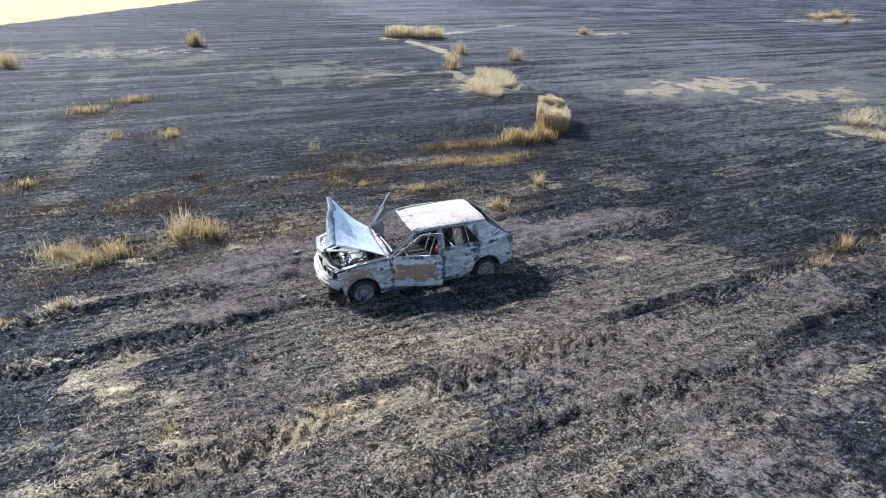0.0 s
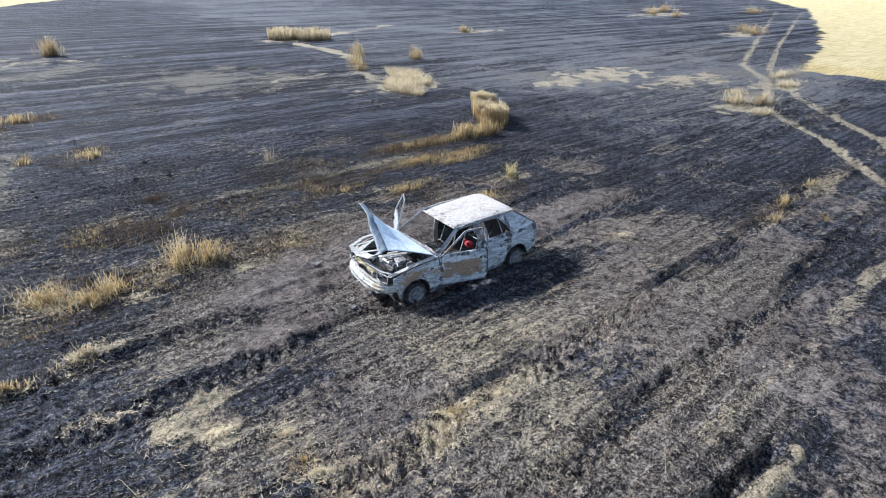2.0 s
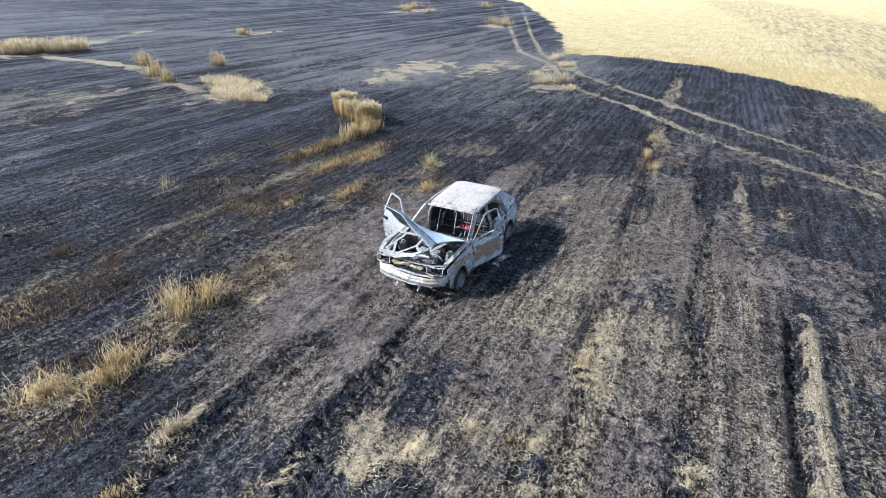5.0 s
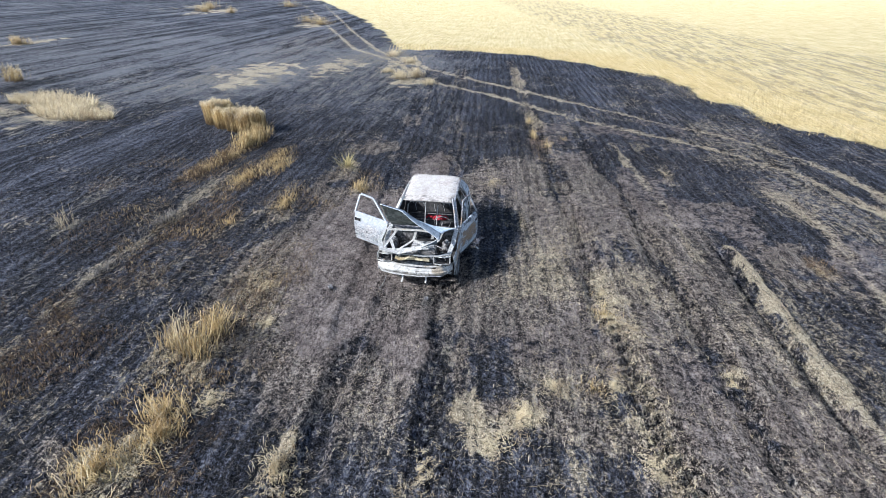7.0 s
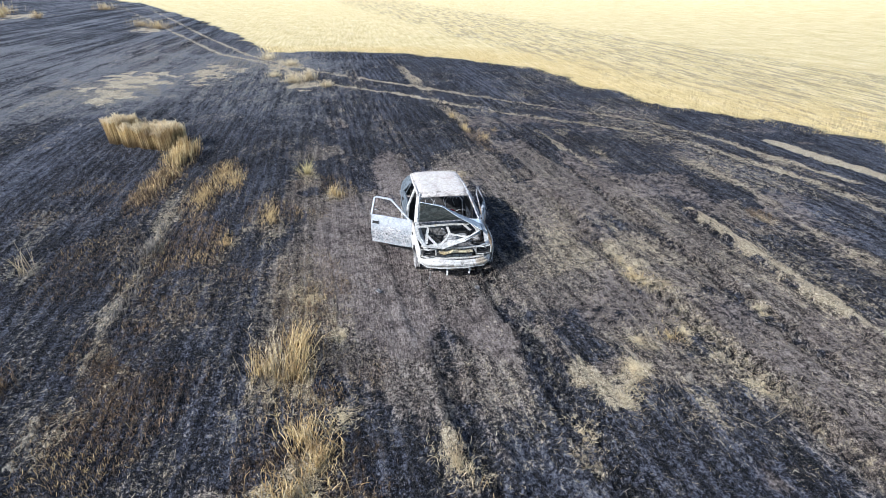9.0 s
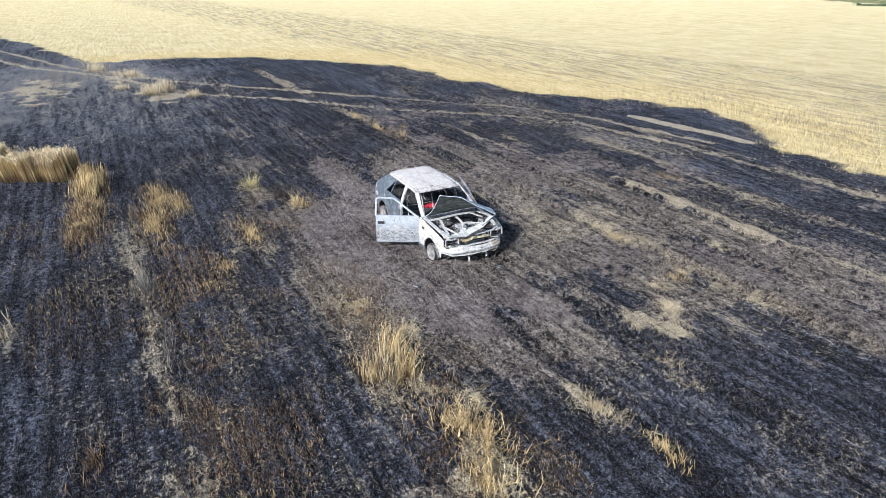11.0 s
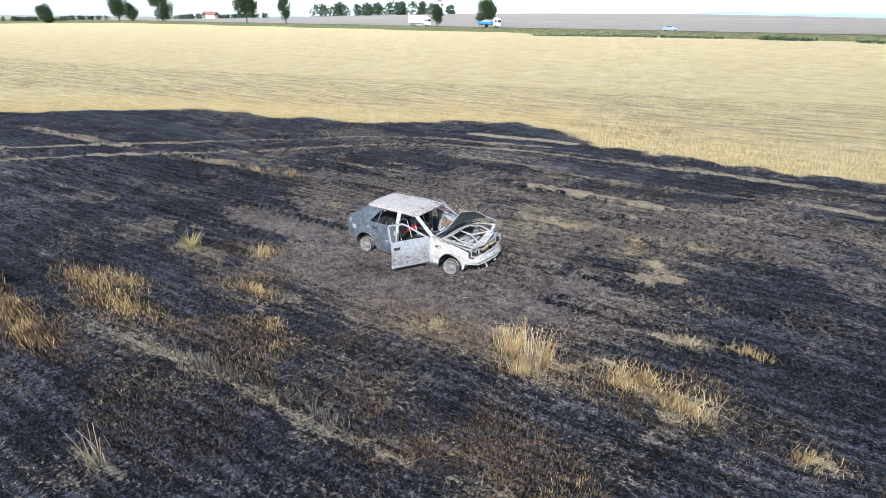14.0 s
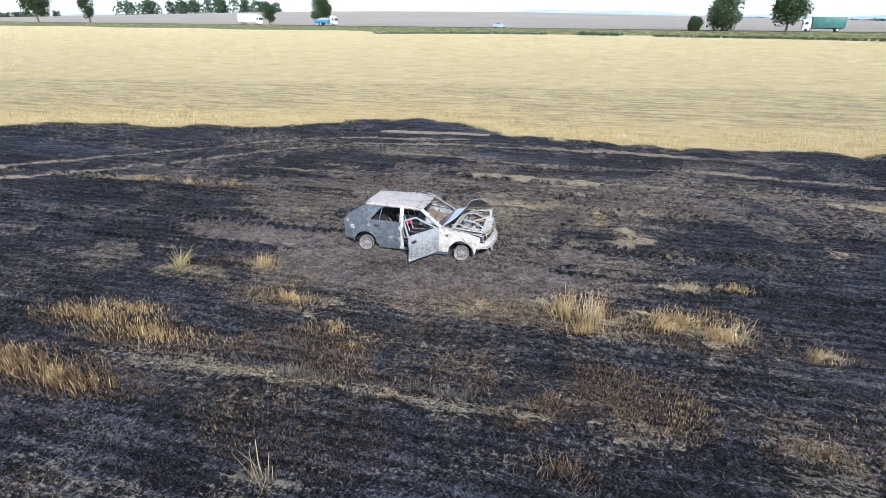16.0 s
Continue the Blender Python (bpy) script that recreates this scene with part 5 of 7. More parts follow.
def arch_low(x, low):
    """Lower edge of a side panel, over the wheel arches."""
    for ax in (FRONT_AXLE, REAR_AXLE):
        if abs(x - ax) < ARCH:
            low = max(low, 0.20 + math.sqrt(ARCH ** 2 - (x - ax) ** 2) * 1.02)
    return low


def side_panel(x0, x1, low, high, s, thick=0.012, nu=28, nv=7, dent=0.006, seed=0.0):
    """A side panel between two x with functions for its lower and upper edge; s: 1 left, -1 right."""
    def fn(u, v):
        x = x0 + (x1 - x0) * u
        a, b = low(x), high(x)
        z = a + (b - a) * v
        return x, s * half_width(x, z), z
    return grid(fn, nu, nv, thick, dent, seed)


def belt(x):
    return 0.80 + 0.012 * (0.7 - x)


def build_door(s, car, paint, angle, label):
    """A front door, swung on its hinge, with window frame, inner trim frame and handle."""
    hinge = Vector((0.70, s * 0.775, 0))
    m = Matrix.Translation(hinge) @ Matrix.Rotation(radians(-s * angle), 4, "Z")

    def place(bm, move=(0, 0, 0)):
        for v in bm.verts:
            v.co = m @ (v.co - hinge)
        return bm

    low = lambda x: 0.19
    skin = part("front_door", place(side_panel(-0.255, 0.69, low, belt, s, 0.012, 18, 8, 0.009, 3 + s)), paint, car, label)

    def inner(u, v):
        x, z = -0.235 + 0.90 * u, 0.22 + (belt(0) - 0.26) * v
        y = half_width(x, z) - 0.055 - 0.012 * math.sin(u * 9) * math.sin(v * 7)
        return x, s * y, z
    part("inner_panel", place(grid(inner, 14, 8, 0.008, 0.006, 7)), paint, skin, "flaking inner door panel")
    top = [(0.66, belt(0.66)), (0.52, 0.895), (0.16, 1.145), (0.10, 1.165), (-0.22, 1.175), (-0.255, 1.15), (-0.265, belt(-0.26))]
    part("window_frame", place(tube([(x, s * (half_width(x, z) - 0.012), z) for x, z in top], 0.028, 0.016, 4)), LEFT_FRAME if s > 0 else paint, skin)
    part("sill_rail", place(tube([(x, s * (half_width(x, belt(x)) - 0.03), belt(x)) for x in (0.69, 0.2, -0.25)], 0.018, 0.03)), paint, skin)
    part("rear_edge", place(tube([(-0.25, s * (half_width(-0.25, z) - 0.03), z) for z in (0.2, 0.5, belt(-0.25))], 0.016, 0.036)), paint, skin)
    part("front_edge", place(tube([(0.68, s * (half_width(0.68, z) - 0.03), z) for z in (0.2, 0.5, belt(0.68))], 0.014, 0.034)), paint, skin)
    # solid black block; its colour stands in for the recess's shade
    part("handle_recess_shade", place(block(-0.205, -0.085, s * 0.78, s * 0.812, 0.66, 0.70, 0.012)), SOOT, skin, "black block in place of the shaded handle recess")
    part("handle", place(block(-0.165, -0.125, s * 0.79, s * 0.818, 0.665, 0.695, 0.006)), NOSE_PAINT if s > 0 else SOOT, skin)
    return skin


def build_wheel(car, x, s, tyre):
    bm = bmesh.new()
    # dished rim with a ring of slots
    prof = [(0.165, -0.075), (0.172, -0.06), (0.155, -0.05), (0.150, 0.03), (0.158, 0.055), (0.178, 0.066), (0.176, 0.078), (0.152, 0.07), (0.138, 0.045), (0.118, 0.040), (0.085, 0.052), (0.060, 0.058), (0.050, 0.045), (0.028, 0.047), (0.0, 0.047)]
    seg = 32
    rings = []
    for r, y in prof:
        rings.append([bm.verts.new((r * math.cos(2 * math.pi * k / seg), s * y, r * math.sin(2 * math.pi * k / seg))) for k in range(seg)] if r > 0 else [bm.verts.new((0, s * y, 0))] * seg)
    for j in range(len(prof) - 1):
        for k in range(seg):
            if j == 9 and k % 4 in (1, 2):
                continue
            f = [rings[j][k], rings[j][(k + 1) % seg], rings[j + 1][(k + 1) % seg], rings[j + 1][k]]
            f = list(dict.fromkeys(f))
            bm.faces.new(f)
    rim = part("wheel", bm, RIM_DARK if tyre else RIM, car, "sooty steel wheel rim with tyre remains" if tyre else "bare burnt steel wheel rim without tyre")
    rim.matrix_basis = pose(x, s * 0.72, 0.19)
    bm = bmesh.new()
    bmesh.ops.create_cone(bm, cap_ends=True, segments=16, radius1=0.10, radius2=0.10, depth=0.05, matrix=Matrix.Rotation(radians(90), 4, "X"))
    part("brake_drum", bm, SCRAP, rim)
    if tyre:
        bm = bmesh.new()
        rr = []
        for k in range(40):
            a = 2 * math.pi * k / 40
            sag = 0.02 * noise.noise(Vector((math.cos(a) * 2, math.sin(a) * 2, x)))
            rr.append([bm.verts.new(((r + sag) * math.cos(a), y, (r + sag) * math.sin(a))) for r, y in ((0.176, -0.07), (0.212, -0.075), (0.222, -0.03), (0.221, 0.03), (0.208, 0.075), (0.176, 0.072))])
        for k in range(40):
            for q in range(6):
                bm.faces.new((rr[k][q], rr[k][(q + 1) % 6], rr[(k + 1) % 40][(q + 1) % 6], rr[(k + 1) % 40][q]))
        part("tyre", bm, SOOT, rim, "charred tyre remains")
    else:
        bm = bmesh.new()
        for q in range(3):
            tube([(0.186 * math.cos(a), s * (-0.045 + 0.035 * q), 0.186 * math.sin(a)) for a in (2 * math.pi * k / 24 for k in range(24))], 0.004, sides=4, bm=bm, closed=True)
        part("tyre_wire", bm, SCRAP, rim, "bare steel wires of the burnt tyre")
    return rim


def build_seat(car, x, y, rear=False):
    """A bare seat frame of bent tubes and springs."""
    seat = part("seat_frame", tube([(x - 0.22, y - 0.21, 0.36), (x + 0.22, y - 0.21, 0.38), (x + 0.25, y, 0.38), (x + 0.22, y + 0.21, 0.38), (x - 0.22, y + 0.21, 0.36)], 0.014), SCRAP, car, "bare burnt seat frame of bent tubes")
    part("back_tube", tube([(x - 0.22, y - 0.21, 0.36), (x - 0.36, y - 0.20, 0.80), (x - 0.38, y - 0.13, 0.88), (x - 0.38, y + 0.13, 0.88), (x - 0.36, y + 0.20, 0.80), (x - 0.22, y + 0.21, 0.36)], 0.013), ALLOY, seat)
    for k in (-0.07, 0.07):
        part("headrest_tube", tube([(x - 0.36, y + k, 0.84), (x - 0.38, y + k, 1.02)], 0.007), ALLOY, seat)
    part("headrest_bar", tube([(x - 0.38, y - 0.09, 1.02), (x - 0.38, y + 0.09, 1.02)], 0.008), ALLOY, seat)
    bm = bmesh.new()
    for k in range(6):
        z = 0.44 + 0.065 * k
        tube([(x - 0.24 - 0.028 * k, y - 0.19, z), (x - 0.22 - 0.028 * k, y - 0.07, z + 0.02), (x - 0.25 - 0.028 * k, y + 0.07, z - 0.01), (x - 0.24 - 0.028 * k, y + 0.19, z)], 0.0025, sides=3, bm=bm)
    part("back_spring_net", bm, SOOT, seat)
    bm = bmesh.new()
    for k in range(6):
        xx = x - 0.18 + 0.075 * k
        tube([(xx, y - 0.2, 0.37), (xx + 0.02, y - 0.06, 0.35), (xx - 0.02, y + 0.06, 0.36), (xx, y + 0.2, 0.37)], 0.004, sides=4, bm=bm)
    part("base_spring_net", bm, SOOT, seat)
    for k in (-0.2, 0.2):
        part("seat_rail", tube([(x - 0.25, y + k, 0.27), (x + 0.25, y + k, 0.27)], 0.016), SOOT, seat)
        part("seat_leg", tube([(x + 0.18, y + k, 0.27), (x + 0.2, y + k, 0.38)], 0.012), SOOT, seat)


def build_car():
    car = empty("burnt_car", pose(3.082, 9.31, -0.13, 0, 0, 180.4), "burnt-out hatchback with bent open hood on blackened field", "car")
    # floor, firewall, inner structure
    part("floor_pan", grid(lambda u, v: (-1.75 + 2.6 * u, -0.70 + 1.40 * v, 0.22 + 0.03 * math.cos(v * 6.28)), 16, 12, 0.01, 0.01, 1), SOOT, car)
    part("firewall", grid(lambda u, v: (0.86 - 0.06 * v, -0.66 + 1.32 * u, 0.24 + 0.52 * v), 12, 6, 0.01, 0.012, 2), SCRAP, car)
    part("scuttle", grid(lambda u, v: (0.70 + 0.16 * v, -0.67 + 1.34 * u, 0.80 - 0.05 * v + 0.02 * math.sin(u * 3.14)), 14, 3, 0.012, 0.012, 4), SCRAP, car)
    part("dashboard_tube", tube([(0.60, -0.62, 0.66), (0.57, -0.2, 0.68), (0.56, 0.25, 0.70), (0.60, 0.62, 0.66)], 0.022), SCRAP, car)
    part("dashboard_remains", block(0.48, 0.76, -0.58, 0.55, 0.50, 0.66, 0.04, rough=0.05, cuts=4), SOOT, car, "charred remains of the dashboard")
    part("steering_column", tube([(0.66, 0.33, 0.58), (0.32, 0.34, 0.73)], 0.018), SCRAP, car)
    part("steering_wheel", tube([(0.33 + 0.06 * math.sin(a), 0.34 + 0.175 * math.cos(a), 0.735 + 0.16 * math.sin(a)) for a in (2 * math.pi * k / 24 for k in range(24))], 0.010, closed=True), SCRAP, car)
    build_seat(car, -0.05, 0.34)
    build_seat(car, -0.05, -0.34)
    bench = part("rear_bench_frame", tube([(-0.85, -0.58, 0.42), (-0.55, -0.58, 0.40), (-0.55, 0.58, 0.40), (-0.85, 0.58, 0.42)], 0.012, closed=True), SCRAP, car, "rear bench wire frame")
    part("bench_back", grid(lambda u, v: (-0.95 - 0.16 * v, -0.60 + 1.2 * u, 0.42 + 0.50 * v), 10, 5, 0.012, 0.015, 9), SOOT, bench)
    for k in range(5):
        part("bench_wire", tube([(-0.93 - 0.05 * q, -0.45 + 0.225 * k + 0.02 * (-1) ** q, 0.46 + 0.11 * q) for q in range(5)], 0.006), ALLOY, bench)
    # a red bundle behind the front seats
    bm = bmesh.new()
    bmesh.ops.create_icosphere(bm, subdivisions=4, radius=1.0)
    for v in bm.verts:
        d = 1 + 0.22 * noise.noise(v.co * 1.6) + 0.10 * noise.noise(v.co * 4.5)
        v.co = Vector((v.co.x * 0.09 * d - 0.45 + 0.07 * v.co.y, v.co.y * 0.18 * d + 0.19, v.co.z * 0.055 * d + 0.50 + 0.04 * v.co.y))
    part("red_cloth", bm, RED, car, "crumpled red cloth bundle behind the front seats")
    part("red_strap", tube([(-0.52, 0.0, 0.48), (-0.56, -0.08, 0.50), (-0.58, -0.14, 0.44)], 0.028), RED, car)

    # roof with sagging, rippled sheet
    def roof(u, v):
        x, y = 0.20 - 1.49 * u, (v * 2 - 1)
        w = 0.60 - 0.02 * u * u - 0.02 * (1 - u) ** 3
        z = 1.238 - 0.055 * abs(y) ** 7 - 0.055 * (1 - u) ** 4 - 0.07 * max(0, u - 0.8) ** 1.2 - 0.02 * math.exp(-((u - 0.45) / 0.2) ** 2) * (1 - y * y)
        return x - 0.05 * y * y * (1 - u), y * w, z
    part("roof", grid(roof, 40, 26, 0.012, 0.007, 5), ROOF_PAINT, car, "chalky white burnt roof panel")
    # black sheet added below the roof so that the cabin stays dark
    part("roof_lining", grid(lambda u, v: Vector(roof(u, v)) * 0.985 + Vector((0, 0, -0.012)), 14, 10), SOOT, car, "black sheet added under the roof to darken the cabin")
    for s, paint in ((1, LEFT_PAINT), (-1, RIGHT_PAINT)):
        frame_paint = LEFT_FRAME if s > 0 else paint
        fender = part("front_fender", side_panel(0.70, 1.73, lambda x: arch_low(x, 0.19 + 0.33 * float(smooth(1.60, 1.70, x))), lambda x: np.interp(x, (0.7, 1.3, 1.7, 1.86), (0.81, 0.755, 0.66, 0.60)), s, 0.012, 36, 8, 0.010, 11 + s), paint if s > 0 else NOSE_PAINT, car)
        part("arch_lip", tube([(FRONT_AXLE + ARCH * math.cos(a), s * (half_width(FRONT_AXLE, 0.4) - 0.02), 0.20 + ARCH * math.sin(a)) for a in (math.pi * k / 14 for k in range(15))], 0.010, 0.02), SCRAP, fender)
        part("wheel_housing", grid(lambda u, v: (FRONT_AXLE + (ARCH + 0.02) * math.cos(math.pi * u), s * (0.74 - 0.34 * v), 0.20 + (ARCH + 0.02) * math.sin(math.pi * u)), 16, 3, 0.008, 0.008, 21), SOOT, fender)
        part("fender_rail", strap(fill([(0.72, s * 0.68, 0.806), (1.3, s * 0.675, 0.75), (1.75, s * 0.62, 0.65)], 4), 0.045, 0.004, dent=0.008), FRAME_PAINT, fender)
        # black block painted as the shade of an indicator hole
        part("side_repeater", block(0.88, 0.95, s * 0.785, s * 0.802, 0.62, 0.65, 0.006), SOOT, fender, "small black block in place of the shaded indicator hole")
        part("rocker", side_panel(-0.90, 0.93, lambda x: 0.10, lambda x: 0.195, s, 0.02, 20, 2, 0.005, 15 + s), paint, car)
        # rear door with window
        rear = part("rear_door", side_panel(-1.10, -0.30, lambda x: max(0.195, arch_low(x, 0.195) + (0.02 if x < -0.9 else 0)), belt, s, 0.012, 24, 8, 0.008, 31 + s), paint, car)
        rim_pts = [(-0.30, belt(-0.3)), (-0.315, 1.15), (-0.36, 1.17), (-0.86, 1.155), (-1.14, 0.86), (-1.10, belt(-1.1))]
        part("window_frame", tube([(x, s * (half_width(x, z) - 0.012), z) for x, z in rim_pts], 0.030, 0.015, 4), frame_paint, rear)
        part("window_bar", tube([(-0.83, s * (half_width(-0.83, 1.17) - 0.012), 1.17), (-0.88, s * (half_width(-0.9, 0.82) - 0.012), 0.82)], 0.012), frame_paint, rear)
        part("sill_rail", tube([(x, s * (half_width(x, belt(x)) - 0.02), belt(x)) for x in (-0.30, -0.7, -1.1)], 0.016, 0.024), paint, rear)
        part("door_handle", block(-0.98, -0.88, s * 0.785, s * 0.808, 0.685, 0.72, 0.01), SOOT, rear, "dark burnt door handle")

        def inner_rear(u, v):
            x, z = -1.05 + 0.72 * u, 0.50 + 0.28 * v
            return x, s * (half_width(x, z) - 0.06), z
        part("inner_panel", grid(inner_rear, 8, 4, 0.008, 0.008, 17), SOOT, rear)
        # rear quarter and its broad pillar
        quarter = part("rear_quarter", side_panel(-1.84, -1.10, lambda x: arch_low(x, 0.24 + 0.12 * max(0, -1.5 - x)), lambda x: belt(x) - 0.10 * max(0, -1.62 - x), s, 0.012, 26, 8, 0.008, 41 + s), paint, car)

        def pillar(u, v):
            xa, xb = np.interp(v, (0, 1), (-1.12, -0.84)), np.interp(v, (0, 0.12, 1), (-1.83, -1.80, -1.27))
            x = xa + (xb - xa) * u
            z = belt(x) + (1.178 - belt(x)) * v - 0.05 * u * u * (1 - v)
            return x, s * (half_width(x, z) - 0.02 * u * v), z
        part("rear_pillar", grid(pillar, 12, 12, 0.014, 0.006, 43 + s), paint, quarter)
        # added black inner sheet, also there to darken the cabin
        part("pillar_lining", grid(lambda u, v: Vector(pillar(u, v)) - Vector((0, s * 0.03, 0)), 8, 6), SOOT, quarter)
        part("arch_lip", tube([(REAR_AXLE + ARCH * math.cos(a), s * (half_width(REAR_AXLE, 0.4) - 0.02), 0.20 + ARCH * math.sin(a)) for a in (math.pi * k / 14 for k in range(15))], 0.010, 0.02), SCRAP, quarter)
        part("wheel_housing", grid(lambda u, v: (REAR_AXLE + (ARCH + 0.02) * math.cos(math.pi * u), s * (0.74 - 0.3 * v), 0.20 + (ARCH + 0.02) * math.sin(math.pi * u)), 16, 3, 0.008, 0.008, 23), SOOT, quarter)
        if s < 0:
            part("fuel_flap", block(-1.66, -1.54, -0.80, -0.772, 0.55, 0.67, 0.02), FLAKED_PAINT, quarter, "pale scorched fuel flap")
        # no real hole: a black block gives the shade inside it
        part("tail_lamp_hole_shade", block(-1.86, -1.80, min(s * 0.50, s * 0.66), max(s * 0.50, s * 0.66), 0.55, 0.72, 0.02), SOOT, quarter, "black block in place of the shaded tail lamp hole")
        # pillars and roof rail
        part("windscreen_pillar", strap(fill([(0.74, s * 0.70, 0.80), (0.48, s * 0.645, 0.975), (0.20, s * 0.575, 1.165), (0.10, s * 0.555, 1.19)], 3), 0.044, 0.014, (0.5, s * 0.6, 0.6)), FRAME_PAINT if s < 0 else LEFT_FRAME, car)
        part("centre_pillar", tube([(-0.275, s * 0.755, 0.14), (-0.28, s * 0.755, 0.5), (-0.285, s * 0.735, 0.80), (-0.31, s * 0.565, 1.195)], 0.060, 0.028), FRAME_PAINT if s < 0 else LEFT_FRAME, car)
        part("roof_rail", tube([(0.20, s * 0.568, 1.162), (-0.3, s * 0.573, 1.19), (-0.85, s * 0.565, 1.182), (-1.27, s * 0.55, 1.172)], 0.032, 0.024), ROOF_PAINT if s < 0 else LEFT_FRAME, car)
        build_wheel(car, FRONT_AXLE, s, s > 0)
        build_wheel(car, REAR_AXLE, s, s > 0)
    build_door(1, car, LEFT_PAINT, 17, "scorched rusty front door standing ajar")
    build_door(-1, car, FLAKED_PAINT, 61, "flaked white front door standing wide open")
    # windscreen header and rear hatch
    part("windscreen_header", tube([(0.19, -0.56, 1.158), (0.225, 0, 1.178), (0.19, 0.56, 1.158)], 0.026, 0.02), ROOF_PAINT, car)
    hatch = part("tailgate", grid(lambda u, v: (-1.80 - 0.08 * (1 - v) - 0.04 * math.sin(u * math.pi), -0.64 + 1.28 * u, 0.42 + 0.38 * v), 14, 6, 0.014, 0.008, 51), RIGHT_PAINT, car)
    part("hatch_frame", tube([(-1.82, -0.66, 0.80), (-1.57, -0.62, 1.0), (-1.29, -0.54, 1.165), (-1.28, 0, 1.19), (-1.29, 0.54, 1.165), (-1.57, 0.62, 1.0), (-1.82, 0.66, 0.80)], 0.026, 0.022), RIGHT_PAINT, hatch)
    part("rear_bumper_bar", tube([(-1.62, -0.74, 0.33), (-1.82, -0.66, 0.33), (-1.90, -0.3, 0.33), (-1.90, 0.3, 0.33), (-1.82, 0.66, 0.33), (-1.62, 0.74, 0.33)], 0.07, 0.03), SOOT, car, "charred rear bumper bar")
    build_nose(car)
    build_engine(car)
    build_hood(car)
    return car


def build_nose(car):
    """Bumper beam, lamp panel, grille bar and the bits that hang below."""
    def beam_fn(u, v):
        y = -0.78 + 1.50 * u
        bow = 2.0 - 0.12 * abs(2 * u - 1) ** 2 - 0.24 * abs(2 * u - 1) ** 9
        return bow - 0.035 * abs(2 * v - 1) ** 4 - 0.03 * smooth(0.52, 0.60, v), y, 0.355 + 0.155 * v - 0.035 * u + 0.012 * math.sin(u * 7)
    beam = part("bumper_beam", grid(beam_fn, 44, 14, 0.02, 0.016, 61), NOSE_PAINT, car, "bent white steel bumper beam")
    part("beam_lip", strap(fill([(1.64, -0.75, 0.525), (1.83, -0.60, 0.525), (1.91, -0.25, 0.52), (1.92, 0.1, 0.51), (1.85, 0.5, 0.495), (1.64, 0.67, 0.485)], 4), 0.03, 0.004, dent=0.015), NOSE_PAINT, beam)
    part("lower_lip", strap(fill([(1.68, -0.75, 0.355), (1.89, -0.62, 0.35), (1.97, -0.3, 0.345), (1.98, 0.1, 0.335), (1.91, 0.5, 0.325), (1.70, 0.68, 0.325)], 4), 0.03, 0.005, dent=0.02), FRAME_PAINT, beam)
    panel = part("lamp_panel", strap(fill([(1.66, -0.72, 0.70), (1.80, -0.45, 0.70), (1.83, 0, 0.695), (1.80, 0.36, 0.69), (1.66, 0.66, 0.675)], 4), 0.028, 0.005, dent=0.02), NOSE_PAINT, car)
    for y0, y1 in ((-0.74, -0.45), (0.36, 0.67)):
        ym, tilt = (y0 + y1) / 2, 0.10 if y0 < 0 else -0.10
        rim_pts = [(1.83 + tilt * (y0 - ym), y0, 0.545), (1.81 + tilt * (y0 - ym), y0, 0.68), (1.84, ym, 0.69), (1.81 + tilt * (y1 - ym), y1, 0.685), (1.83 + tilt * (y1 - ym), y1, 0.55), (1.87, ym, 0.54)]
        part("headlamp_frame", tube(rim_pts, 0.014, closed=True, sides=4), FRAME_PAINT, panel, "empty headlamp opening frame")
        # black sheets put into the openings, in place of the shade inside
        part("headlamp_pocket", grid(lambda u, v: (1.70 - 0.05 * math.sin(v * 3.14), y0 + (y1 - y0) * u, 0.53 + 0.15 * v), 6, 4, 0.01, 0.02, 65), SOOT, panel)
        part("headlamp_side", grid(lambda u, v: (1.66 + 0.13 * u, (0.655 if y0 > 0 else -0.715) * (1 - 0.03 * u), 0.53 + 0.13 * v), 4, 3, 0.01, 0.012, 68), SOOT, panel)
        part("headlamp_floor", grid(lambda u, v: (1.70 + 0.14 * v, y0 + (y1 - y0) * u, 0.535), 6, 2, 0.01, 0.01, 66), SOOT, panel)
        part("headlamp_bucket", tube([(1.75 + 0.02 * math.cos(a), ym + 0.07 * math.cos(a), 0.605 + 0.04 * math.sin(a)) for a in (2 * math.pi * k / 14 for k in range(14))], 0.007, closed=True), SCRAP, panel)
    part("grille_bar", block(1.79, 1.88, -0.40, 0.30, 0.60, 0.642, 0.012, rough=0.045, cuts=6), OCHRE, car, "scorched yellowish grille crossbar")
    # black sheet standing in for the slot's shade
    part("grille_slot_shade", grid(lambda u, v: (1.78, -0.42 + 0.75 * u, 0.52 + 0.06 * v), 8, 2, 0.01, 0.015, 67), SOOT, car)
    part("radiator_support", tube([(1.78, -0.62, 0.36), (1.80, -0.3, 0.35), (1.80, 0.3, 0.35), (1.76, 0.60, 0.35)], 0.03), SCRAP, car)
    part("radiator_remains", grid(lambda u, v: (1.70, -0.40 + 0.72 * u, 0.34 + 0.26 * v), 12, 5, 0.02, 0.02, 71), ALLOY, car, "half-melted radiator")
    part("under_tray", grid(lambda u, v: (1.90 - 0.05 * v - 0.09 * (2 * u - 1) ** 2, -0.44 + 0.84 * u, 0.35 - 0.11 * v + 0.02 * math.sin(u * 12)), 24, 5, 0.012, 0.035, 73), NOSE_PAINT, car, "buckled strip hanging below the bumper")
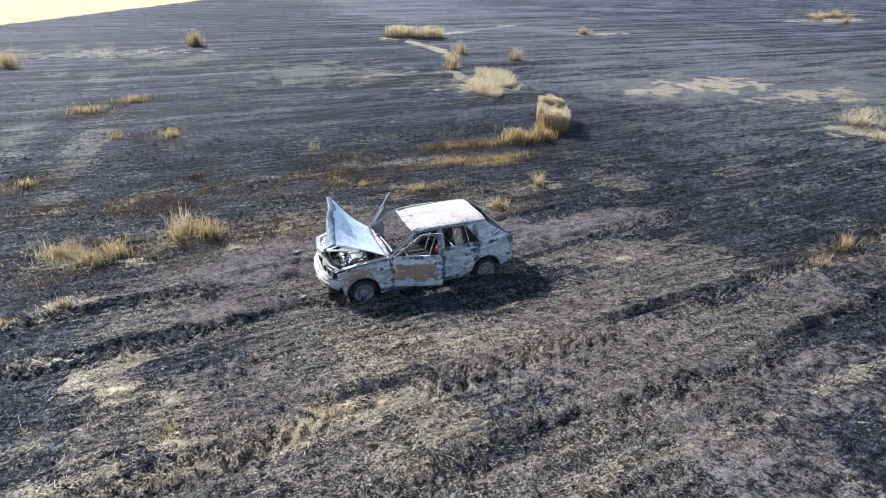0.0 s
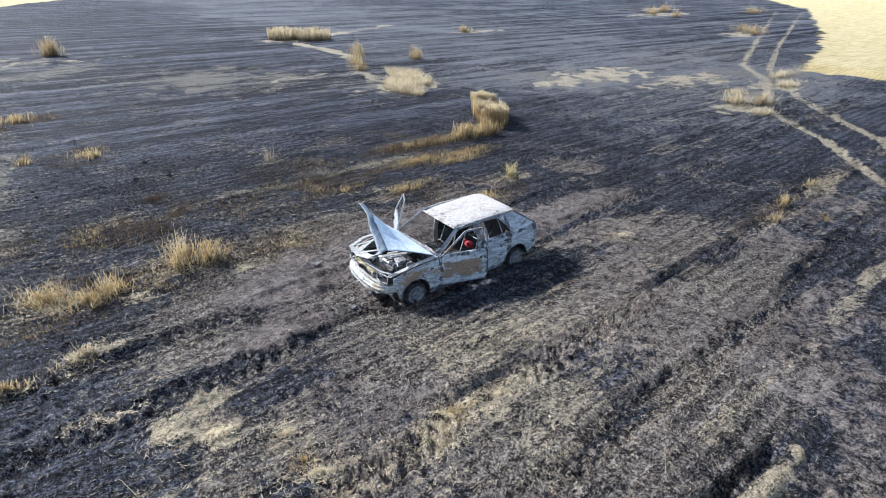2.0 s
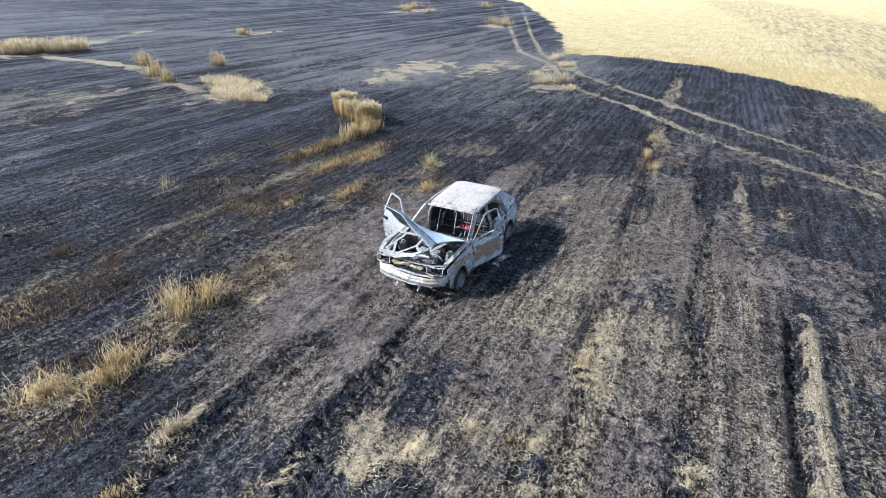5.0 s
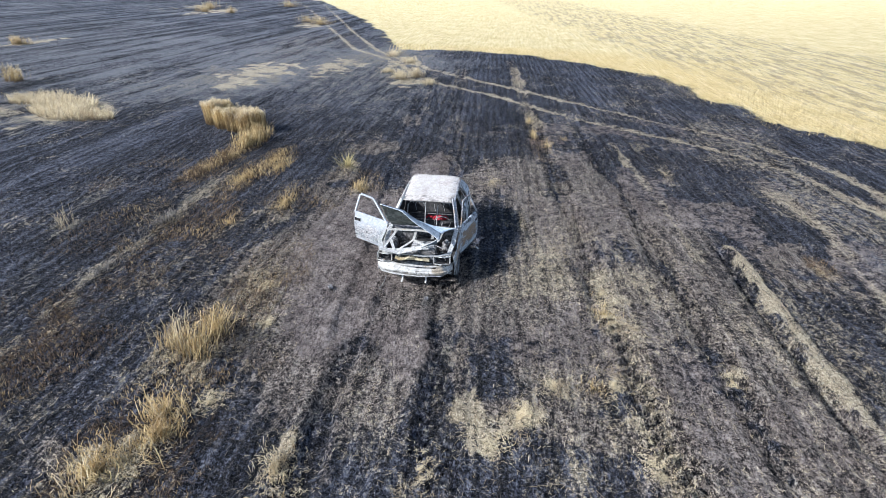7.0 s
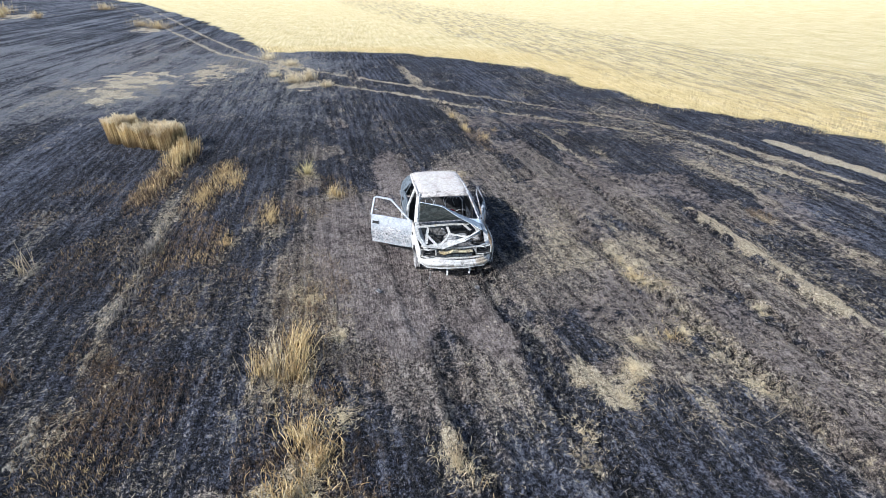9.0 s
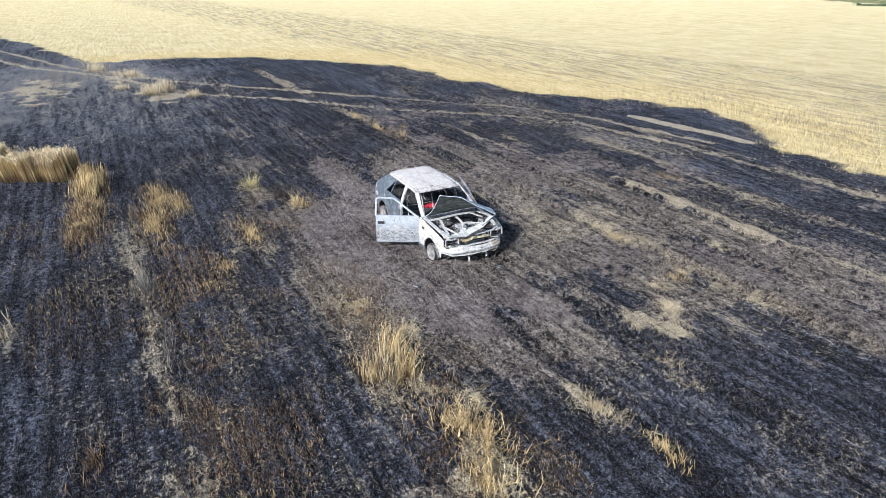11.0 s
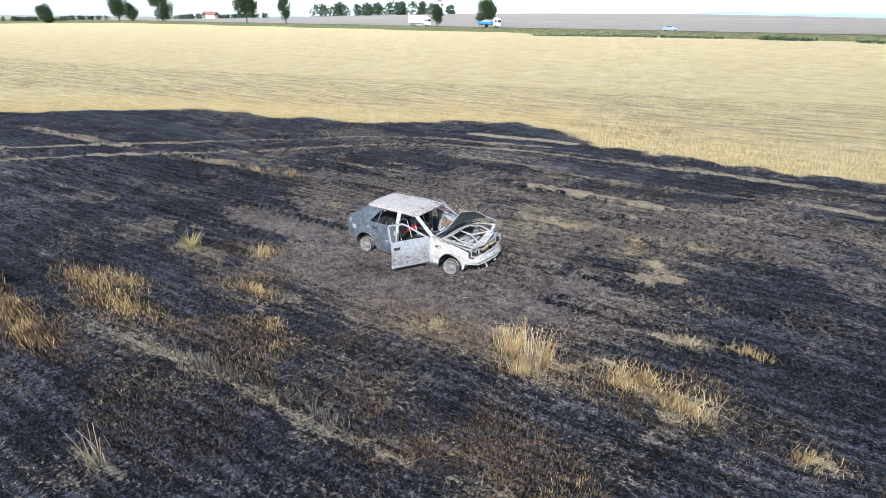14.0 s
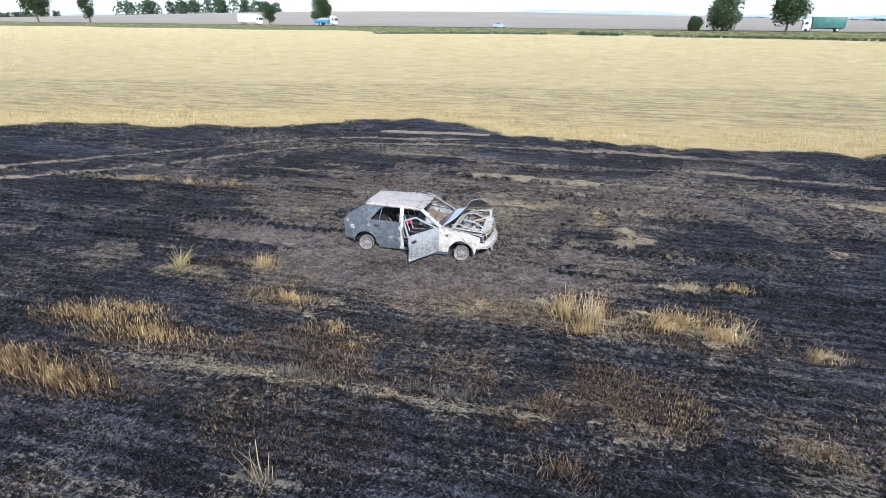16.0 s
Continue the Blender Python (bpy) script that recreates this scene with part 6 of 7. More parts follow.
    for y, dx in ((-0.24, 0.05), (0.22, 0.02)):
        part("hanging_bracket", strap([(1.87, y, 0.30), (1.89 + dx, y + 0.01, 0.22), (1.91 + dx, y - 0.01, 0.16)], 0.020, 0.006), FRAME_PAINT, car)
    part("hanging_wire", tube([(1.90, -0.55, 0.26), (1.97, -0.60, 0.10), (2.08, -0.66, 0.05), (2.12, -0.56, 0.04)], 0.008), SCRAP, car)
    for s in (1, -1):
        part("slam_strut", strap([(1.80, s * 0.30, 0.69), (1.72, s * 0.40, 0.52), (1.74, s * 0.42, 0.36)], 0.03, 0.01, (0, 1, 0)), FRAME_PAINT, car)


def build_engine(car):
    r = random.Random(5)
    block_part = part("engine_block", block(1.08, 1.50, -0.18, 0.36, 0.30, 0.62, 0.03, rough=0.03, cuts=4), SCRAP, car, "scorched engine block")
    part("valve_cover", block(1.14, 1.34, -0.14, 0.30, 0.61, 0.68, 0.02, rough=0.012, cuts=3), ALLOY, block_part)
    part("intake_pipe", tube([(1.38, -0.12, 0.62), (1.48, 0.02, 0.66), (1.47, 0.2, 0.66), (1.36, 0.3, 0.63)], 0.035, sides=8), ALLOY, block_part)
    part("gearbox", block(1.10, 1.42, -0.52, -0.2, 0.30, 0.50, 0.05, rough=0.03, cuts=4), ALLOY, car, "half-melted gearbox housing")
    part("battery_tray", block(1.40, 1.66, 0.36, 0.58, 0.42, 0.56, 0.015, rough=0.02, cuts=3), SOOT, car)
    part("air_box", block(0.92, 1.06, -0.10, 0.35, 0.55, 0.70, 0.03, rough=0.03, cuts=3), SOOT, car)
    for s in (1, -1):
        bm = bmesh.new()
        bmesh.ops.create_cone(bm, cap_ends=True, segments=18, radius1=0.10, radius2=0.075, depth=0.16, matrix=pose(1.22, s * 0.53, 0.64))
        part("strut_tower", bm, SCRAP, car)
        bm = bmesh.new()
        bmesh.ops.create_cone(bm, cap_ends=True, segments=14, radius1=0.03, radius2=0.03, depth=0.05, matrix=pose(1.22, s * 0.53, 0.735))
        part("strut_top", bm, ALLOY, car)
        part("chassis_rail", tube([(0.88, s * 0.44, 0.34), (1.4, s * 0.46, 0.36), (1.86, s * 0.46, 0.38)], 0.045), SCRAP, car)
    for k in range(14):
        p = Vector((r.uniform(1.0, 1.66), r.uniform(-0.55, 0.55), r.uniform(0.52, 0.64)))
        pts = [p]
        for q in range(3):
            pts.append(pts[-1] + Vector((r.uniform(-0.13, 0.13), r.uniform(-0.16, 0.16), r.uniform(-0.05, 0.06))))
        part("burnt_cable", tube(pts, r.uniform(0.006, 0.014)), r.choice([SCRAP, ALLOY, SOOT, OCHRE]), car)
    for k in range(9):
        x, y, z, a = r.uniform(1.0, 1.6), r.uniform(-0.55, 0.5), r.uniform(0.5, 0.6), r.uniform(0.03, 0.07)
        part("engine_debris", block(x - a, x + a, y - a * 0.8, y + a * 0.8, z - a * 0.5, z + a * 0.5, 0.012, rough=0.02, cuts=2), r.choice([SCRAP, ALLOY, SCRAP]), car)


def build_hood(car):
    """The outer sheet, torn from its brace and twisted up at the right front, and the brace below it."""
    back = [(0.76, -0.66, 0.82), (0.80, -0.2, 0.845), (0.80, 0.25, 0.845), (0.78, 0.67, 0.815)]
    front = [(1.54, -0.72, 1.675), (1.62, -0.28, 1.57), (1.71, 0.06, 1.36), (1.85, 0.46, 1.14)]

    def along(pts, u):
        k = min(2, int(u * 3))
        f = u * 3 - k
        f = f * f * (3 - 2 * f) * 0.35 + f * 0.65
        return Vector(pts[k]).lerp(Vector(pts[k + 1]), f)

    def sheet(u, v):
        a, b = along(back, u), along(front, u)
        p = a.lerp(b, v)
        p.z -= 0.10 * math.sin(v * math.pi) * (1 - u) ** 1.5
        p.z += 0.035 * math.sin(v * math.pi) * u
        p.x += 0.02 * math.sin(u * 9 + v * 3) * v
        if v > 0.9:
            p += Vector((0.02, 0.01, -0.085)) * ((v - 0.9) / 0.1)
        return p
    bm = grid(sheet, 36, 26, 0.0, 0.008, 81)
    bm.verts.index_update()
    bmesh.ops.recalc_face_normals(bm, faces=bm.faces)
    if sum(f.normal.z for f in bm.faces) < 0:
        bmesh.ops.reverse_faces(bm, faces=bm.faces)
    outer = list(bm.faces)
    for f in outer:
        c = f.calc_center_median()
        edge = sum(1 for v in f.verts if v.index >= 37 * (22 + int(2 * noise.noise(c * 5) + 0.5)))
        if edge >= 3:
            f.material_index = 2
    low = {}
    for v in list(bm.verts):
        low[v] = bm.verts.new(v.co - v.normal * 0.008)
    for f in outer:
        g = bm.faces.new([low[v] for v in reversed(f.verts)])
        g.material_index = 1
    for e in [e for e in bm.edges if e.is_boundary and e.verts[0] in low and e.verts[1] in low]:
        a, b = e.verts
        bm.faces.new((a, b, low[b], low[a]))
    me = bpy.data.meshes.new("hood_sheet")
    for f in bm.faces:
        f.smooth = True
    bm.to_mesh(me)
    bm.free()
    me.materials.append(HOOD_PAINT), me.materials.append(HOOD_UNDER), me.materials.append(HOOD_SOOT)
    hood = new("hood_sheet", me)
    hood.parent = car
    hood["label"] = "bluish white hood sheet twisted up, sooty underneath"
    # the brace: a flat trapezoid frame with crossed ribs and a solid nose
    ring = [(1.06, -0.74, 0.845), (1.08, -0.1, 0.865), (1.10, 0.42, 0.88), (1.46, 0.43, 0.95), (1.76, 0.41, 0.99), (1.85, 0.12, 0.86), (1.86, -0.30, 0.735), (1.82, -0.66, 0.77), (1.50, -0.75, 0.82), (1.06, -0.74, 0.845)]
    brace = part("hood_brace", strap(fill(ring, 3)[:-1], 0.042, 0.005, closed=True, dent=0.012), FRAME_PAINT, car, "pale steel hood brace with crossed ribs")
    for pts in ([(1.08, -0.10, 0.865), (1.41, -0.10, 0.81)], [(1.41, -0.10, 0.81), (1.80, -0.36, 0.735)], [(1.41, -0.10, 0.81), (1.80, 0.20, 0.90)], [(1.07, -0.48, 0.86), (1.40, -0.56, 0.81), (1.72, -0.62, 0.77)], [(1.09, 0.24, 0.87), (1.56, 0.30, 0.93)], [(1.40, -0.56, 0.81), (1.80, -0.40, 0.735)]):
        part("brace_rib", strap(fill(pts, 3), 0.027, 0.005, dent=0.01), FRAME_PAINT, brace)
    part("brace_nose", grid(lambda u, v: (1.70 + 0.15 * v, -0.56 + (0.80 - 0.12 * v) * u, 0.735 - 0.02 * v + 0.15 * u ** 2), 10, 3, 0.012, 0.012, 77), FRAME_PAINT, brace)
    part("torn_flap", grid(lambda u, v: (1.80 + 0.05 * v, 0.05 + 0.38 * u, 0.80 + 0.16 * u + (0.10 * u) * v), 6, 4, 0.008, 0.02, 79), HOOD_SOOT, brace, "sooty torn strip of hood steel")
    part("brace_edge", strap(fill([(1.18, -0.56, 0.90), (1.17, -0.1, 0.905), (1.19, 0.34, 0.895)], 4), 0.022, 0.004, dent=0.01), FRAME_PAINT, brace)


build_car()


def build_debris():
    # scraps lying by the car
    ob = part("trim_scrap", block(-0.09, 0.09, -0.035, 0.035, 0, 0.03, 0.008, rough=0.03, cuts=3), NOSE_PAINT, None)
    ob.matrix_world = pose(2.95, 8.2, float(height(2.95, 8.2)), 0, 0, 35) @ Matrix.Scale(0.6, 4)
    tagged(ob, "pale crumpled trim scrap lying beside the car", "debris")
    for x, y, a, l in ((0.9, 10.9, 30, 0.14), (0.75, 9.0, 10, 0.12), (5.2, 10.7, 50, 0.12)):
        ob = part("metal_scrap", block(-l / 2, l / 2, -0.04, 0.04, 0, 0.03, 0.008, rough=0.02, cuts=2), SCRAP, None)
        ob.matrix_world = pose(x, y, float(height(x, y)), 0, 0, a)
        tagged(ob, "small scorched metal scrap on the ground", "debris", "scraps round the car")
    # wire and stalk lines
    ob = part("loose_wire", tube([(0, 0, 0.02), (0.3, 0.05, 0.06), (0.6, 0.02, 0.05), (0.95, 0.06, 0.02)], 0.006), SCRAP, None)
    ob.matrix_world = pose(2.55, 8.25, -0.1, 0, 0, -20)
    tagged(ob, "thin wire lying beside the sill", "wire")


build_debris()


# ---- the distance: road, trees, vehicles, houses, hills ----
def on_road(x, off=0.0):
    """A place on the road at that x, moved off metres away from the field."""
    return x - 0.0797 * off, -168 - 0.08 * x - 0.9968 * off


def build_road():
    def fn(u, v):
        x, y = on_road(-380 + 1240 * u, -3.2 + 6.4 * v)
        return x, y, float(height(x, y)) + 0.06
    road = part("road", grid(fn, 300, 4), ASPHALT, None)
    tagged(road, "grey asphalt country road beyond the field", "road", kind="structure")


def leaves(centres, radii, n, size, material, name, parent):
    """A crown of many small leaf clumps in uneven heaps."""
    c = np.array(centres)[rng.integers(0, len(centres), n)]
    k = rng.integers(0, len(centres), n)
    c, r = np.array(centres)[k], np.array(radii)[k]
    d = rng.normal(0, 1, (n, 3))
    d /= np.linalg.norm(d, axis=1)[:, None]
    p = c + d * (r * rng.uniform(0.45, 1.05, n))[:, None]
    a, b = rng.normal(0, 1, (n, 3)), rng.normal(0, 1, (n, 3))
    a /= np.linalg.norm(a, axis=1)[:, None]
    b = np.cross(a, b)
    b /= np.linalg.norm(b, axis=1)[:, None]
    s = (size * rng.uniform(0.5, 1.2, n))[:, None]
    co = np.stack([p - a * s, p - b * s * 0.6, p + a * s, p + b * s * 0.6], 1).reshape(-1, 3)
    ob = new(name, quad_mesh(name, co, np.arange(n * 4).reshape(-1, 4), material))
    ob.parent = parent
    return ob


def build_tree(x, y, h, w, label, low=0.25, thin=1.0):
    z = float(height(x, y))
    r = random.Random(int(x * 13 + y * 7))
    tree = empty("tree", pose(x, y, z), label, "tree", "trees along the road")
    bm = tube([(0, 0, -0.3), (0.1 * r.random(), 0.1, h * 0.25), (0.3 * r.uniform(-1, 1), 0, h * 0.55), (0.2, 0.2, h * 0.8)], h * 0.022, sides=7)
    for v in bm.verts:
        f = 1.25 - 0.95 * max(0, v.co.z) / (h * 0.8)
        v.co.x, v.co.y = v.co.x * f, v.co.y * f
    part("trunk", bm, BARK, tree)
    cs, rs = [], []
    for k in range(20):
        a, t = r.uniform(0, 6.28), low + (0.9 - low) * (k + r.random()) / 20
        reach = w * 0.5 * r.uniform(0.25, 0.8) * math.sin(math.pi * min(0.97, (t - low) / (1 - low) * 0.8 + 0.18))
        end = Vector((math.cos(a) * reach, math.sin(a) * reach, h * t + h * 0.05))
        if k < 8:
            part("limb", tube([(0, 0, h * t * 0.75), end * 0.5 + Vector((0, 0, h * t * 0.42)), end], h * 0.006, sides=5), BARK, tree)
        cs.append(end), rs.append(w * r.uniform(0.2, 0.3))
    leaves(cs, rs, int(7000 * thin), max(0.18, w * 0.034), LEAF, "crown", tree)
    return tree


def build_wood(points, h, n, label, name="far_woods"):
    """A far row of trees as one body of many overlapping crowns, three rows deep."""
    cs, rs = [], []
    for (ax, ay), (bx, by) in zip(points, points[1:]):
        k = max(4, int(math.hypot(bx - ax, by - ay) / (h * 0.2)))
        for i in range(k):
            f = (i + rng.random()) / k
            x, y = ax + (bx - ax) * f + rng.normal(0, h * 0.5), ay + (by - ay) * f + rng.normal(0, h * 0.5)
            z = float(height(x, y)) - h * 0.08
            top = h * (0.62 + 0.4 * float(vnoise(x, y, 0.5 / h, 5)) + rng.uniform(-0.08, 0.08))
            for q in (0.12, 0.38, 0.6, 0.8):
                cs.append((x + rng.normal(0, h * 0.12), y + rng.normal(0, h * 0.12), z + top * q)), rs.append(top * (0.36 if q < 0.8 else 0.22))
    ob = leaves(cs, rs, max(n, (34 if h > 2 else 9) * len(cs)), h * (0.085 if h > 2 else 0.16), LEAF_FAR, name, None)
    return tagged(ob, label, "woods", kind="stuff")


def at(az, dist, cx=-3.5, cy=19.5):
    return cx + dist * math.cos(radians(az)), cy + dist * math.sin(radians(az))


def road_at(az, off=0.0):
    """Where the line of sight at that bearing crosses the road."""
    c, s = math.cos(radians(az)), math.sin(radians(az))
    d = (-168 - 1.0032 * off - 19.5 + 0.08 * 3.5) / (s + 0.08 * c)
    return at(az, d)


def wheel_set(root, xs, ys, r):
    for x in xs:
        for y in ys:
            bm = bmesh.new()
            bmesh.ops.create_cone(bm, cap_ends=True, segments=16, radius1=r, radius2=r, depth=0.3, matrix=pose(x, y, r, 90))
            w = part("wheel", bm, RUBBER, root)
            bm = bmesh.new()
            bmesh.ops.create_cone(bm, cap_ends=True, segments=12, radius1=r * 0.5, radius2=r * 0.5, depth=0.34, matrix=pose(x, y, r, 90))
            part("hub", bm, STEEL_PALE, w)


def cab(root, x, paint, tall=2.9):
    """A lorry cab, front towards +x."""
    c = part("cab", block(x, x + 1.9, -1.2, 1.2, 0.75, tall, 0.18), paint, root)
    part("windscreen", block(x + 1.78, x + 1.93, -1.05, 1.05, 1.75, tall - 0.35, 0.05), GLASS_DARK, c)
    for s in (1, -1):
        part("side_window", block(x + 0.7, x + 1.55, s * 1.17 - 0.05, s * 1.17 + 0.05, 1.75, tall - 0.4, 0.04), GLASS_DARK, c)
        part("mirror", block(x + 1.75, x + 1.85, s * 1.38 - 0.08, s * 1.38 + 0.08, 1.7, 2.3, 0.03), RUBBER, c)
        part("headlight", block(x + 1.84, x + 1.94, s * 0.95 - 0.16, s * 0.95 + 0.16, 0.85, 1.05, 0.03), STEEL_PALE, c)
    part("bumper", block(x + 1.5, x + 1.95, -1.22, 1.22, 0.42, 0.8, 0.08), paint, c)
    part("roof_deflector", block(x + 0.1, x + 1.3, -1.0, 1.0, tall - 0.03, tall + 0.5, 0.2), paint, c)


def lorry(az, heading, label, kind):
    x, y = road_at(az)
    root = empty("lorry", pose(x, y, float(height(x, y)) + 0.06, 0, 0, heading), label, "lorry", "vehicles on the road")
    part("chassis", block(-4.8, 3.2, -0.5, 0.5, 0.75, 1.0, 0.05), RUBBER, root)
    wheel_set(root, (-3.4, 3.6) if kind != "tipper" else (-3.3, -2.1, 2.6), (-1.0, 1.0), 0.5)
    if kind == "box":
        b = part("cargo_box", block(-5.0, 2.9, -1.27, 1.27, 1.05, 3.9, 0.05), WHITE_COAT, root)
        part("roof_trim", block(-5.02, 2.92, -1.28, 1.28, 3.84, 3.93, 0.02), STEEL_PALE, b)
        part("side_guard", block(-2.6, 2.4, -1.2, 1.2, 0.6, 0.75, 0.03), STEEL_PALE, root)
        cab(root, 3.1, WHITE_COAT, 3.0)
    elif kind == "curtain":
        b = part("cargo_box", block(-5.0, 2.9, -1.27, 1.27, 1.05, 3.8, 0.05), GREEN_COAT, root)
        for k in range(5):
            for s in (1, -1):
                part("tarpaulin_strap", block(-5.0 + 1.7 * k, -4.92 + 1.7 * k, s * 1.27 - 0.02, s * 1.27 + 0.02, 1.1, 3.7, 0), GREEN_COAT, b)
        cab(root, 3.1, WHITE_COAT, 3.0)
    else:
        b = part("tipper_body", block(-4.6, 1.2, -1.25, 1.25, 1.1, 2.0, 0.06), BLUE_COAT, root)
        bm = grid(lambda u, v: (-4.4 + 5.4 * u, -1.1 + 2.2 * v, 1.98 + 0.75 * math.sin(math.pi * u) * math.sin(math.pi * v)), 14, 8, 0, 0.05, 3)
        part("gravel_load", bm, GRAVEL, b, "heap of pale gravel")
        for k in range(6):
            for s in (1, -1):
                part("body_rib", block(-4.4 + 1.05 * k, -4.3 + 1.05 * k, s * 1.27 - 0.04, s * 1.27 + 0.04, 1.12, 1.98, 0.01), BLUE_COAT, b)
        part("crane_column", tube([(1.65, 0, 1.0), (1.65, 0, 2.9), (1.5, 0.3, 3.2), (1.75, 0.6, 2.0)], 0.14), RUBBER, root)
        cab(root, 2.1, STEEL_PALE, 2.9)
    return root


def far_car(az, heading, label):
    x, y = road_at(az)
    root = empty("car", pose(x, y, float(height(x, y)) + 0.06, 0, 0, heading), label, "car", "vehicles on the road")
    prof = [(2.1, 0.55), (2.05, 0.78), (1.1, 0.95), (0.45, 1.42), (-0.9, 1.48), (-1.8, 1.05), (-2.1, 0.95), (-2.12, 0.5)]
    bm = bmesh.new()
    rows = []
    for y_, k in ((-0.86, 0.0), (-0.80, 1.0), (0.80, 1.0), (0.86, 0.0)):
        rows.append([bm.verts.new((px, y_ * (0.82 if pz > 1.2 else 1.0), pz)) for px, pz in prof] + [bm.verts.new((-2.0, y_, 0.3)), bm.verts.new((2.0, y_, 0.3))])
    for a, b in zip(rows, rows[1:]):
        for i in range(len(a)):
            bm.faces.new((a[i], a[(i + 1) % len(a)], b[(i + 1) % len(a)], b[i]))
    bm.faces.new(rows[0]), bm.faces.new(rows[-1][::-1])
    body = part("body", bm, SILVER_COAT, root, smooth_faces=False)
    for s in (1, -1):
        part("side_window", block(-1.2, 0.55, s * 0.76 - 0.06, s * 0.76 + 0.06, 0.98, 1.34, 0.04), GLASS_DARK, body)
        part("tail_light", block(-2.14, -2.05, s * 0.7 - 0.12, s * 0.7 + 0.12, 0.75, 0.92, 0.02), RED, body)
        part("headlight", block(2.0, 2.1, s * 0.65 - 0.14, s * 0.65 + 0.14, 0.62, 0.76, 0.02), STEEL_PALE, body)
    wheel_set(root, (-1.3, 1.3), (-0.75, 0.75), 0.31)


def house(az, dist, w, d, h, roof_h, wall, roof_mat, label, turn=20.0):
    x, y = at(az, dist)
    root = empty("house", pose(x, y, float(height(x, y)) - 0.1, 0, 0, turn), label, "house", "houses at the edge of the fields")
    body = part("wall", block(-w / 2, w / 2, -d / 2, d / 2, 0, h, 0.02), wall, root)
    bm = bmesh.new()
    e = 0.5
    v = [bm.verts.new(p) for p in ((-w / 2 - e, -d / 2 - e, h), (w / 2 + e, -d / 2 - e, h), (w / 2 + e, d / 2 + e, h), (-w / 2 - e, d / 2 + e, h), (-w / 2 - e, 0, h + roof_h), (w / 2 + e, 0, h + roof_h))]
    for f in ((0, 1, 5, 4), (2, 3, 4, 5), (0, 4, 3), (1, 2, 5), (3, 2, 1, 0)):
        bm.faces.new([v[i] for i in f])
    roof = part("roof", bm, roof_mat, root, smooth_faces=False)
    part("chimney", block(w * 0.2, w * 0.2 + 0.6, -0.3, 0.3, h + roof_h * 0.4, h + roof_h + 0.7, 0), wall, roof)
    for k in range(max(2, int(w / 3))):
        for s in (1, -1):
            xx = -w / 2 + 1.4 + k * 3.0
            if xx + 1 < w / 2:
                part("window", block(xx, xx + 1.0, s * d / 2 - 0.06, s * d / 2 + 0.03, h * 0.4, h * 0.4 + 1.2, 0), GLASS_DARK, body)


def build_backdrop():
    hill = Mat("distant_hill", 1.0, 0, 0.0)
    n = hill.noise(0.004, 5, 0.6)
    # haze painted into the hills: blue-grey colour plus a faint blue glow
    c = hill.mix(hill.step(n, 0.4, 0.65), (0.20, 0.26, 0.31), (0.27, 0.32, 0.36))
    hill.b.inputs["Emission Strength"].default_value = 0.16
    hill.put(hill.b.inputs["Emission Color"], (0.50, 0.66, 0.80))
    hill_mat = hill.done(c)
    for az0, az1, dist, top, seed in ((-125, -60, 3900, 78, 1), (-66, -36, 4100, 46, 5), (-130, -84, 2900, 20, 9)):
        def fn(u, v):
            a = az0 + (az1 - az0) * u
            x, y = at(a, dist + 260 * v)
            prof = math.sin(math.pi * u) ** 0.8 * (0.72 + 0.4 * noise.noise(Vector((u * 4, seed, 0))) + 0.12 * noise.noise(Vector((u * 13, seed, 2))))
            return x, y, -20 + (top + 20) * prof * v ** 0.7
        ob = part("backdrop", grid(fn, 90, 6), hill_mat, None)
        tagged(ob, "hazy blue hills on the horizon", "hills", kind="structure")


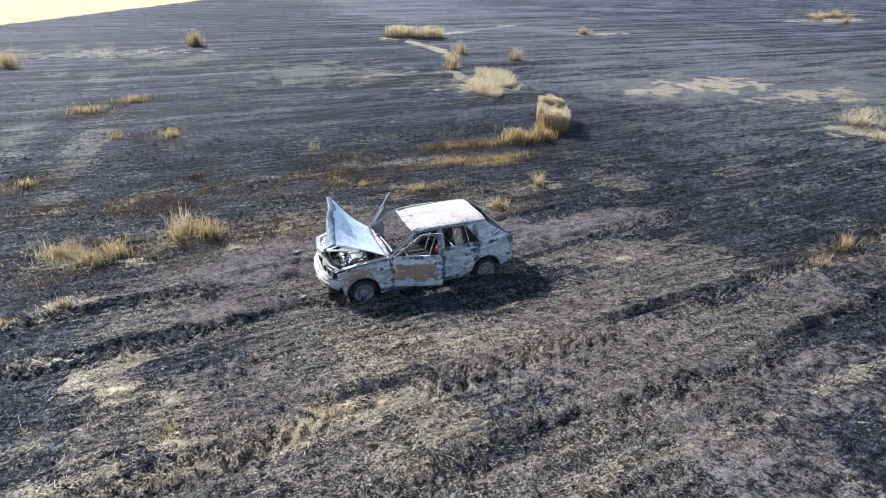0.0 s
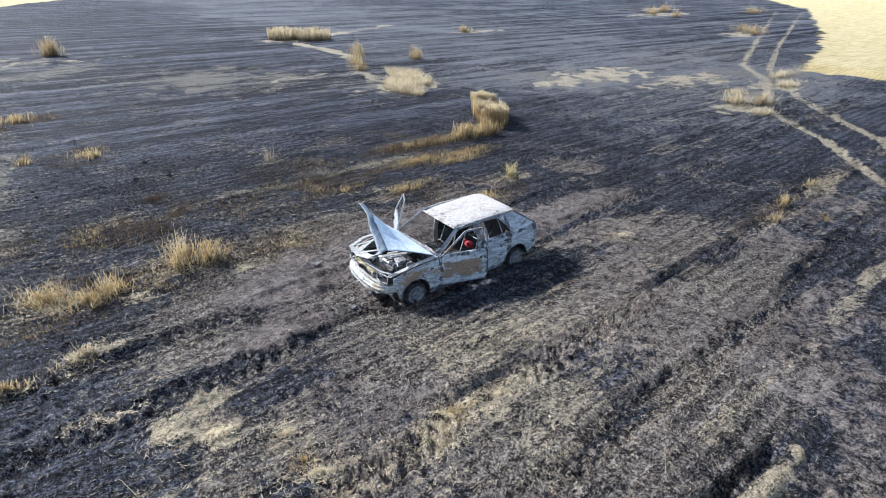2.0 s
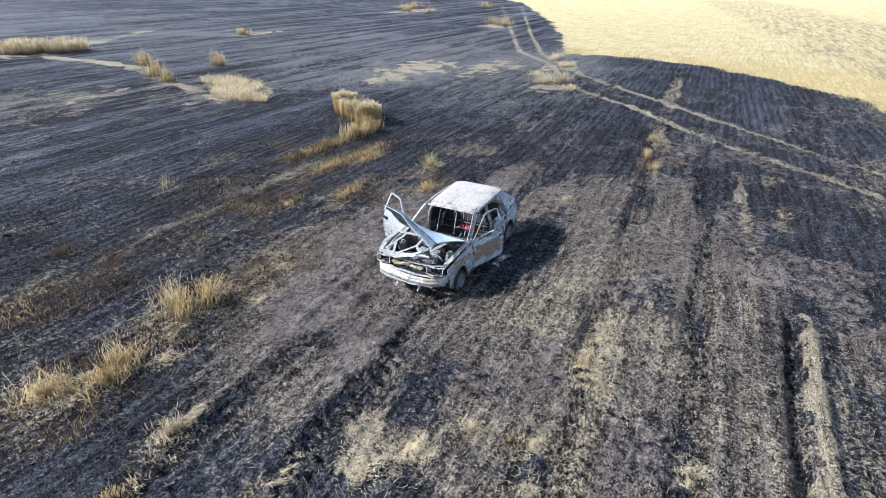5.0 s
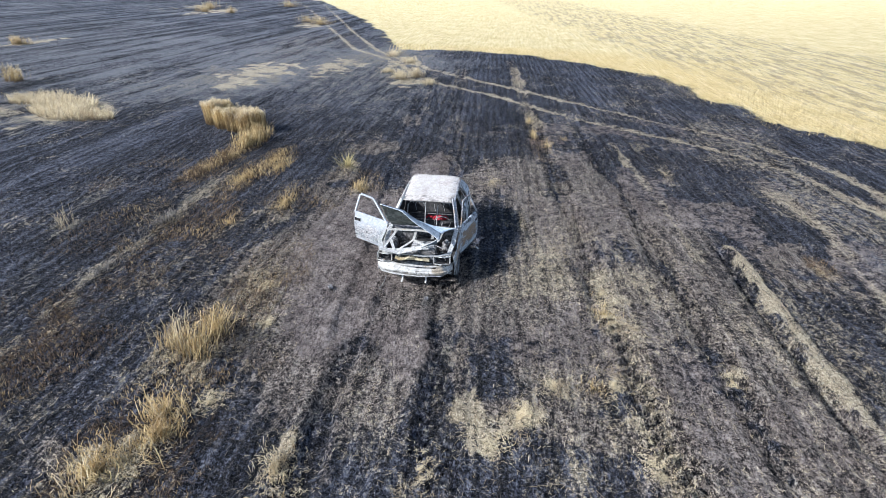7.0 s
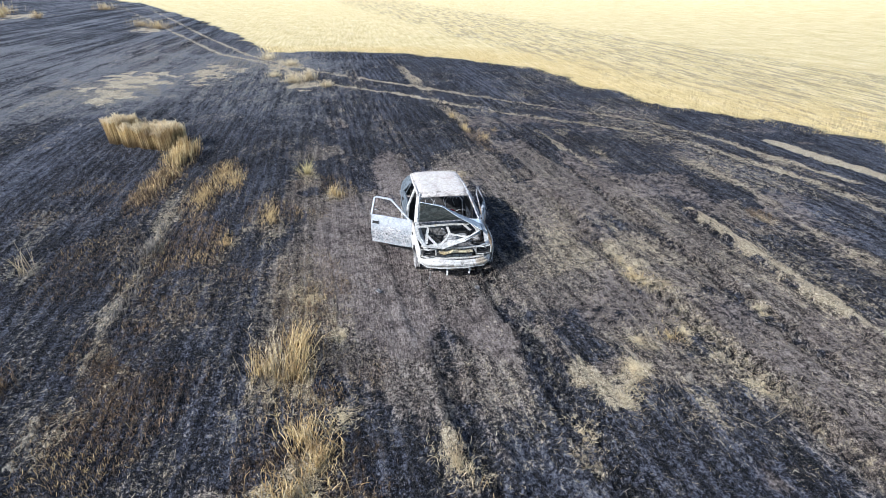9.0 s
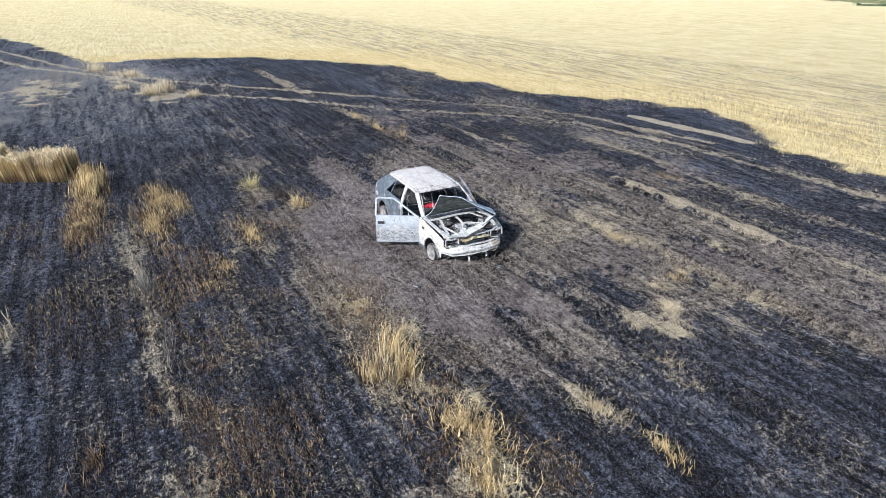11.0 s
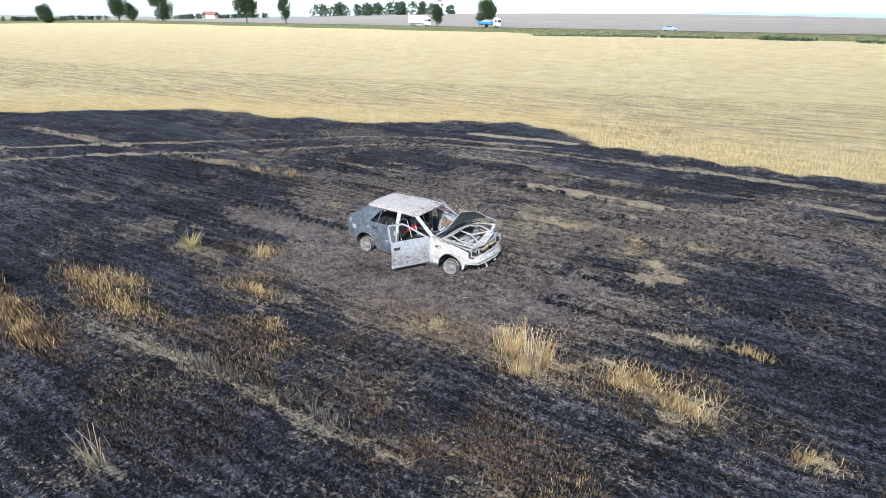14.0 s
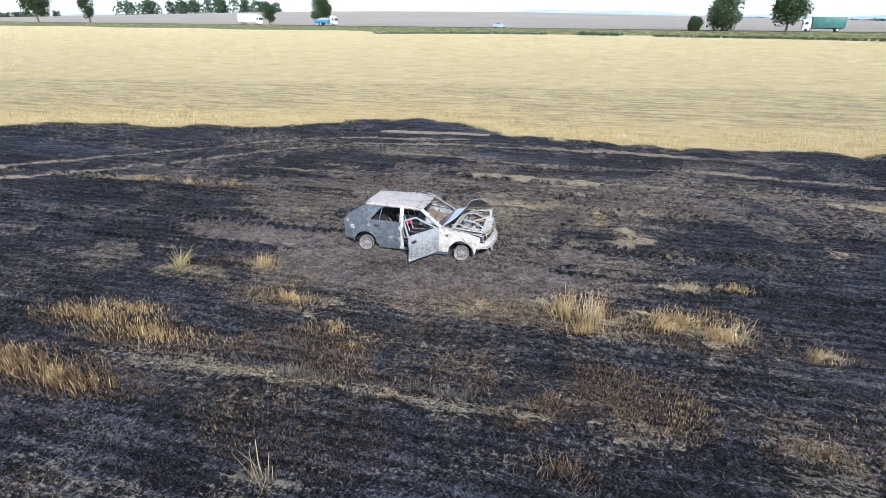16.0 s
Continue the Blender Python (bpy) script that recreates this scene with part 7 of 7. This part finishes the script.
def build_distance():
    build_road()
    # trees by the road: bearing, distance past the road, height, width
    for az, off, h, w, low, label in ((-28.3, -7, 17, 13, 0.2, "tall leafy roadside tree"), (-29.2, -6, 10, 9, 0.15, "small leafy green roadside tree"), (-31.7, -7, 19, 13, 0.1, "tall dense roadside tree"), (-38.7, -6, 15, 12, 0.3, "spreading leafy roadside tree"),
                                      (-42.2, -6, 12, 7, 0.2, "narrow leafy roadside tree"), (-56.6, 7, 8, 5.5, 0.2, "small leafy green roadside tree"), (-61.4, 8, 9.5, 8, 0.25, "bushy green roadside tree"),
                                      (-98.7, -5, 12.5, 10, 0.05, "broad dark green roadside tree"), (-103.7, -5, 11.5, 9.5, 0.25, "leafy roadside tree with bare lower trunk"), (-96.4, -6, 3.2, 4.5, 0.1, "low dark roadside bush")):
        x, y = road_at(az, off)
        build_tree(x, y, h, w, label, low)
    for az, dist, h, w, label in ((-23.1, 420, 9, 9, "round leafy tree at the field edge"), (-19.2, 430, 10, 8, "leafy tree beside a pale house")):
        x, y = at(az, dist)
        build_tree(x, y, h, w, label, 0.1)
    build_wood([at(a, 430) for a in (4, 0, -4, -8, -11, -14)], 12, 5200, "dense dark green woodland at the field edge")
    build_wood([at(a, 462) for a in (5, 1, -3, -7, -10, -13.5)], 12, 6000, "dense dark green woodland at the field edge")
    build_wood([at(a, 480) for a in (-15, -17, -18.5)], 5, 500, "low green bushes at the field edge")
    build_wood([at(a, 520) for a in (-20.5, -22, -24, -27)], 4, 700, "low green bushes at the field edge")
    build_wood([at(a, 640) for a in (-31.5, -34, -37, -40.5)], 6, 1200, "low hedge of trees beyond the road")
    build_wood([at(a, 760) for a in (-45.5, -48, -52, -57.4)], 19, 6200, "far dark wood on the ridge")
    build_wood([at(a, 165) for a in (-86, -88, -90)], 1.3, 900, "low green scrub along the verge", "verge_scrub")
    build_wood([at(a, 168) for a in (-66, -70, -74, -78, -83)], 0.7, 900, "low green scrub along the verge", "verge_scrub")
    build_wood([at(a, 160) for a in (-93, -100, -106, -112)], 0.8, 900, "low green scrub along the verge", "verge_scrub")
    heading = -4.6
    lorry(-54.9, heading + 180, "white box lorry driving on the road", "box")
    lorry(-61.8, heading + 180, "blue tipper lorry loaded with pale gravel", "tipper")
    lorry(-106.3, heading, "white lorry with green tarpaulin sides", "curtain")
    far_car(-78.5, heading + 180, "silver-blue hatchback on the road")
    house(-35.6, 640, 14, 9, 3.2, 3.5, WALL_WHITE, TILE_RED, "white house with a red tiled roof")
    house(-18.4, 520, 7, 6, 5, 1.8, WALL_WHITE, STEEL_PALE, "pale house behind a tree")
    house(-8.6, 400, 9, 6, 3.0, 1.4, BRICK_RED, TILE_RED, "dark red farm building before woodland")
    # water tower on the ridge
    x, y = at(-56.8, 770)
    tower = empty("water_tower", pose(x, y, float(height(x, y))), "white mushroom-shaped water tower above the wood", "tower")
    bm = bmesh.new()
    bmesh.ops.create_cone(bm, cap_ends=True, segments=16, radius1=1.4, radius2=1.0, depth=17, matrix=pose(0, 0, 8.5))
    part("shaft", bm, STEEL_PALE, tower)
    bm = bmesh.new()
    bmesh.ops.create_uvsphere(bm, u_segments=20, v_segments=12, radius=1.0, matrix=pose(0, 0, 18.5) @ Matrix.Diagonal((5.5, 5.5, 2.2, 1)))
    part("tank", bm, STEEL_PALE, tower)
    # far houses of a town, on the right of the hill
    r = random.Random(3)
    for k in range(26):
        az = r.uniform(-114, -90)
        house(az, r.uniform(1500, 1900), r.uniform(10, 26), 10, r.uniform(4, 7), r.uniform(2, 4), WALL_WHITE, r.choice([TILE_RED, STEEL_PALE, TILE_RED]), "small distant house of a town", r.uniform(0, 90))
    build_wood([at(a, 1950) for a in (-90, -98, -106, -114)], 14, 2500, "distant dark tree belt behind the town")
    build_backdrop()


build_distance()
